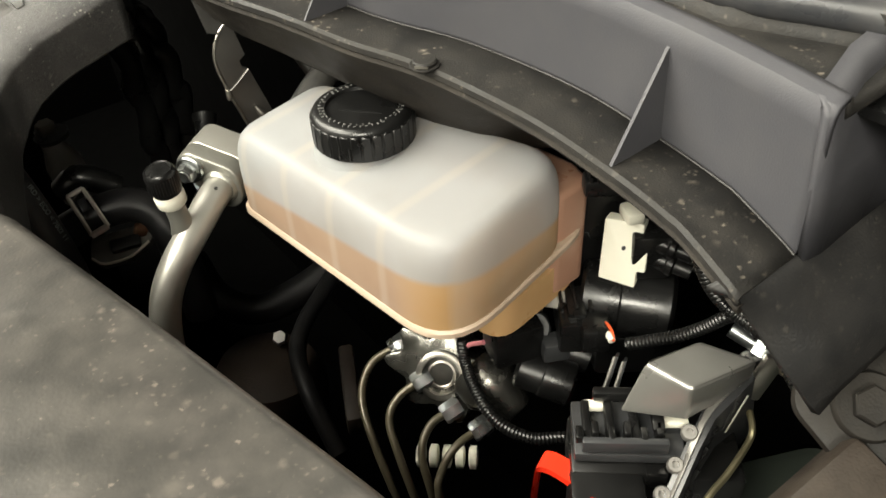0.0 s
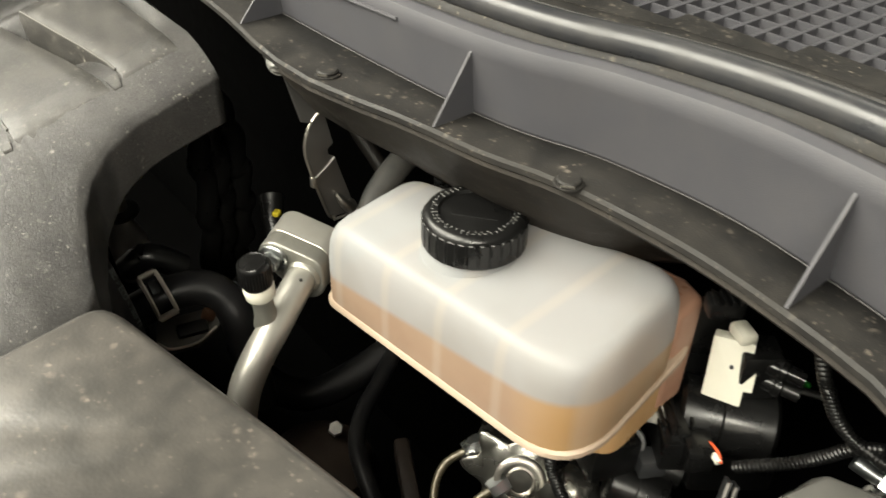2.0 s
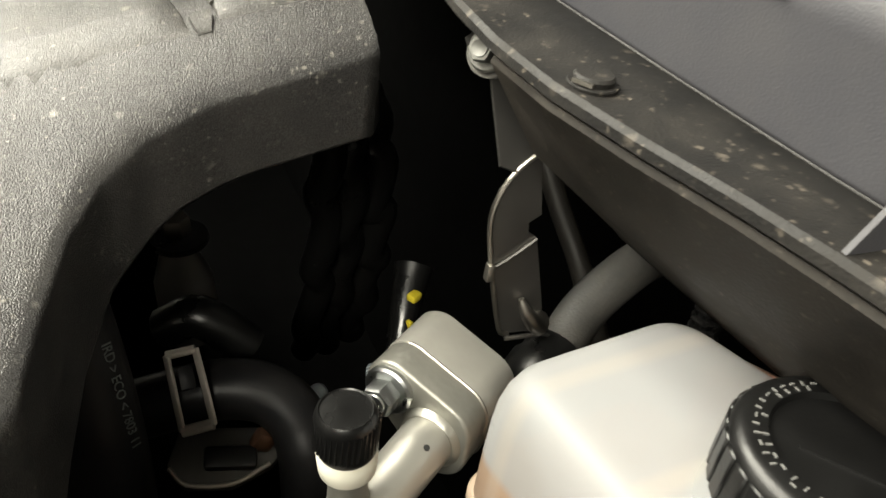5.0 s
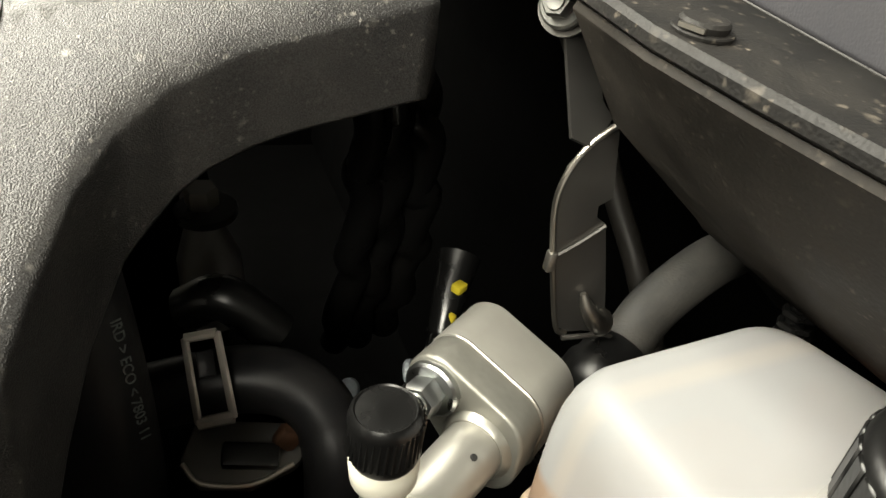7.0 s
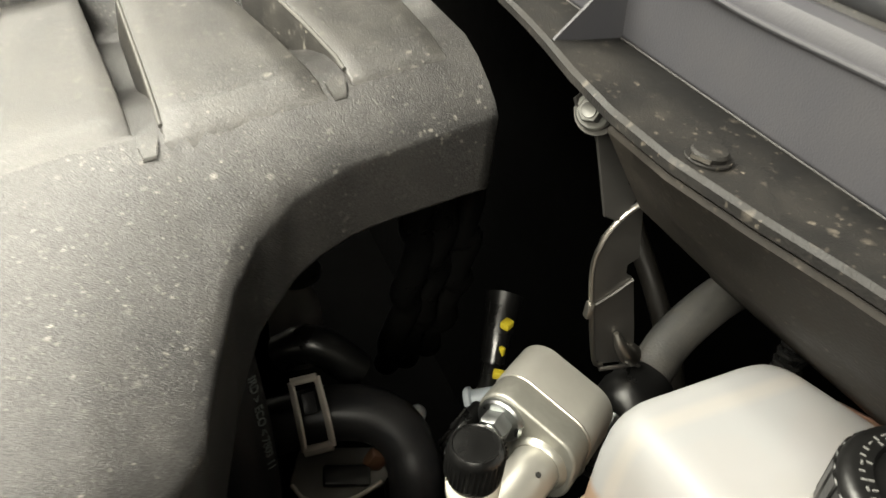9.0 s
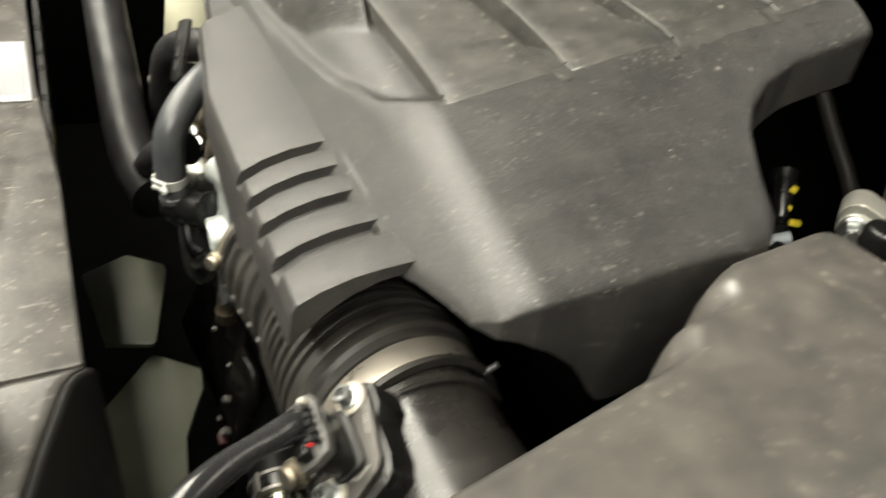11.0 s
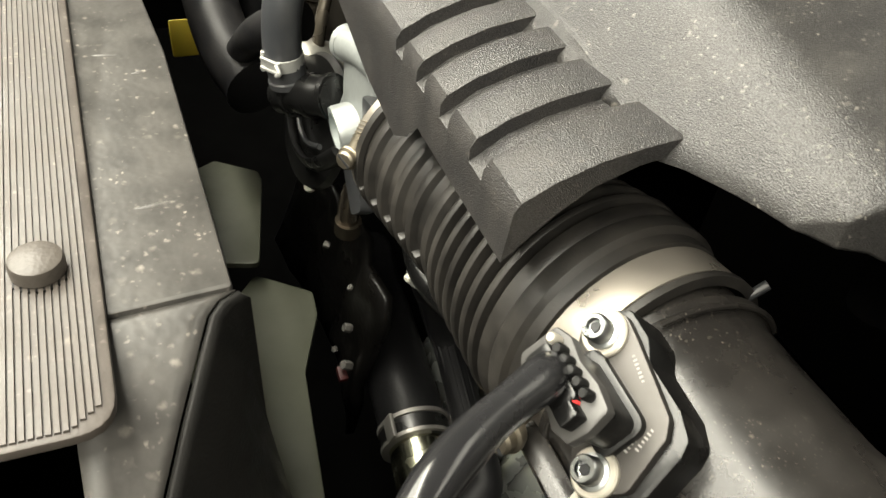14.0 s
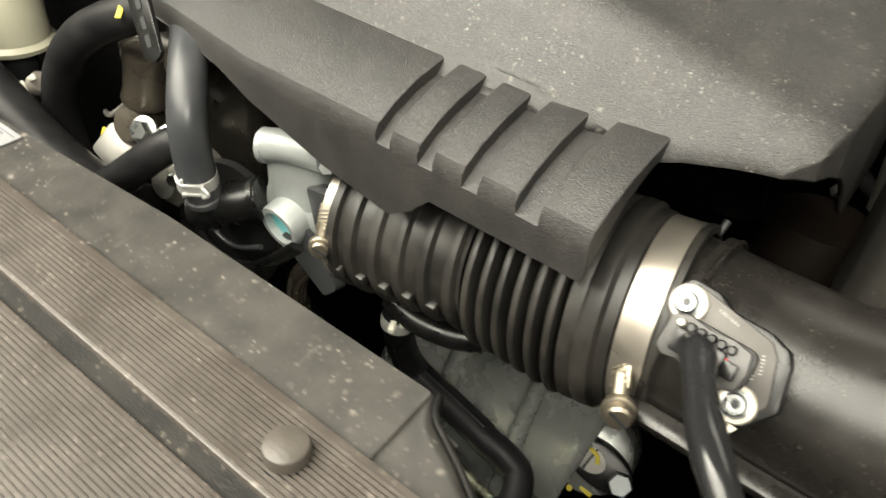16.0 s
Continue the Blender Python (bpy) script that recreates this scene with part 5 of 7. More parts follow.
part("latch_arm", box((0.252, 0.1325, 1.001), (0.006, 0.028, 0.003), md_, 0.001), M_BLACK, big)
part("white_clip", box((0.2335, 0.1555, 0.996), (0.010, 0.005, 0.004), md_, 0.001), M_WHITE, big)
part("white_clip", box((0.2555, 0.1225, 0.997), (0.012, 0.005, 0.004), md_, 0.001), M_WHITE, big)
part("wire_cover", box((0.210, 0.122, 0.970), (0.036, 0.028, 0.030), md_, 0.004), M_BLACK, big)
M_RED = mat("red_plastic", (0.80, 0.035, 0.012), (0.72, 0.03, 0.01), 0.35)
strap = [Vector(p) for p in ((0.1930, 0.1530, 0.9500), (0.2010, 0.1580, 0.9700), (0.2046, 0.1597, 0.9745), (0.2070, 0.1540, 0.9775), (0.2085, 0.1400, 0.9800), (0.2090, 0.1180, 0.9826), (0.208, 0.095, 0.982))]
side_v = Vector((-0.0062, -0.0030, 0.0015))
part("lever", skin(bmesh.new(), [[p - side_v * 0.5 + Vector((0, 0, 0.0015)), p + side_v * 1.3 + Vector((0, 0, 0.0015)), p + side_v * 1.3 - Vector((0, 0, 0.0025)), p - side_v * 0.5 - Vector((0, 0, 0.0025))] for p in spline(strap, 4)]), M_RED, big, "flat red locking lever", angle=35)
rod = solid("bonnet_rod", tube([(0.297, 0.108, 0.985), (0.290, 0.101, 0.984), (0.283, 0.098, 0.981), (0.262, 0.094, 0.98), (0.244, 0.092, 0.978), (0.22, 0.085, 0.97)], 0.0018, 8), mat("gold_wire", (0.45, 0.40, 0.25), None, 0.35, 0.9), "thin passivated wire rod beside the control unit", "rod")
M_OLIVE = mat("olive_body_paint", (0.018, 0.022, 0.018), (0.014, 0.017, 0.014), 0.35)
fender = thing("inner_wing", (0.29, 0.06, 0.9), "olive painted inner wing panel near the hinge", "car body")
part("panel", prism(round_poly([(0.24, 0.09), (0.292, 0.108), (0.34, 0.085), (0.34, -0.06), (0.22, -0.06)], 0.02), 0.93, 0.948, bevel=0.006), M_OLIVE, fender)
hinge = thing("hinge_assembly", (0.26, 0.05, 1.03), "dusty brown-grey steel bonnet hinge with large bolt", "hinge")
M_HINGE = mat("dusty_hinge_steel", (0.010, 0.0088, 0.0075), (0.007, 0.006, 0.0052), 0.6, 0.0, grain=0.25, dust=0.035, spec=0.25)
nh = Vector((-0.45, -0.35, 0.82)).normalized()
mh = frame_of(nh, (0.55, -0.1, 0.3))
part("arm", prism(round_poly([(-0.026, -0.030), (0.045, -0.045), (0.055, 0.030), (0.0, 0.034), (-0.022, 0.018)], 0.012), -0.006, 0.0, Matrix.Translation((0.268, 0.052, 1.066)) @ mh, 0.001), M_HINGE, hinge)
part("leg", box((0.238, 0.040, 1.04), (0.045, 0.035, 0.03), mh, 0.004), mat("brown_dusty_steel", (0.015, 0.0105, 0.0075), (0.009, 0.0065, 0.005), 0.65, 0.0, grain=0.3, dust=0.07, spec=0.25), hinge)
part("ring", turn((0.2665, 0.0525, 1.066), nh, [(0.0135, 0), (0.0135, 0.003), (0.0125, 0.0042), (0.009, 0.0042)], 36), M_HINGE, hinge)
part("bolt_head", hexhead(Vector((0.2665, 0.0525, 1.066)) + nh * 0.003, nh, 0.0078, 0.006), M_HINGE, hinge)
part("tab", box((0.305, 0.075, 1.075), (0.03, 0.02, 0.02), mh, 0.004), bpy.data.materials["brown_dusty_steel"], hinge)

# near corner of the cowl
ENDS = [((0.2475, 0.0850, 1.1280), (0.2430, 0.0890, 1.1840)), ((0.2560, 0.0835, 1.1285), (0.2510, 0.0885, 1.1848)), ((0.2805, 0.0839, 1.1300), (0.2760, 0.0955, 1.1850)),
        ((0.2956, 0.0817, 1.1350), (0.3050, 0.0990, 1.1850)), ((0.360, 0.085, 1.138), (0.360, 0.100, 1.185)), ((0.42, 0.085, 1.14), (0.42, 0.10, 1.185))]
rings = [[Vector(lo), Vector(lo).lerp(Vector(hi), 0.5), Vector(hi), Vector(hi) + Vector((0.0012, 0.0016, 0.0030)), Vector(hi) + Vector((0.0035, 0.0050, 0.0044)), Vector(hi) + Vector((0.006, 0.011, 0.0044))] for lo, hi in ENDS]
ob = part("corner_wall", skin(bmesh.new(), rings, closed=False), M_COWL, cowl, "corner face at the near end", angle=50)
md = ob.modifiers.new("thickness", "SOLIDIFY")
md.thickness = 0.0025
fall = [spline(c, 4) for c in ([(0.2140, 0.0985, 1.1290), (0.2170, 0.0905, 1.1270), (0.2244, 0.0816, 1.1120), (0.2282, 0.0686, 1.0980), (0.2352, 0.0578, 1.0820)],
                               [(0.2340, 0.0935, 1.1300), (0.2459, 0.0835, 1.1275), (0.2463, 0.0733, 1.1120), (0.2461, 0.0627, 1.0980), (0.2514, 0.0590, 1.0820)],
                               [(0.2560, 0.0900, 1.1300), (0.2805, 0.0845, 1.1295), (0.2758, 0.0736, 1.1180), (0.2765, 0.0629, 1.1000), (0.2777, 0.0581, 1.0850)],
                               [(0.2750, 0.0880, 1.1340), (0.2956, 0.0820, 1.1345), (0.2969, 0.0696, 1.1220), (0.2958, 0.0549, 1.1050), (0.3021, 0.0446, 1.0850)])]
M_APRON = mat("plain_dark_apron", (0.012, 0.012, 0.0125), (0.015, 0.0148, 0.015), 0.55, grain=0.25, gscale=900, dust=0.03, spots=0.08, spot_scale=200, spec=0.3)
ob = part("end_apron", skin(bmesh.new(), fall, closed=False), M_APRON, cowl, "dark sloping apron at the near end", angle=60)
md = ob.modifiers.new("thickness", "SOLIDIFY")
md.thickness = 0.003
part("end_deck", box((0.385, 0.125, 1.1865), (0.15, 0.09, 0.004)), M_SHELF, cowl)
# slot moulded in the wall
part("wall_slot", tube([(0.2075, 0.488, 1.186), (0.2135, 0.44, 1.1815), (0.2188, 0.385, 1.1815)], 0.0011, 8), M_COWL, cowl)

# ---- radiator shroud with ribbed strips ----
shr = thing("radiator_shroud", (-0.33, 0.85, 0.9), "dusty dark plastic radiator top shroud", "radiator shroud")
plate = round_poly([(-0.261, 0.458), (-0.262, 0.60), (-0.270, 0.72), (-0.278, 1.30), (-0.60, 1.30), (-0.60, 0.430), (-0.306, 0.430), (-0.304, 0.455)], [0.002, 0.05, 0.1, 0.01, 0.01, 0.01, 0.01, 0.004], 4)
part("top_plate", prism(plate, 0.985, 1.003, bevel=0.0015), M_SHROUD, shr)
M_FLAP = mat("matte_black_flap", (0.005, 0.005, 0.005), (0.007, 0.007, 0.0065), 0.6, grain=0.2, dust=0.02, spec=0.2)
# the top droops past its end and rolls over into a black side
EDGE = [(-0.2605, 0.4578, 1.0015), (-0.266, 0.4555, 1.0010), (-0.270, 0.451, 1.0000), (-0.276, 0.437, 0.9965), (-0.283, 0.422, 0.9900), (-0.290, 0.407, 0.9820), (-0.298, 0.390, 0.9700), (-0.302, 0.37, 0.955)]
LEFT = [(-0.306, 0.4570, 1.0010), (-0.307, 0.4520, 1.0008), (-0.3075, 0.446, 1.0003), (-0.308, 0.434, 0.9980), (-0.308, 0.419, 0.9920), (-0.308, 0.405, 0.9840), (-0.308, 0.389, 0.9720), (-0.308, 0.37, 0.956)]
bm = bmesh.new()
skin(bm, [[Vector(p).lerp(Vector(q), t) for p, q in zip(LEFT, EDGE)] for t in (0.0, 0.3, 0.6, 0.85, 1.0)], closed=False)
ob = part("end_flap", bm, M_SHROUD, shr, "drooping end flap", angle=60)
md = ob.modifiers.new("thickness", "SOLIDIFY")
md.thickness = 0.002
SIDE = [(-0.2550, 0.4660), (-0.2545, 0.462), (-0.254, 0.457), (-0.253, 0.444), (-0.252, 0.430), (-0.251, 0.415), (-0.250, 0.39), (-0.250, 0.36)]
bm = bmesh.new()
skin(bm, [[Vector(p) + Vector((0.0006, 0, -0.0006)) for p in EDGE],
          [Vector(p) + Vector((0.003, 0.001, -0.004)) for p in EDGE],
          [Vector((x, y, 0.935 - 0.004 * k)) for k, (x, y) in enumerate(SIDE)],
          [Vector((x + 0.002, y, 0.80)) for x, y in SIDE]], closed=False)
ob = part("inner_flap", bm, M_FLAP, shr, "black ducting flap under the end", angle=50)
md = ob.modifiers.new("thickness", "SOLIDIFY")
md.thickness = 0.002
for k in range(6):
    c = Vector((-0.2640 - 0.0030 * k, 0.4490 - 0.0105 * k, 0.974 - 0.011 * k))
    part("flap_rib", tube([c, c + Vector((0.0035, 0.010, 0.004))], 0.0005, 6, 1), M_DGREY, shr)
    part("flap_rib", tube([c, c + Vector((0.0010, -0.002, -0.010))], 0.0005, 6, 1), M_DGREY, shr)
for xa, xb, y, slant in ((-0.289, -0.266, 0.500, 0.002), (-0.293, -0.277, 0.600, -0.001), (-0.279, -0.267, 0.583, 0.003), (-0.286, -0.274, 0.656, 0.004)):
    part("dent", tube([(xa, y, 1.0010), ((xa + xb) / 2, y + slant * 0.4, 1.0017), (xb, y + slant, 1.0010)], 0.0017, 10, 4), M_SHROUD, shr)
part("side_wall", box((-0.266, 0.875, 0.94), (0.004, 0.83, 0.10)), M_BLACK, shr)


def ribbed_strip(name, x0, x1, y0, y1, z, pitch, label, corner):
    ob = thing(name, ((x0 + x1) / 2, (y0 + y1) / 2, z), label, "trim strip", "ribbed strips on the shroud")
    part("base", prism(round_poly([(x0, y0), (x1, y0), (x1, y1), (x0, y1)], corner), z, z + 0.0028, bevel=0.0008), M_STRIP, ob)
    n = int((x1 - x0 - 0.003) / pitch)
    for k in range(n):
        x = x0 + 0.0025 + pitch * k
        inset = 0.002 + 0.8 * max(0.0, corner[1] - (x1 - x)) if corner[1] > (x1 - x) else 0.002
        bm = prism([(x - pitch * 0.42, z + 0.0020), (x + pitch * 0.42, z + 0.0020), (x + pitch * 0.33, z + 0.0036), (x - pitch * 0.33, z + 0.0036)], -(y1 - 0.002), -(y0 + inset), Matrix(((1, 0, 0, 0), (0, 0, -1, 0), (0, 1, 0, 0), (0, 0, 0, 1))))
        part("rib", bm, M_STRIP, ob, angle=20)
    return ob


ribbed_strip("ribbed_strip", -0.3265, -0.2965, 0.414, 1.28, 1.0035, 0.00195, "ribbed dusty brown-black plastic strip on the shroud", [0.002, 0.011, 0.002, 0.002])
ribbed_strip("ribbed_strip", -0.420, -0.3345, 0.424, 1.28, 1.0035, 0.00195, "wide ribbed dusty plastic strip on the shroud", [0.002, 0.002, 0.002, 0.002])
part("groove", box((-0.3305, 0.85, 1.0020), (0.0085, 0.86, 0.003)), M_SHELF, shr)
pb = turn((0, 0, 0), (0, 0, 1), [(0.0066, 0), (0.0076, 0.0010), (0.0077, 0.0042), (0.0072, 0.0056), (0.0050, 0.0066), (0.0, 0.0069)], 36)
bmesh.ops.translate(pb, verts=pb.verts, vec=(-0.3125, 0.474, 1.0065))
pin = thing("push_pin", (-0.3125, 0.474, 1.0065), "round grey plastic push pin in the ribbed strip", "push pin", "push pins on the strips")
part("head", pb, mat("dark_pin_plastic", (0.050, 0.043, 0.037), (0.060, 0.052, 0.045), 0.45, grain=0.2, dust=0.12), pin)
part("collar", turn((-0.3125, 0.474, 1.0050), (0, 0, 1), [(0.0086, 0), (0.0086, 0.0020)], 32), M_BLACK, pin)
copy_thing(pin, pose(-0.3125, 1.05, 1.0065))
lab = thing("paper_label", (-0.286, 0.738, 1.0034), "white printed specification label on the shroud", "label")
part("sheet", prism(round_poly([(-0.2985, 0.696), (-0.2725, 0.696), (-0.2745, 0.784), (-0.2985, 0.784)], 0.001, 2), 1.0034, 1.0038), mat("white_label", (0.29, 0.29, 0.30), None, 0.4), lab)
M_INK = mat("grey_print", (0.14, 0.14, 0.155), None, 0.6)
rng = random.Random(7)
for k in range(9):
    x = -0.2965 + 0.0024 * k
    w = 0.05 + 0.02 * rng.random()
    part("print_bar", box((x, 0.705 + w / 2, 1.0040), (0.0011, w, 0.0003)), M_INK, lab)
part("rule_line", box((-0.2755, 0.738, 1.0040), (0.0006, 0.080, 0.0003)), M_INK, lab)
low = thing("shroud_bracket", (-0.36, 0.38, 0.9), "black moulded bracket under the end of the strip", "bracket")
part("tray", box((-0.36, 0.365, 0.955), (0.10, 0.07, 0.02), None, 0.003), M_BLACK, low)
part("rib_wall", box((-0.345, 0.392, 0.972), (0.07, 0.004, 0.03), Matrix.Rotation(radians(8), 4, "Z"), 0.001), M_BLACK, low)
part("rib_wall", box((-0.34, 0.365, 0.972), (0.07, 0.004, 0.02), Matrix.Rotation(radians(-6), 4, "Z"), 0.001), M_BLACK, low)
part("grey_edge", box((-0.372, 0.402, 0.985), (0.03, 0.003, 0.012), Matrix.Rotation(radians(12), 4, "Z"), 0.001), M_SHROUD, low)
M_PALEOLIVE = mat("pale_olive_plastic", (0.075, 0.079, 0.056), (0.056, 0.06, 0.041), 0.5)
for pts, z in (([(-0.216, 0.686), (-0.182, 0.660), (-0.184, 0.640), (-0.204, 0.594), (-0.217, 0.495), (-0.27, 0.50), (-0.27, 0.62)], 0.78), ([(-0.222, 0.800), (-0.193, 0.780), (-0.192, 0.770), (-0.213, 0.680), (-0.25, 0.69), (-0.26, 0.78)], 0.795)):
    solid("fan_panel", prism(round_poly(pts, 0.005, 3), z - 0.004, z, bevel=0.001), M_PALEOLIVE, "pale olive panel deep behind the radiator", "panel", "olive panels behind the radiator")

# ---- intake hose, clamp and air meter pipe ----
hose = thing("intake_hose", (-0.13, 0.52, 0.88), "black rubber intake bellows between throttle and air meter", "intake hose")
A0, A1 = Vector((-0.116, 0.432, 0.9475)), Vector((-0.137, 0.606, 0.931))


def axis_at(y):
    t = (y - A0.y) / (A1.y - A0.y)
    return A0.lerp(A1, t)


def rings_part(name, rows, material, parent, label="", seg=56, caps=False, angle=40):
    ax = (A1 - A0).normalized()
    s = ax.orthogonal().normalized()
    u = ax.cross(s)
    rings = [[axis_at(y) + (s * math.cos(a) + u * math.sin(a)) * r for a in (2 * math.pi * k / seg for k in range(seg))] for r, y in rows]
    return part(name, skin(bmesh.new(), rings, caps), material, parent, label, angle)


rings_part("cuff", [(0.0455, 0.4212), (0.0496, 0.4216), (0.0496, 0.4245), (0.0480, 0.4250), (0.0480, 0.441), (0.0500, 0.4415), (0.0505, 0.4465), (0.0528, 0.4485), (0.0532, 0.4550), (0.0518, 0.4570), (0.0530, 0.4590), (0.0528, 0.4635), (0.0440, 0.4655)], M_HOSE, hose, "smooth stepped cuff")
rows = []
for k in range(6):
    y = 0.4665 + 0.0093 * k
    r = 0.0535 - 0.0014 * k
    rows += [(r - 0.012, y), (r - 0.0006, y + 0.0010), (r, y + 0.0018), (r, y + 0.0034), (r - 0.0006, y + 0.0042), (r - 0.012, y + 0.0052), (r - 0.0125, y + 0.0090)]
rings_part("bellows", rows, M_HOSE, hose, "row of deep rubber folds", seg=64)
rows = [(0.0400, 0.5215)]
for k in range(5):
    y = 0.5240 + 0.0150 * k
    rows += [(0.0392, y), (0.0425, y + 0.0014), (0.0428, y + 0.0026), (0.0428, y + 0.0048), (0.0425, y + 0.0060), (0.0392, y + 0.0074), (0.0388, y + 0.0140)]
rings_part("neck", rows + [(0.0395, 0.5970), (0.0425, 0.5975), (0.0425, 0.602), (0.0400, 0.603)], M_HOSE, hose, "ribbed narrow neck", seg=64)
for k in range(5):
    y = 0.5345 + 0.0150 * k
    for deg in (200,):
        out = Vector((math.cos(radians(deg)), 0, math.sin(radians(deg))))
        part("web", box(axis_at(y) + out * 0.0405, (0.0085, 0.0100, 0.0046), frame_of(out, (-out.z, 0, out.x)), 0.0012), M_HOSE, hose)
clamp = thing("hose_clamp", (-0.116, 0.435, 0.90), "wide bright steel worm-drive clamp round the intake hose", "hose clamp", "worm-drive clamps")
rings_part("band", [(0.0482, 0.4255), (0.0490, 0.4258), (0.0490, 0.4403), (0.0482, 0.4406)], mat("brushed_band_steel", (0.50, 0.46, 0.40), (0.43, 0.39, 0.34), 0.36, 0.85), clamp)
M_BAND = bpy.data.materials["brushed_band_steel"]
M_WORM = mat("bronzed_steel", (0.34, 0.30, 0.23), (0.26, 0.23, 0.18), 0.38, 0.9)


def worm(parent, head, run, size, face):
    """The slotted screw of a clamp: its head, and the run of slanted threads behind it on the band."""
    h, e = Vector(head), Vector(run)
    way = (e - h).normalized()
    mid = axis_at(e.y)
    out = (e - mid) - way * (e - mid).dot(way)
    m = frame_of(out, way)
    part("worm_housing", box(e + way * 0.003 * size, (0.019 * size, 0.0105 * size, 0.0040), m, 0.0010), M_WORM, parent)
    for k in range(6):
        c = e + way * (0.0026 * k - 0.0045) * size + out.normalized() * 0.0021
        part("worm_thread", box(c, (0.0010 * size, 0.0088 * size, 0.0012), m @ Matrix.Rotation(radians(16), 4, "Z"), 0.0003), M_WORM, parent)
    part("screw_shank", tube([h, e], 0.0042 * size, 14, straight=True), M_WORM, parent)
    f = Vector(face).normalized()
    part("screw_collar", turn(h, f, [(0.0070 * size, -0.003), (0.0078 * size, -0.001), (0.0078 * size, 0.0012), (0.0070 * size, 0.0018)], 28), M_WORM, parent)
    part("screw_head", turn(h + f * 0.0014, f, [(0.0062 * size, 0), (0.0064 * size, 0.0012), (0.0062 * size, 0.0040 * size), (0.0050 * size, 0.0052 * size), (0.0, 0.0054 * size)], 24), M_WORM, parent)
    part("screw_slot", box(h + f * (0.0014 + 0.0051 * size), (0.0108 * size, 0.0015 * size, 0.0009), frame_of(f, out)), M_DGREY, parent)


worm(clamp, (-0.1767, 0.4210, 0.9440), (-0.1652, 0.4275, 0.9520), 1.0, (-0.82, -0.37, 0.14))
part("tail_pin", tube([axis_at(0.433) + Vector((0.037, -0.003, 0.029)), axis_at(0.433) + Vector((0.044, -0.004, 0.035))], 0.0020, 10, 1), M_DGREY, clamp)
clamp2 = thing("hose_clamp", (-0.137, 0.60, 0.89), "narrow steel worm-drive clamp at the throttle body", "hose clamp", "worm-drive clamps")
rings_part("band", [(0.0405, 0.5975), (0.0415, 0.598), (0.0415, 0.608), (0.0405, 0.6085)], M_BAND, clamp2)
worm(clamp2, (-0.1800, 0.6000, 0.9350), (-0.1735, 0.6025, 0.9460), 0.8, (-0.56, -0.47, 0.11))

pipe = thing("air_meter_pipe", (-0.116, 0.36, 0.89), "smooth black plastic intake pipe running under the filter box", "intake pipe")
rings = []
for y, r, dx in ((0.430, 0.0445, 0), (0.4208, 0.0445, 0), (0.4204, 0.0478, 0), (0.4170, 0.0480, 0), (0.4145, 0.0455, 0), (0.412, 0.0450, 0), (0.39, 0.0452, 0), (0.36, 0.0460, 0.0), (0.34, 0.048, 0.002), (0.325, 0.052, 0.006), (0.30, 0.058, 0.01), (0.25, 0.062, 0.01)):
    c = Vector((-0.1165 + dx, y, 0.9480))
    rings.append([c + Vector((math.cos(a), 0, math.sin(a))) * r for a in (2 * math.pi * k / 64 for k in range(64))])
part("tube", skin(bmesh.new(), rings), M_PIPE, pipe)
part("side_rail", box((-0.166, 0.37, 0.937), (0.010, 0.11, 0.008), Matrix.Rotation(radians(-20), 4, "Y"), 0.0015), M_PIPE, pipe)
part("lip", tube([(-0.116 + 0.0475 * math.cos(a), 0.4155, 0.948 + 0.0475 * math.sin(a)) for a in [radians(30 + 10 * k) for k in range(9)]], 0.0012, 8, 2), M_PIPE, pipe)

maf = thing("air_flow_sensor", (-0.16, 0.39, 0.97), "grey air flow sensor plate with black plug on the intake pipe", "air flow sensor")
nm = Vector((-0.7427, 0.0018, 0.6696)).normalized()
mm = Matrix.Translation((-0.16265, 0.3962, 0.98700)) @ frame_of(nm, (-0.4101, -0.7917, -0.4528))
PL = [(-0.0300, -0.0010), (-0.0265, 0.0065), (-0.0205, 0.0098), (-0.0050, 0.0172), (0.0050, 0.0218), (0.0110, 0.0210), (0.0262, 0.0098), (0.0275, 0.0010), (0.0230, -0.0085), (0.0120, -0.0090), (-0.0120, -0.0110), (-0.0250, -0.0085)][::-1]
PL_R = [0.003, 0.002, 0.002, 0.004, 0.004, 0.004, 0.004, 0.005, 0.004, 0.004, 0.004, 0.004]
M_MAF = mat("sensor_plate_steel", (0.075, 0.070, 0.066), (0.052, 0.049, 0.046), 0.38, 0.6, dust=0.03)
M_WASHER = mat("cream_zinc_washer", (0.55, 0.52, 0.45), (0.47, 0.44, 0.38), 0.36, 0.6)
BOSS = [(-0.0305, -0.004), (-0.0300, 0.0060), (-0.0205, 0.0125), (-0.0125, 0.0135), (0.0020, 0.0235), (0.0105, 0.0262), (0.0155, 0.0240), (0.0300, 0.0115), (0.0300, -0.002), (0.022, -0.010), (-0.022, -0.010)][::-1]
part("mount", prism(round_poly(BOSS, 0.004), -0.022, -0.0005, mm, 0.0015), M_BLACK, maf, "black moulded boss")
part("plate", prism(round_poly(PL, PL_R), 0.0, 0.0032, mm, 0.0006), M_MAF, maf, "satin grey sensor plate")
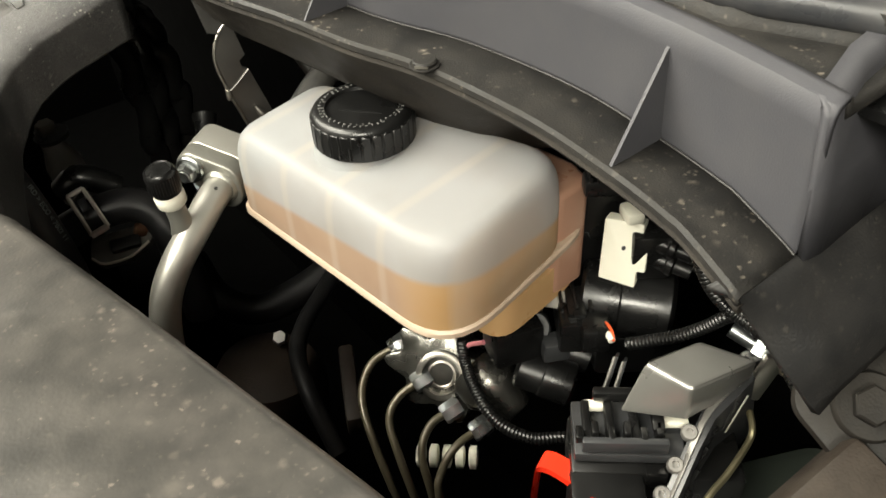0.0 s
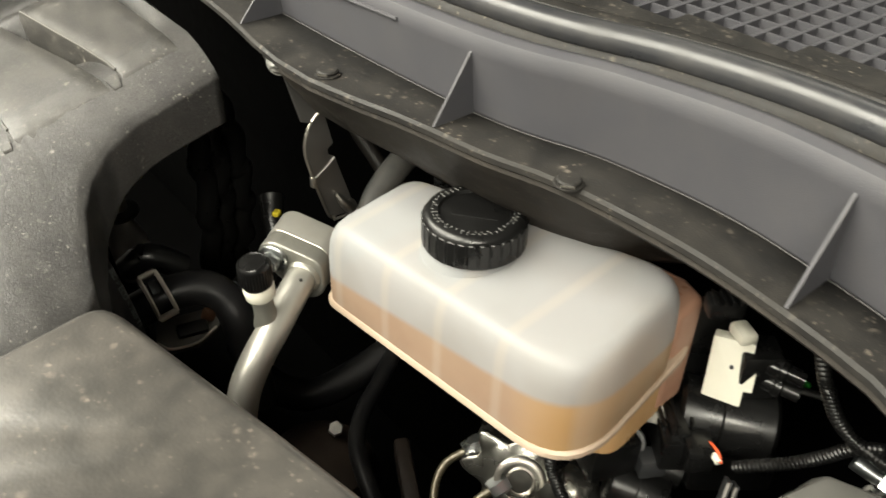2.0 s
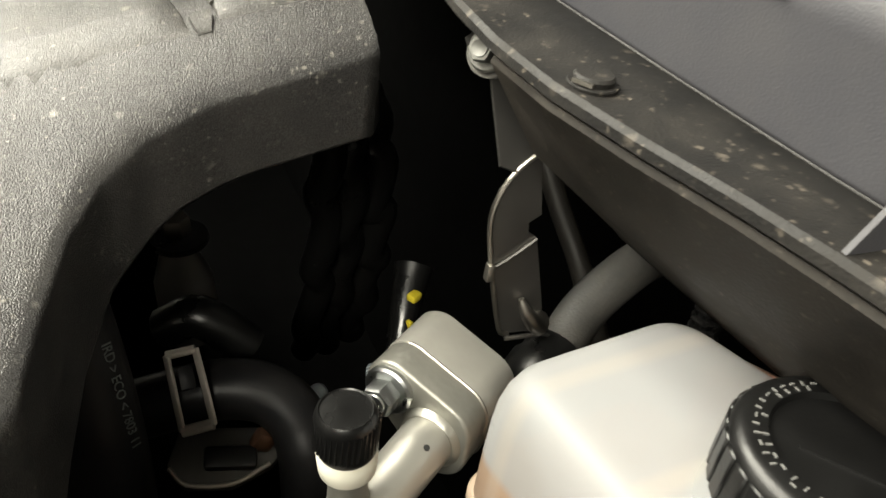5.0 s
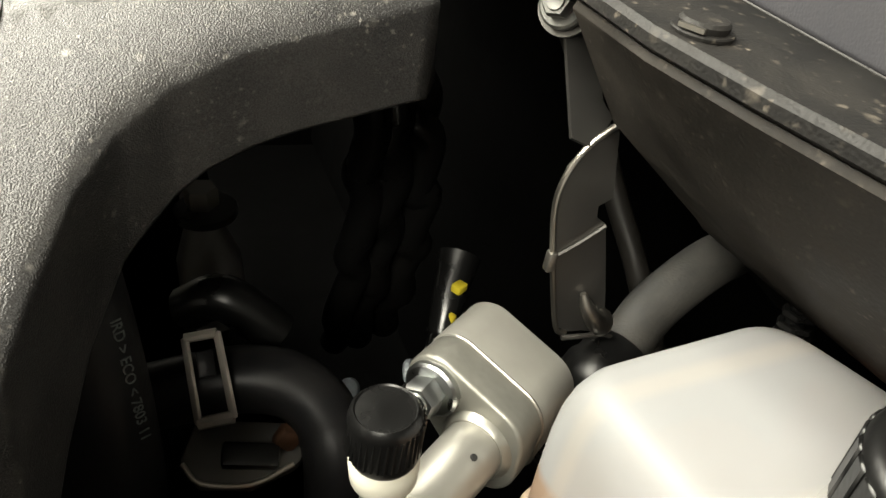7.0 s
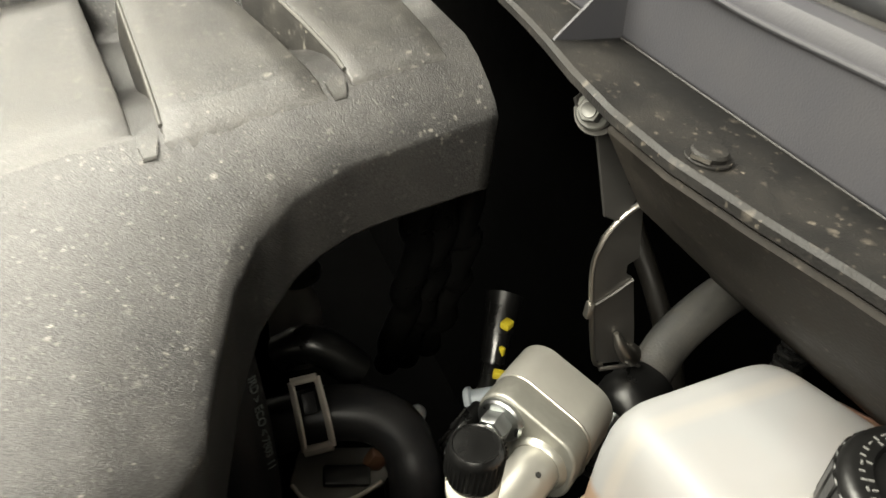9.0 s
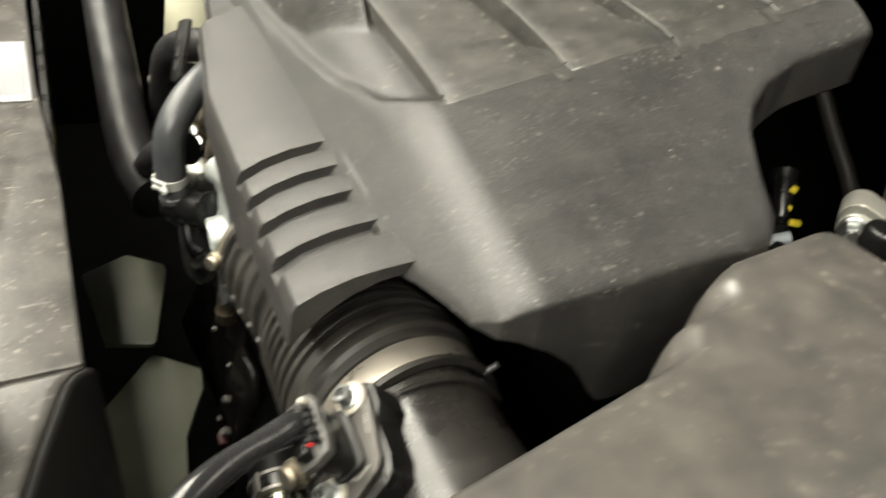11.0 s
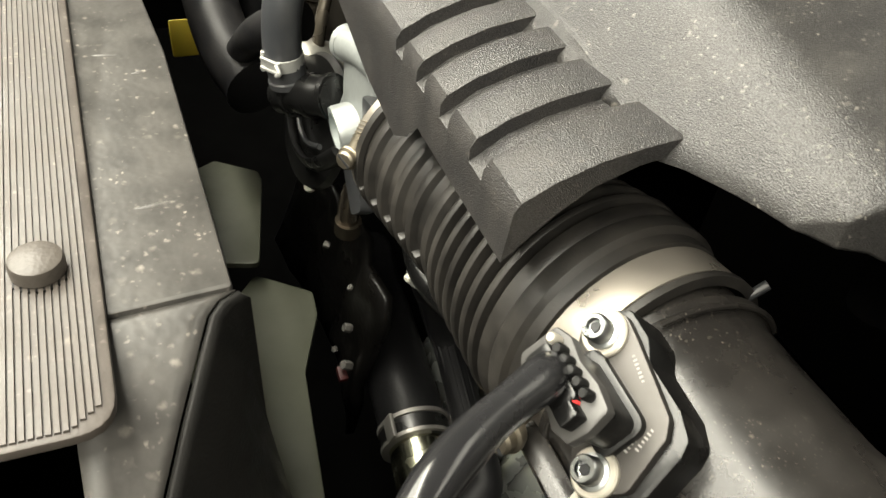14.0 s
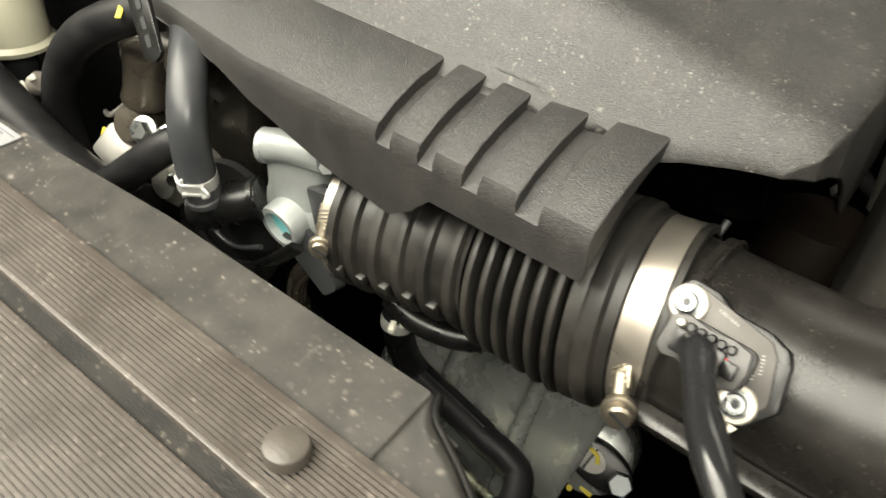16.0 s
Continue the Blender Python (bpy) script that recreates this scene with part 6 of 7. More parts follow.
for k, p in enumerate(((-0.0211, 0.0), (0.0211, 0.0))):
    o = mm @ Vector((*p, 0.0032))
    part("washer", turn(o, nm, [(0.0078, 0), (0.0078, 0.0012), (0.0072, 0.0018)], 28), M_WASHER, maf)
    part("bolt_head", turn(o + nm * 0.0017, nm, [(0.0056, 0), (0.0056, 0.0010), (0.0044, 0.0014), (0.0044, 0.0056), (0.0038, 0.0064), (0.0026, 0.0064), (0.0024, 0.0046), (0.0, 0.0044)], 28), M_ZINC, maf)
    part("bolt_star", turn(o + nm * 0.0060, nm, [(0.0019, 0), (0.0017, 0.0012)], 6), M_DGREY, maf)
part("washer_tail", prism([(0.0265, -0.0055), (0.0295, -0.0035), (0.0300, -0.0085)], 0.0033, 0.0046, mm), M_WASHER, maf)
# rows of print on the plate: unreadable bars
M_PLATEPRINT = mat("worn_pale_print", (0.36, 0.35, 0.33), None, 0.5)
for a0, b0, w, deg in ((-0.0085, 0.0120, 0.011, 24), (0.0120, 0.0140, 0.009, -38), (0.0125, 0.0105, 0.009, -38)):
    turn_p = Matrix.Rotation(radians(deg), 4, "Z")
    for q in range(int(w / 0.0014)):
        at_p = Vector((a0, b0, 0.0033)) + turn_p @ Vector((0.0014 * (q - w / 0.0028), 0, 0))
        part("print_bar", box(mm @ at_p, (0.0006, 0.0013 if q % 3 else 0.0009, 0.0002), mm.to_3x3().to_4x4() @ turn_p), M_PLATEPRINT, maf)
m_pl = mm @ Matrix.Translation((0.001, 0.001, 0)) @ Matrix.Rotation(radians(36), 4, "Z")
part("rim", prism(round_poly([(-0.0165, -0.0090), (0.0150, -0.0090), (0.0150, 0.0085), (-0.0165, 0.0085)], 0.005), 0.003, 0.0062, m_pl, 0.0012), M_BLACK, maf, "raised black rim")
part("socket", prism(round_poly([(-0.0125, -0.0068), (0.0135, -0.0068), (0.0135, 0.0062), (-0.0125, 0.0062)], 0.004), 0.006, 0.023, m_pl, 0.0015), M_BLACK, maf, "black plug socket")
for q in (-0.0075, 0.0085):
    part("socket_rib", box(m_pl @ Vector((q, -0.0072, 0.013)), (0.0022, 0.0018, 0.015), m_pl.to_3x3().to_4x4(), 0.0005), M_BLACK, maf)
SKIRT = [(-0.0175, -0.0070), (-0.0140, -0.0092), (-0.0080, -0.0080), (-0.0040, -0.0098), (0.0030, -0.0085), (0.0080, -0.0100), (0.0145, -0.0080), (0.0155, -0.0010), (0.0140, 0.0072), (0.0060, 0.0085), (-0.0030, 0.0075), (-0.0110, 0.0088), (-0.0172, 0.0065)]
part("plug_skirt", prism(round_poly(SKIRT, 0.0018, 3), 0.0220, 0.0262, m_pl, 0.0008), mat("grey_seal", (0.060, 0.058, 0.056), (0.038, 0.037, 0.036), 0.40, 0.1), maf, "grey plug skirt")
for k in range(6):
    part("wire_seal", turn(m_pl @ Vector((-0.0125 + 0.0040 * k, 0.0048, 0.0255)), nm, [(0.0018, 0), (0.0018, 0.0045), (0.0013, 0.0052)], 14), M_WASHER if k == 0 else M_BLACK, maf)
part("plug_body", prism(round_poly([(-0.0130, -0.0060), (0.0070, -0.0060), (0.0070, 0.0030), (-0.0130, 0.0030)], 0.002), 0.0260, 0.0300, m_pl, 0.001), M_BLACK, maf)
part("latch", prism(round_poly([(0.0070, -0.0052), (0.0125, -0.0052), (0.0125, 0.0010), (0.0070, 0.0010)], 0.001), 0.0240, 0.0320, m_pl, 0.0006), M_BLACK, maf)
part("red_pin", turn(mm @ Vector((0.0059, 0.0048, 0.0255)), nm, [(0.0016, 0), (0.0016, 0.0030), (0.0011, 0.0038)], 16), mat("pink_red_plastic", (0.85, 0.06, 0.06), None, 0.4), maf)
cable = solid("sensor_cable", tube([m_pl @ Vector((-0.0050, -0.0010, 0.0285)), (-0.1905, 0.3955, 1.0085), (-0.202, 0.390, 1.010), (-0.215, 0.383, 1.0115), (-0.230, 0.373, 1.012), (-0.241, 0.363, 1.010), (-0.248, 0.354, 1.003), (-0.2515, 0.347, 0.990), (-0.253, 0.338, 0.95), (-0.25, 0.335, 0.88)], lambda s: 0.0062 + 0.0004 * math.sin(19 * s), 16), mat("shiny_cable_sleeve", (0.014, 0.014, 0.015), None, 0.2), "shiny black taped cable hanging from the sensor plug", "cable")

# ---- throttle body ----
tb = thing("throttle_body", (-0.15, 0.64, 0.88), "pale cast aluminium throttle body at the hose's end", "throttle body")
M_BRONZE_DARK = mat("dark_bronze_clip", (0.10, 0.085, 0.06), (0.06, 0.05, 0.04), 0.35, 0.8)
M_CAST = mat("pale_cast_aluminium", (0.32, 0.335, 0.33), (0.26, 0.275, 0.27), 0.45, 0.4, grain=0.25, gscale=350)
rings_part("barrel", [(0.0345, 0.600), (0.0350, 0.606), (0.030, 0.609), (0.027, 0.612), (0.027, 0.656), (0.024, 0.660)], M_CAST, tb, caps=True)
part("casting", box((-0.156, 0.637, 0.951), (0.022, 0.040, 0.046), Matrix.Rotation(radians(8), 4, "Z"), 0.007, seg=3), M_CAST, tb, "pale rounded casting between lug and bore")
part("upper_lug", tube([(-0.166, 0.652, 0.969), (-0.163, 0.635, 0.974), (-0.160, 0.612, 0.977)], 0.0095, 18), M_CAST, tb)
part("lug_face", turn((-0.1665, 0.653, 0.9685), (-0.3, 0.94, -0.15), [(0.0098, -0.001), (0.0100, 0.002), (0.0085, 0.003)], 24), M_CAST, tb)
part("lug_bolt", hexhead((-0.1645, 0.608, 0.9755), (-0.6, -0.5, 0.4), 0.0045, 0.006), M_ZINC, tb)
part("motor_boss", turn((-0.151, 0.6375, 0.928), (-0.97, 0.0, -0.14), [(0.0145, 0), (0.0145, 0.024), (0.0138, 0.026), (0.0108, 0.026), (0.0104, 0.018)], 32, caps=False), M_CAST, tb)
part("motor_seal", turn((-0.153, 0.6375, 0.9277), (-0.97, 0.0, -0.14), [(0.0106, 0.0), (0.0106, 0.019), (0.0, 0.0195)], 28), mat("pale_cyan_seal", (0.12, 0.46, 0.48), (0.10, 0.40, 0.42), 0.3), tb, "pale cyan plug in the bore")
part("lower_web", prism(round_poly([(-0.024, -0.010), (0.020, -0.016), (0.026, -0.004), (-0.015, 0.012)], 0.004), -0.004, 0.004, Matrix.Translation((-0.168, 0.617, 0.914)) @ frame_of((-0.9, 0, 0.2), (0, -0.9, -0.3))), M_DGREY, tb)
# Dark plate put in for the shadow next to the clamp.
part("shadow_plate", box((-0.163, 0.612, 0.944), (0.010, 0.016, 0.028), Matrix.Rotation(radians(-12), 4, "X"), 0.002), M_DGREY, tb)
elbow = solid("vent_elbow", tube([(-0.152, 0.606, 0.905), (-0.160, 0.620, 0.898), (-0.165, 0.632, 0.888), (-0.166, 0.638, 0.872), (-0.166, 0.640, 0.855)], 0.0065, 14), mat("warm_steel", (0.24, 0.20, 0.16), None, 0.22, 0.9), "polished metal vent elbow under the throttle", "pipe elbow")
cl3 = solid("spring_clip", turn((-0.166, 0.639, 0.858), (0, 0.1, -1), [(0.0082, 0), (0.0082, 0.010)], 20), M_BRONZE_DARK, "small spring clip on the vent elbow", "hose clip")

# ---- hoses at the front of the engine ----
front = [("upper_hose", [(-0.125, 0.765, 1.000), (-0.143, 0.742, 1.006), (-0.163, 0.716, 1.005), (-0.181, 0.696, 0.997), (-0.1925, 0.685, 0.980), (-0.1945, 0.682, 0.955), (-0.193, 0.681, 0.942), (-0.191, 0.680, 0.932)], 0.0108, "grey-black rubber hose curving down beside the cover"),
         ("return_hose", [(-0.140, 0.745, 1.010), (-0.160, 0.775, 1.002), (-0.172, 0.812, 0.981), (-0.174, 0.846, 0.948), (-0.174, 0.866, 0.912), (-0.174, 0.866, 0.878), (-0.172, 0.85, 0.83)], 0.0125, "thick black rubber hose below the cream reservoir"),
         ("radiator_hose", [(-0.208, 1.15, 0.968), (-0.209, 1.00, 0.953), (-0.210, 0.90, 0.929), (-0.210, 0.83, 0.905), (-0.206, 0.785, 0.891), (-0.197, 0.75, 0.886)], 0.019, "very thick black radiator hose running along the shroud"),
         ("bypass_hose", [(-0.203, 0.800, 0.882), (-0.201, 0.770, 0.903), (-0.199, 0.735, 0.932), (-0.190, 0.715, 0.950), (-0.178, 0.702, 0.957)], 0.0105, "short black bypass hose crossing the engine front")]
M_GREYRUB = mat("grey_black_rubber", (0.035, 0.037, 0.041), (0.028, 0.030, 0.033), 0.42, grain=0.1, dust=0.06)
for name, pts, r, text in front:
    ob = thing(name, pts[-1], text, "hose")
    m_h = M_GREYRUB if name == "upper_hose" else M_RUBBER
    part("rubber_tube", tube(pts, r, 20), m_h, ob)
    if name == "return_hose":
        part("paint_mark", box((-0.1700, 0.7690, 1.0090), (0.010, 0.0035, 0.0012), Matrix.Rotation(radians(35), 4, "Z") @ Matrix.Rotation(radians(-25), 4, "Y"), 0.0004), YEL, ob, "yellow paint mark")
    e, d = Vector(pts[-1]), (Vector(pts[-1]) - Vector(pts[-2])).normalized()
    part("end_bead", turn(e - d * 0.004, d, [(r * 1.0, 0), (r * 1.08, 0.0008), (r * 1.08, 0.0042), (r * 0.8, 0.0046)], 24), m_h, ob)
hc = thing("spring_clamp", (-0.192, 0.684, 0.94), "pale zinc spring clamp on the grey-black hose", "hose clamp")
M_CLIPZ = mat("pale_zinc_band", (0.46, 0.46, 0.44), (0.38, 0.38, 0.36), 0.42, 0.5)
part("band", turn((-0.1940, 0.6818, 0.9425), (-0.08, 0.03, 1), [(0.0110, 0), (0.0118, 0.0004), (0.0118, 0.0072), (0.0110, 0.0076)], 32), M_CLIPZ, hc, "flat pale band")
for dz in (0.0005, 0.0062):
    part("tongue", box((-0.2030, 0.6745, 0.9430 + dz), (0.0018, 0.0130, 0.0018), Matrix.Rotation(radians(38), 4, "Z"), 0.0005), M_CLIPZ, hc)
part("ear", tube([(-0.2010, 0.6685, 0.9435), (-0.2000, 0.6650, 0.9465), (-0.2010, 0.6685, 0.9500)], 0.0012, 8), M_CLIPZ, hc)
part("ear", box((-0.2055, 0.6800, 0.9465), (0.0020, 0.0022, 0.0120), Matrix.Rotation(radians(38), 4, "Z"), 0.0005), M_CLIPZ, hc)
tee = thing("coolant_tee", (-0.185, 0.66, 0.89), "black plastic coolant tee below the spring clamp", "hose fitting")
part("barrel", tube([(-0.192, 0.69, 0.918), (-0.184, 0.672, 0.928), (-0.172, 0.655, 0.935)], 0.0115, 18), M_BLACK, tee)
for k in range(3):
    part("ridge", turn(Vector((-0.1885, 0.682, 0.922)).lerp(Vector((-0.174, 0.658, 0.934)), k / 2), (0.5, -0.7, 0.3), [(0.0130, 0), (0.0130, 0.003)], 20), M_BLACK, tee)
part("pulley_cover", turn((-0.168, 0.69, 0.895), (-0.9, -0.1, 0.25), [(0.040, 0), (0.042, 0.004), (0.040, 0.008), (0.018, 0.012)], 40), M_BLACK, tee, "round black cover behind the hose")
pot = thing("steering_fluid_pot", (-0.117, 1.052, 0.84), "cream plastic steering fluid reservoir", "reservoir")
M_CREAM = mat("cream_plastic", (0.42, 0.405, 0.31), (0.37, 0.355, 0.27), 0.4)
part("body", turn((-0.117, 1.052, 0.866), (0.04, 0.02, 1), [(0.020, 0), (0.030, 0.003), (0.0355, 0.005), (0.0365, 0.009), (0.0325, 0.013), (0.030, 0.070), (0.026, 0.078)], 36), M_CREAM, pot)
part("spout", turn((-0.119, 1.049, 0.838), (0.05, 0.03, 1), [(0.012, 0), (0.016, 0.010), (0.017, 0.030)], 24), M_DGREY, pot)
part("clip", turn((-0.176, 0.896, 0.913), (0.3, -0.6, 0.5), [(0.0075, 0), (0.0080, 0.008)], 16), M_SPRING, pot)
part("clip_ear", box((-0.180, 0.905, 0.908), (0.004, 0.012, 0.008), Matrix.Rotation(radians(30), 4, "X"), 0.0012), M_WHITE, pot)
part("clip_ear", box((-0.180, 0.888, 0.924), (0.003, 0.010, 0.004), Matrix.Rotation(radians(-30), 4, "X"), 0.001), M_WHITE, pot)
for k in range(6):
    part("screw_thread", turn((-0.178, 0.8790 + 0.0022 * k, 0.908 - 0.0050 * k), (0, 0.4, -0.9), [(0.0030, 0), (0.0038, 0.0015), (0.0030, 0.0030)], 12), M_ZINC, pot)
part("stub", tube([(-0.164, 0.900, 0.893), (-0.172, 0.886, 0.880), (-0.176, 0.880, 0.860)], 0.0042, 10), M_ZINC, pot)
eng = thing("timing_case", (-0.13, 0.73, 0.85), "oily bronze-grey timing case with yellow inspection marks", "engine casing")
M_BRONZE = mat("oily_casting", (0.11, 0.095, 0.075), (0.075, 0.065, 0.052), 0.3, 0.6)
part("case", box((-0.112, 0.775, 0.925), (0.05, 0.12, 0.10), Matrix.Rotation(radians(12), 4, "Z"), 0.012, seg=3), mat("oily_dark_casting", (0.035, 0.031, 0.026), (0.02, 0.018, 0.015), 0.35, 0.5), eng, "dark oily case")
part("boss", turn((-0.149, 0.797, 0.930), (0.12, -0.15, 1), [(0.0155, 0), (0.0165, 0.003), (0.0150, 0.010), (0.0150, 0.030), (0.0165, 0.034), (0.0155, 0.038), (0.008, 0.040)], 32), M_BRONZE, eng, "round bronze-grey boss")
part("boss", turn((-0.158, 0.800, 0.915), (-0.8, -0.2, 0.5), [(0.0150, -0.012), (0.0150, 0.004), (0.012, 0.008), (0.0, 0.009)], 28), M_BRONZE, eng)
part("boss", turn((-0.140, 0.750, 0.975), (-0.6, -0.1, 0.8), [(0.0170, -0.010), (0.0170, 0.004), (0.013, 0.008), (0.0, 0.0085)], 28), M_BRONZE, eng)
part("bracket", prism(round_poly([(-0.020, -0.014), (0.004, -0.018), (0.022, -0.004), (0.014, 0.012), (-0.006, 0.006), (-0.018, 0.012)], 0.004), 0, 0.004, Matrix.Translation((-0.167, 0.806, 0.896)) @ frame_of((-0.75, -0.25, 0.6), (0.1, -0.9, -0.3)), 0.0008), M_DULL, eng, "pale sheet bracket")
part("strap", tube([(-0.160, 0.834, 0.911), (-0.163, 0.8260, 0.9135), (-0.165, 0.8156, 0.9190), (-0.160, 0.806, 0.928)], 0.0018, 8, 4), M_DULL, eng)
for p, r in (((-0.168, 0.7743, 0.9254), 0.0068), ((-0.166, 0.752, 0.9300), 0.0050)):
    part("bolt_head", hexhead(p, (-0.8, -0.3, 0.5), r, 0.008), M_ZINC, eng)
    part("bolt_flange", turn(p, (-0.8, -0.3, 0.5), [(r * 1.4, -0.002), (r * 1.4, 0.0008), (r * 1.1, 0.0016)], 20), M_ZINC, eng)
for p, sx in (((-0.165, 0.7536, 0.9845), 0.007), ((-0.163, 0.7305, 0.9964), 0.008), ((-0.170, 0.8239, 0.9040), 0.006)):
    part("yellow_mark", box(p, (0.003, sx, 0.002), frame_of((-0.8, -0.1, 0.5), (0, 1, 0)), 0.0008), YEL, eng)
part("rib", tube([(-0.150, 0.748, 0.955), (-0.158, 0.738, 0.930), (-0.160, 0.735, 0.900)], 0.0040, 10, 4), M_BRONZE, eng)
hb = thing("cover_bracket", (-0.176, 0.725, 1.0007), "black slotted steel bracket beside the rubber hose", "bracket")
mb = Matrix.Translation((-0.176, 0.7323, 1.0148)) @ frame_of((-0.85, -0.2, 0.45), (0.0, -0.50, -0.87))
part("strap", prism(round_poly([(-0.024, -0.007), (0.018, -0.006), (0.021, 0.0), (0.018, 0.006), (-0.024, 0.007)], 0.003), 0, 0.003, mb, 0.0006), M_BLACK, hb)
for u in (-0.012, -0.001, 0.009):
    part("slot", prism(round_poly([(u - 0.0035, -0.0016), (u + 0.0035, -0.0016), (u + 0.0035, 0.0016), (u - 0.0035, 0.0016)], 0.001), 0.0031, 0.0035, mb), M_DGREY, hb)
pump = thing("water_pump", (-0.180, 0.737, 0.895), "bright cast water pump body between the hoses", "water pump")
part("body", turn((-0.170, 0.737, 0.906), (-0.9, -0.1, 0.35), [(0.020, -0.02), (0.0195, 0.0), (0.015, 0.008), (0.011, 0.010), (0.010, 0.016), (0.0, 0.017)], 32), M_ALU, pump)
part("ear", turn((-0.178, 0.722, 0.918), (-0.9, -0.1, 0.35), [(0.007, -0.01), (0.007, 0.004), (0.004, 0.006)], 20), M_ALU, pump)
part("bolt_head", hexhead((-0.183, 0.722, 0.920), (-0.9, -0.1, 0.35), 0.0042, 0.005), M_ZINC, pump)
tag = solid("warning_tag", box((-0.198, 1.172, 0.697), (0.030, 0.004, 0.042), Matrix.Rotation(radians(-20), 4, "X"), 0.002), mat("dull_yellow_plastic", (0.50, 0.38, 0.03), (0.42, 0.32, 0.03), 0.5), "yellow plastic tag in the shadow by the radiator hose", "tag")
# ---- engine block and ancillaries below the intake hose ----
blk = thing("engine_block", (0.0, 0.75, 0.55), "engine block under the plastic cover, blackened for the deep shade", "engine")
part("block", box((0.03, 0.93, 0.74), (0.20, 0.60, 0.40), None, 0.03), M_BAY_SHADE, blk)
alt = thing("alternator_housing", (-0.14, 0.48, 0.80), "grey cast alternator housing with polished ribs", "alternator")
M_GREYCAST = mat("grey_cast_metal", (0.36, 0.37, 0.36), (0.27, 0.28, 0.27), 0.26, 0.6, grain=0.10, gscale=250)
CAST_HUB, CAST_SIZE = Vector((-0.39, 0.31, 1.215)), 1.24


def deeper(p):
    return CAST_HUB + (p - CAST_HUB) * CAST_SIZE


rows = []
for i in range(25):
    y = 0.425 + 0.135 * i / 24
    row = []
    for j in range(13):
        q = j / 12
        wave = 0.0042 * math.cos((y - 0.43) * 48 + 2.4 * q) ** 2 + 0.004 * math.sin((y - 0.43) * 40 - 3 * q)
        row.append(deeper(Vector((-0.112 - 0.056 * math.sin(q * 1.5) - wave * q, y + 0.02 * q, 0.900 - 0.125 * q ** 1.3 + wave))))
    rows.append(row)
cast = part("cast_front", skin(bmesh.new(), rows, closed=False), M_GREYCAST, alt, "wavy grey cast front with rounded ridges")
md = cast.modifiers.new("thickness", "SOLIDIFY")
md.thickness = 0.004
for y0 in (0.470, 0.520):
    pts = []
    for j in range(7):
        q = 0.12 + 0.85 * j / 6
        y = y0 - 0.022 * q
        pts.append(Vector((-0.112 - 0.056 * math.sin(q * 1.5) - 0.0030, y + 0.02 * q, 0.900 - 0.125 * q ** 1.3 + 0.0035)))
    part("cast_rib", tube([deeper(p) for p in pts], lambda t: 0.0055 + 0.0020 * t, 12, 4), M_GREYCAST, alt, "polished curved rib")
ps = thing("sensor_flange", (-0.074, 0.454, 0.74), "black oval sensor flange with yellow paint mark", "sensor")
mo = Matrix.Translation((-0.0736, 0.4540, 0.7586)) @ frame_of((-0.70, -0.25, 0.66), (0.0, -0.92, -0.2)) @ Matrix.Scale(1.29, 4)
oval = [(0.020 * math.cos(a), 0.011 * math.sin(a)) for a in (2 * math.pi * k / 32 for k in range(32))]
part("flange", prism(oval, -0.012, 0.0, mo, 0.0015), M_BLACK, ps)
part("window", prism([(x * 0.46 - 0.006, y * 0.58) for x, y in oval], 0.0, 0.0008, mo), M_DULL, ps, "dull metal window")
part("bar", box(mo @ Vector((-0.006, 0.0, 0.0012)), (0.0012, 0.014, 0.0012), mo.to_3x3().to_4x4()), M_BLACK, ps)
part("yellow_mark", tube([mo @ Vector(q) for q in ((-0.0125, 0.0030, 0.0018), (-0.0080, 0.0048, 0.0018), (-0.0035, 0.0035, 0.0018), (-0.0015, 0.0005, 0.0018))], 0.0014, 8, 4, flat=0.5), YEL, ps, "yellow paint stroke")
part("yellow_mark", box(mo @ Vector((0.0040, -0.0180, -0.0150)), (0.0075, 0.0022, 0.0020), mo.to_3x3().to_4x4(), 0.0006), YEL, ps)
part("bolt_head", hexhead(mo @ Vector((0.0135, 0, 0.0)), (-0.70, -0.25, 0.66), 0.0084, 0.008), M_ZINC, ps)
part("boss", turn(mo @ Vector((-0.005, 0.000, -0.016)), (-0.70, -0.25, 0.66), [(0.035, -0.05), (0.031, -0.008), (0.028, 0.0), (0.024, 0.002), (0.0, 0.0024)], 36), M_GREYCAST, ps, "round grey casting under the sensor")
part("yellow_dot", turn(mo @ Vector((-0.004, -0.0215, -0.0125)), (-0.70, -0.25, 0.66), [(0.0022, 0), (0.0022, 0.0012)], 10), YEL, ps)
# Darker copy of the rubber: the low bay's shade is in the colour.
M_SHADED_RUBBER = mat("shade_darkened_rubber", (0.0045, 0.0045, 0.005), (0.0065, 0.0065, 0.007), 0.48, grain=0.15, gscale=500, spec=0.16)
bh = thing("sleeved_hose", (-0.14, 0.51, 0.775), "black hose in a braided sleeve running below the intake hose", "hose")
SLEEVE = [(-0.140, 0.578, 0.872), (-0.1367, 0.5794, 0.8550), (-0.1289, 0.5861, 0.8350), (-0.1219, 0.5870, 0.8120), (-0.1170, 0.5831, 0.7970), (-0.1159, 0.5726, 0.790), (-0.1216, 0.5397, 0.790), (-0.1262, 0.5153, 0.790)]
part("sleeve", tube(SLEEVE, 0.0100, 18), M_SHADED_RUBBER, bh, "braided sleeve")
for k in range(12):
    a = 2 * math.pi * k / 12
    off = Vector((0.0092 * math.cos(a), 0.003 * math.cos(a), 0.0092 * math.sin(a)))
    part("braid_strand", tube([Vector(p) + off for p in SLEEVE[2:]], 0.0013, 6, 3), M_SHADED_RUBBER, bh)
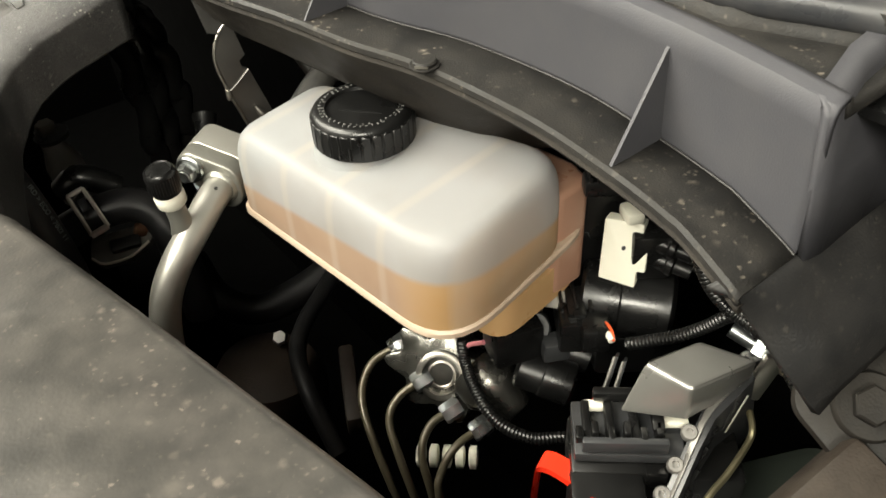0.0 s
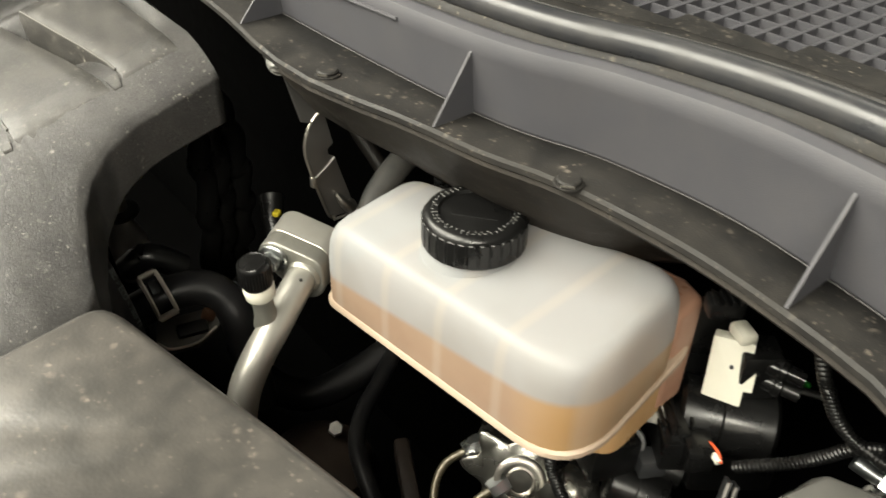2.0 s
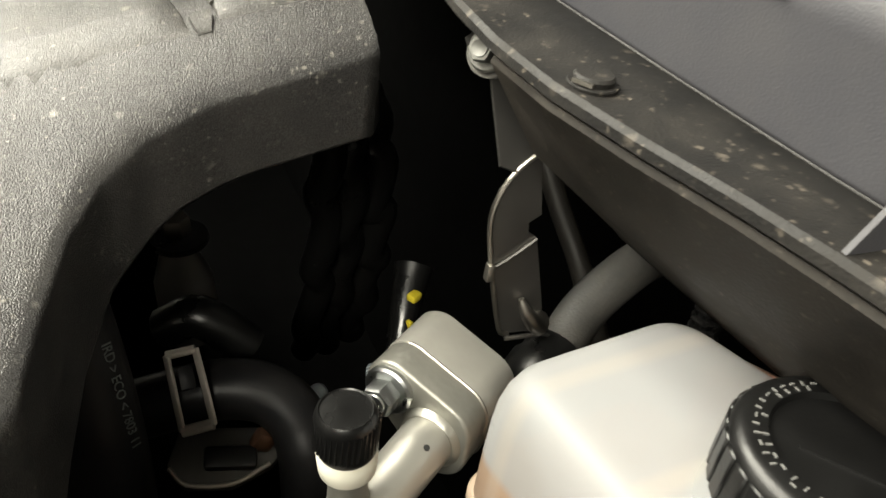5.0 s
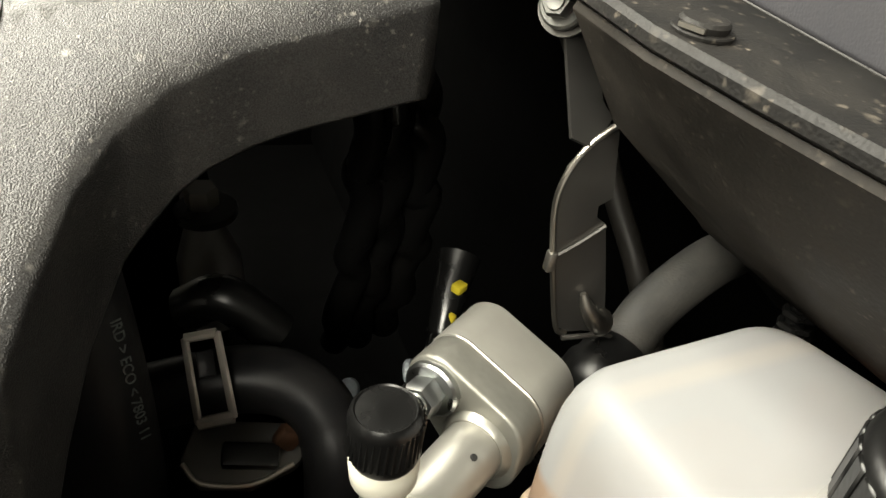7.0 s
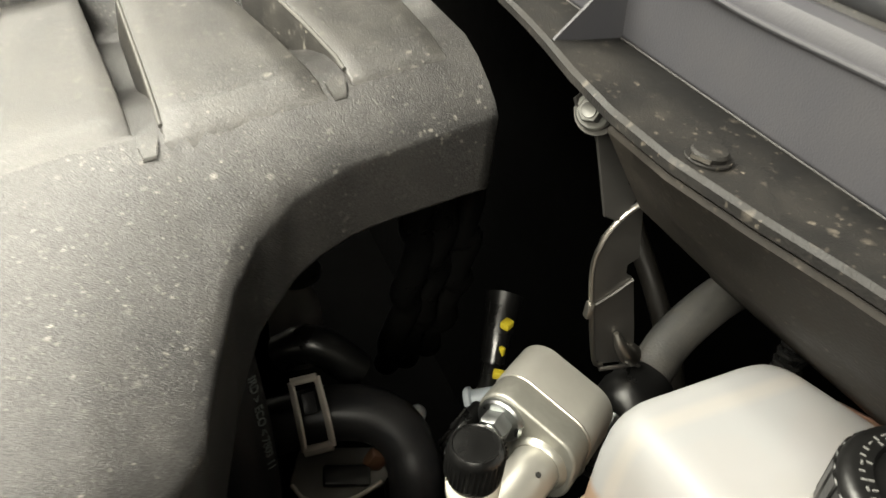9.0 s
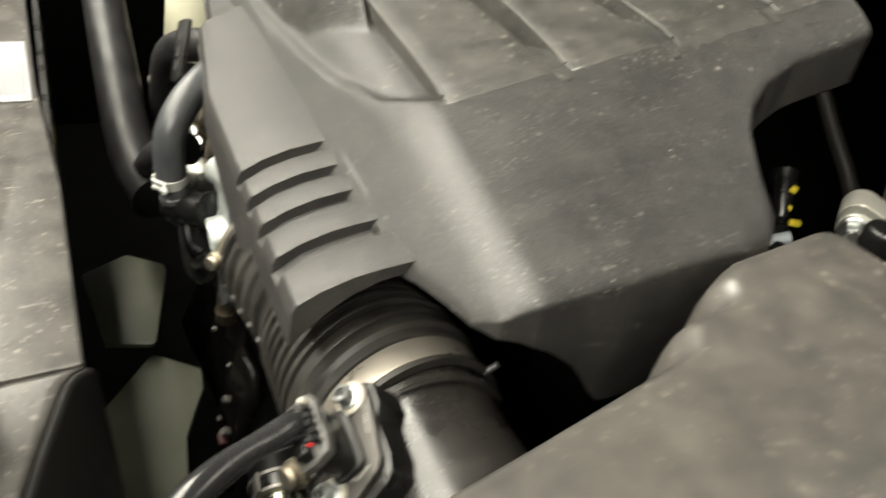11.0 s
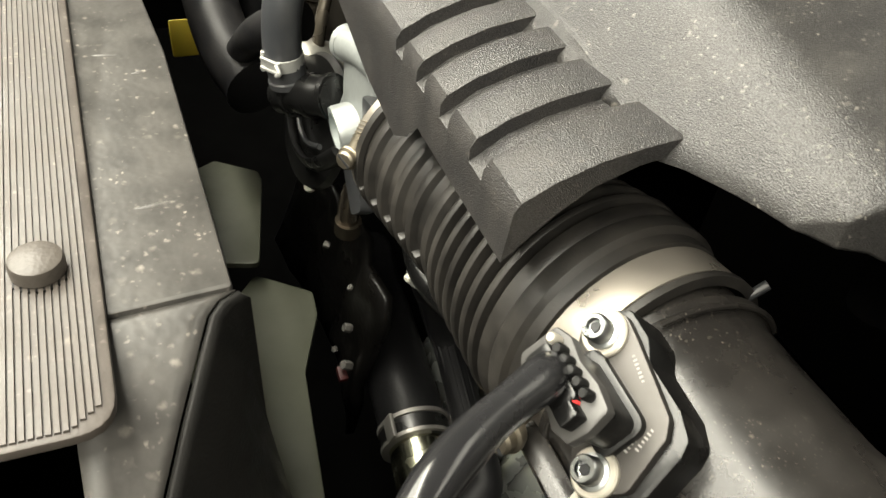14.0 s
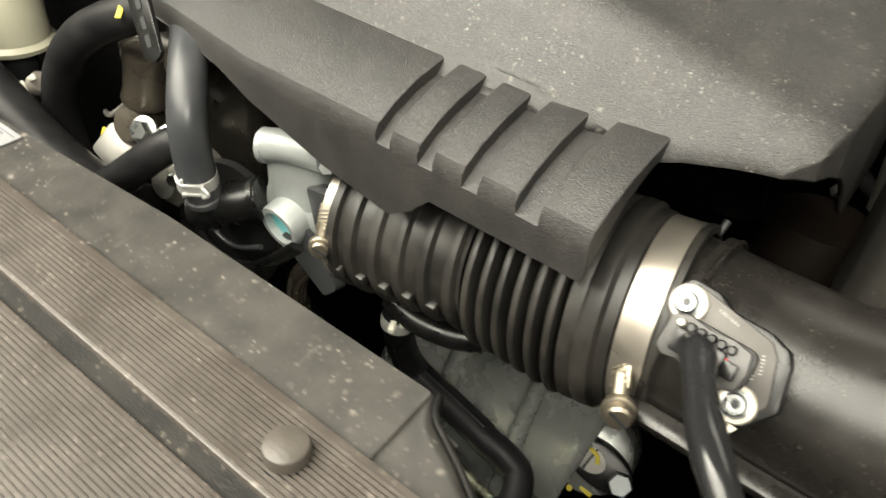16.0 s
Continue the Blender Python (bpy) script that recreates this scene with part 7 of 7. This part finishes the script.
part("hose", tube([(-0.1262, 0.5180, 0.790), (-0.1275, 0.5100, 0.7895), (-0.1279, 0.4953, 0.787), (-0.1321, 0.4828, 0.783), (-0.1488, 0.4761, 0.778), (-0.1645, 0.4840, 0.775)], 0.0098, 18), M_SHADED_RUBBER, bh)
part("brass_end", turn((-0.1625, 0.4828, 0.7755), (-0.85, 0.45, -0.2), [(0.0102, 0), (0.0106, 0.001), (0.0106, 0.005), (0.007, 0.0055), (0.007, 0.014)], 20), mat("aged_brass", (0.42, 0.27, 0.10), (0.30, 0.19, 0.07), 0.35, 0.9), bh, "short brass end")
wh = thing("water_hose", (-0.145, 0.55, 0.73), "thick black hose with steel clamp and plated outlet", "hose")
part("hose", tube([(-0.1330, 0.700, 0.772), (-0.1370, 0.6655, 0.765), (-0.1392, 0.6348, 0.762), (-0.1418, 0.5927, 0.757), (-0.1455, 0.5481, 0.752), (-0.1465, 0.540, 0.751)], 0.0215, 24), M_SHADED_RUBBER, wh)
wa = Vector((-0.115, -0.98, -0.12)).normalized()
wc = Vector((-0.1448, 0.5560, 0.7530))
for k in (0.0, 0.013):
    part("clamp_band", turn(wc + wa * k, wa, [(0.0216, 0), (0.0232, 0.0005), (0.0232, 0.0030), (0.0216, 0.0035)], 32), M_DULL, wh, "thin clamp band")
part("clamp_strap", turn(wc + wa * 0.0034, wa, [(0.0218, 0), (0.0222, 0.0004), (0.0222, 0.0092), (0.0218, 0.0096)], 32), M_BLACK, wh)
side_v = wa.cross(Vector((0.35, 0.0, 1.0))).normalized()
up_v = side_v.cross(wa)
for k in (-1, 1):
    part("clamp_ear", box(wc + wa * 0.008 + side_v * 0.0215 * k + up_v * 0.008, (0.0030, 0.016, 0.010), frame_of(up_v, side_v), 0.001), M_DULL, wh)
part("outlet", turn(wc + wa * 0.016, wa, [(0.0185, 0), (0.0185, 0.070), (0.014, 0.072)], 32), mat("plated_outlet", (0.60, 0.60, 0.45), (0.50, 0.50, 0.38), 0.22, 1.0), wh, "shiny plated outlet")
nip = thing("vent_nipple", (-0.140, 0.578, 0.860), "pale spring clip on a black nipple under the bellows", "hose fitting")
part("nipple", turn((-0.1375, 0.5765, 0.902), (-0.06, 0.04, -1), [(0.0080, 0), (0.0080, 0.018), (0.0070, 0.020), (0.0070, 0.034)], 18), M_BLACK, nip)
part("clip", turn((-0.1398, 0.5778, 0.8690), (-0.06, 0.04, -1), [(0.0100, 0), (0.0106, 0.0008), (0.0106, 0.0080), (0.0100, 0.0086)], 22), M_CLIPZ, nip, "pale zinc clip")
part("clip_ear", box((-0.1505, 0.5735, 0.8690), (0.008, 0.0040, 0.0040), Matrix.Rotation(radians(25), 4, "Z"), 0.001), M_WHITE, nip)
part("clip_ear", box((-0.1465, 0.5690, 0.8730), (0.003, 0.003, 0.009), None, 0.0008), M_WHITE, nip)
solid("corrugated_duct", tube([(-0.150, 0.575, 0.893), (-0.152, 0.556, 0.889), (-0.148, 0.535, 0.888), (-0.140, 0.515, 0.89)], 0.0075, 14), M_BLACK, "shiny black corrugated tube under the bellows", "tube")
# curved guard and clutter low at the engine's front
gd = thing("belt_guard", (-0.185, 0.665, 0.90), "curved black plastic guard under the coolant tee", "guard")
part("blade", tube([(-0.184, 0.7105, 0.905), (-0.186, 0.698, 0.891), (-0.187, 0.684, 0.886), (-0.187, 0.669, 0.887), (-0.186, 0.651, 0.894), (-0.184, 0.6368, 0.905), (-0.180, 0.6183, 0.924)], 0.0052, 12, 4, flat=0.4), M_BLACK, gd)
part("rib", tube([(-0.182, 0.703, 0.912), (-0.184, 0.686, 0.898), (-0.184, 0.668, 0.898), (-0.182, 0.648, 0.908)], 0.0016, 8, 4), M_DGREY, gd)
# oily engine front seen deep between the shroud and the hoses
of = thing("oil_pan_flange", (-0.165, 0.62, 0.70), "oily dark engine front with small heads in place of glints, and clips", "engine casing")
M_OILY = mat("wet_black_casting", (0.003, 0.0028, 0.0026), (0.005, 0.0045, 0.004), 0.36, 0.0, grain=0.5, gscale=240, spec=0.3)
rng = random.Random(11)
rows = []
for i in range(13):
    y = 0.590 + 0.20 * i / 12
    rows.append([Vector((-0.158 - 0.006 * math.sin(3 * q + 21 * y) * q - 0.014 * q + rng.uniform(-0.004, 0.004), y, 0.835 - 0.125 * q + rng.uniform(-0.004, 0.004))) for q in (0.0, 0.2, 0.4, 0.6, 0.8, 1.0)])
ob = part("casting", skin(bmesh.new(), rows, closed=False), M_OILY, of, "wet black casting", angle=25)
md = ob.modifiers.new("thickness", "SOLIDIFY")
md.thickness = 0.006
# Small heads stand in for the glints on the oily parts.
for y, z, r in ((0.6265, 0.812, 0.0022), (0.6150, 0.787, 0.0030), (0.6334, 0.747, 0.0024), (0.6050, 0.762, 0.0034), (0.7353, 0.817, 0.0030), (0.6741, 0.806, 0.0024), (0.690, 0.850, 0.0032)):
    o = Vector((-0.164 - 0.10 * (0.835 - z), y, z))
    ax = Vector((-0.85, rng.uniform(-0.9, 0.5), rng.uniform(0.1, 0.8)))
    part("bolt_head", hexhead(o, ax, r, r * rng.uniform(0.8, 2.2)), M_DULL, of)
part("red_clip", box((-0.177, 0.6040, 0.757), (0.006, 0.010, 0.006), Matrix.Rotation(radians(20), 4, "X"), 0.001), mat("dull_red_clip", (0.05, 0.008, 0.008), None, 0.5), of)
part("white_tip", turn((-0.1740, 0.700, 0.838), (-0.4, -0.6, 0.5), [(0.0020, -0.010), (0.0030, -0.004), (0.0042, -0.001), (0.0030, 0.003)], 12), M_WHITE, of, "small white plastic tip")
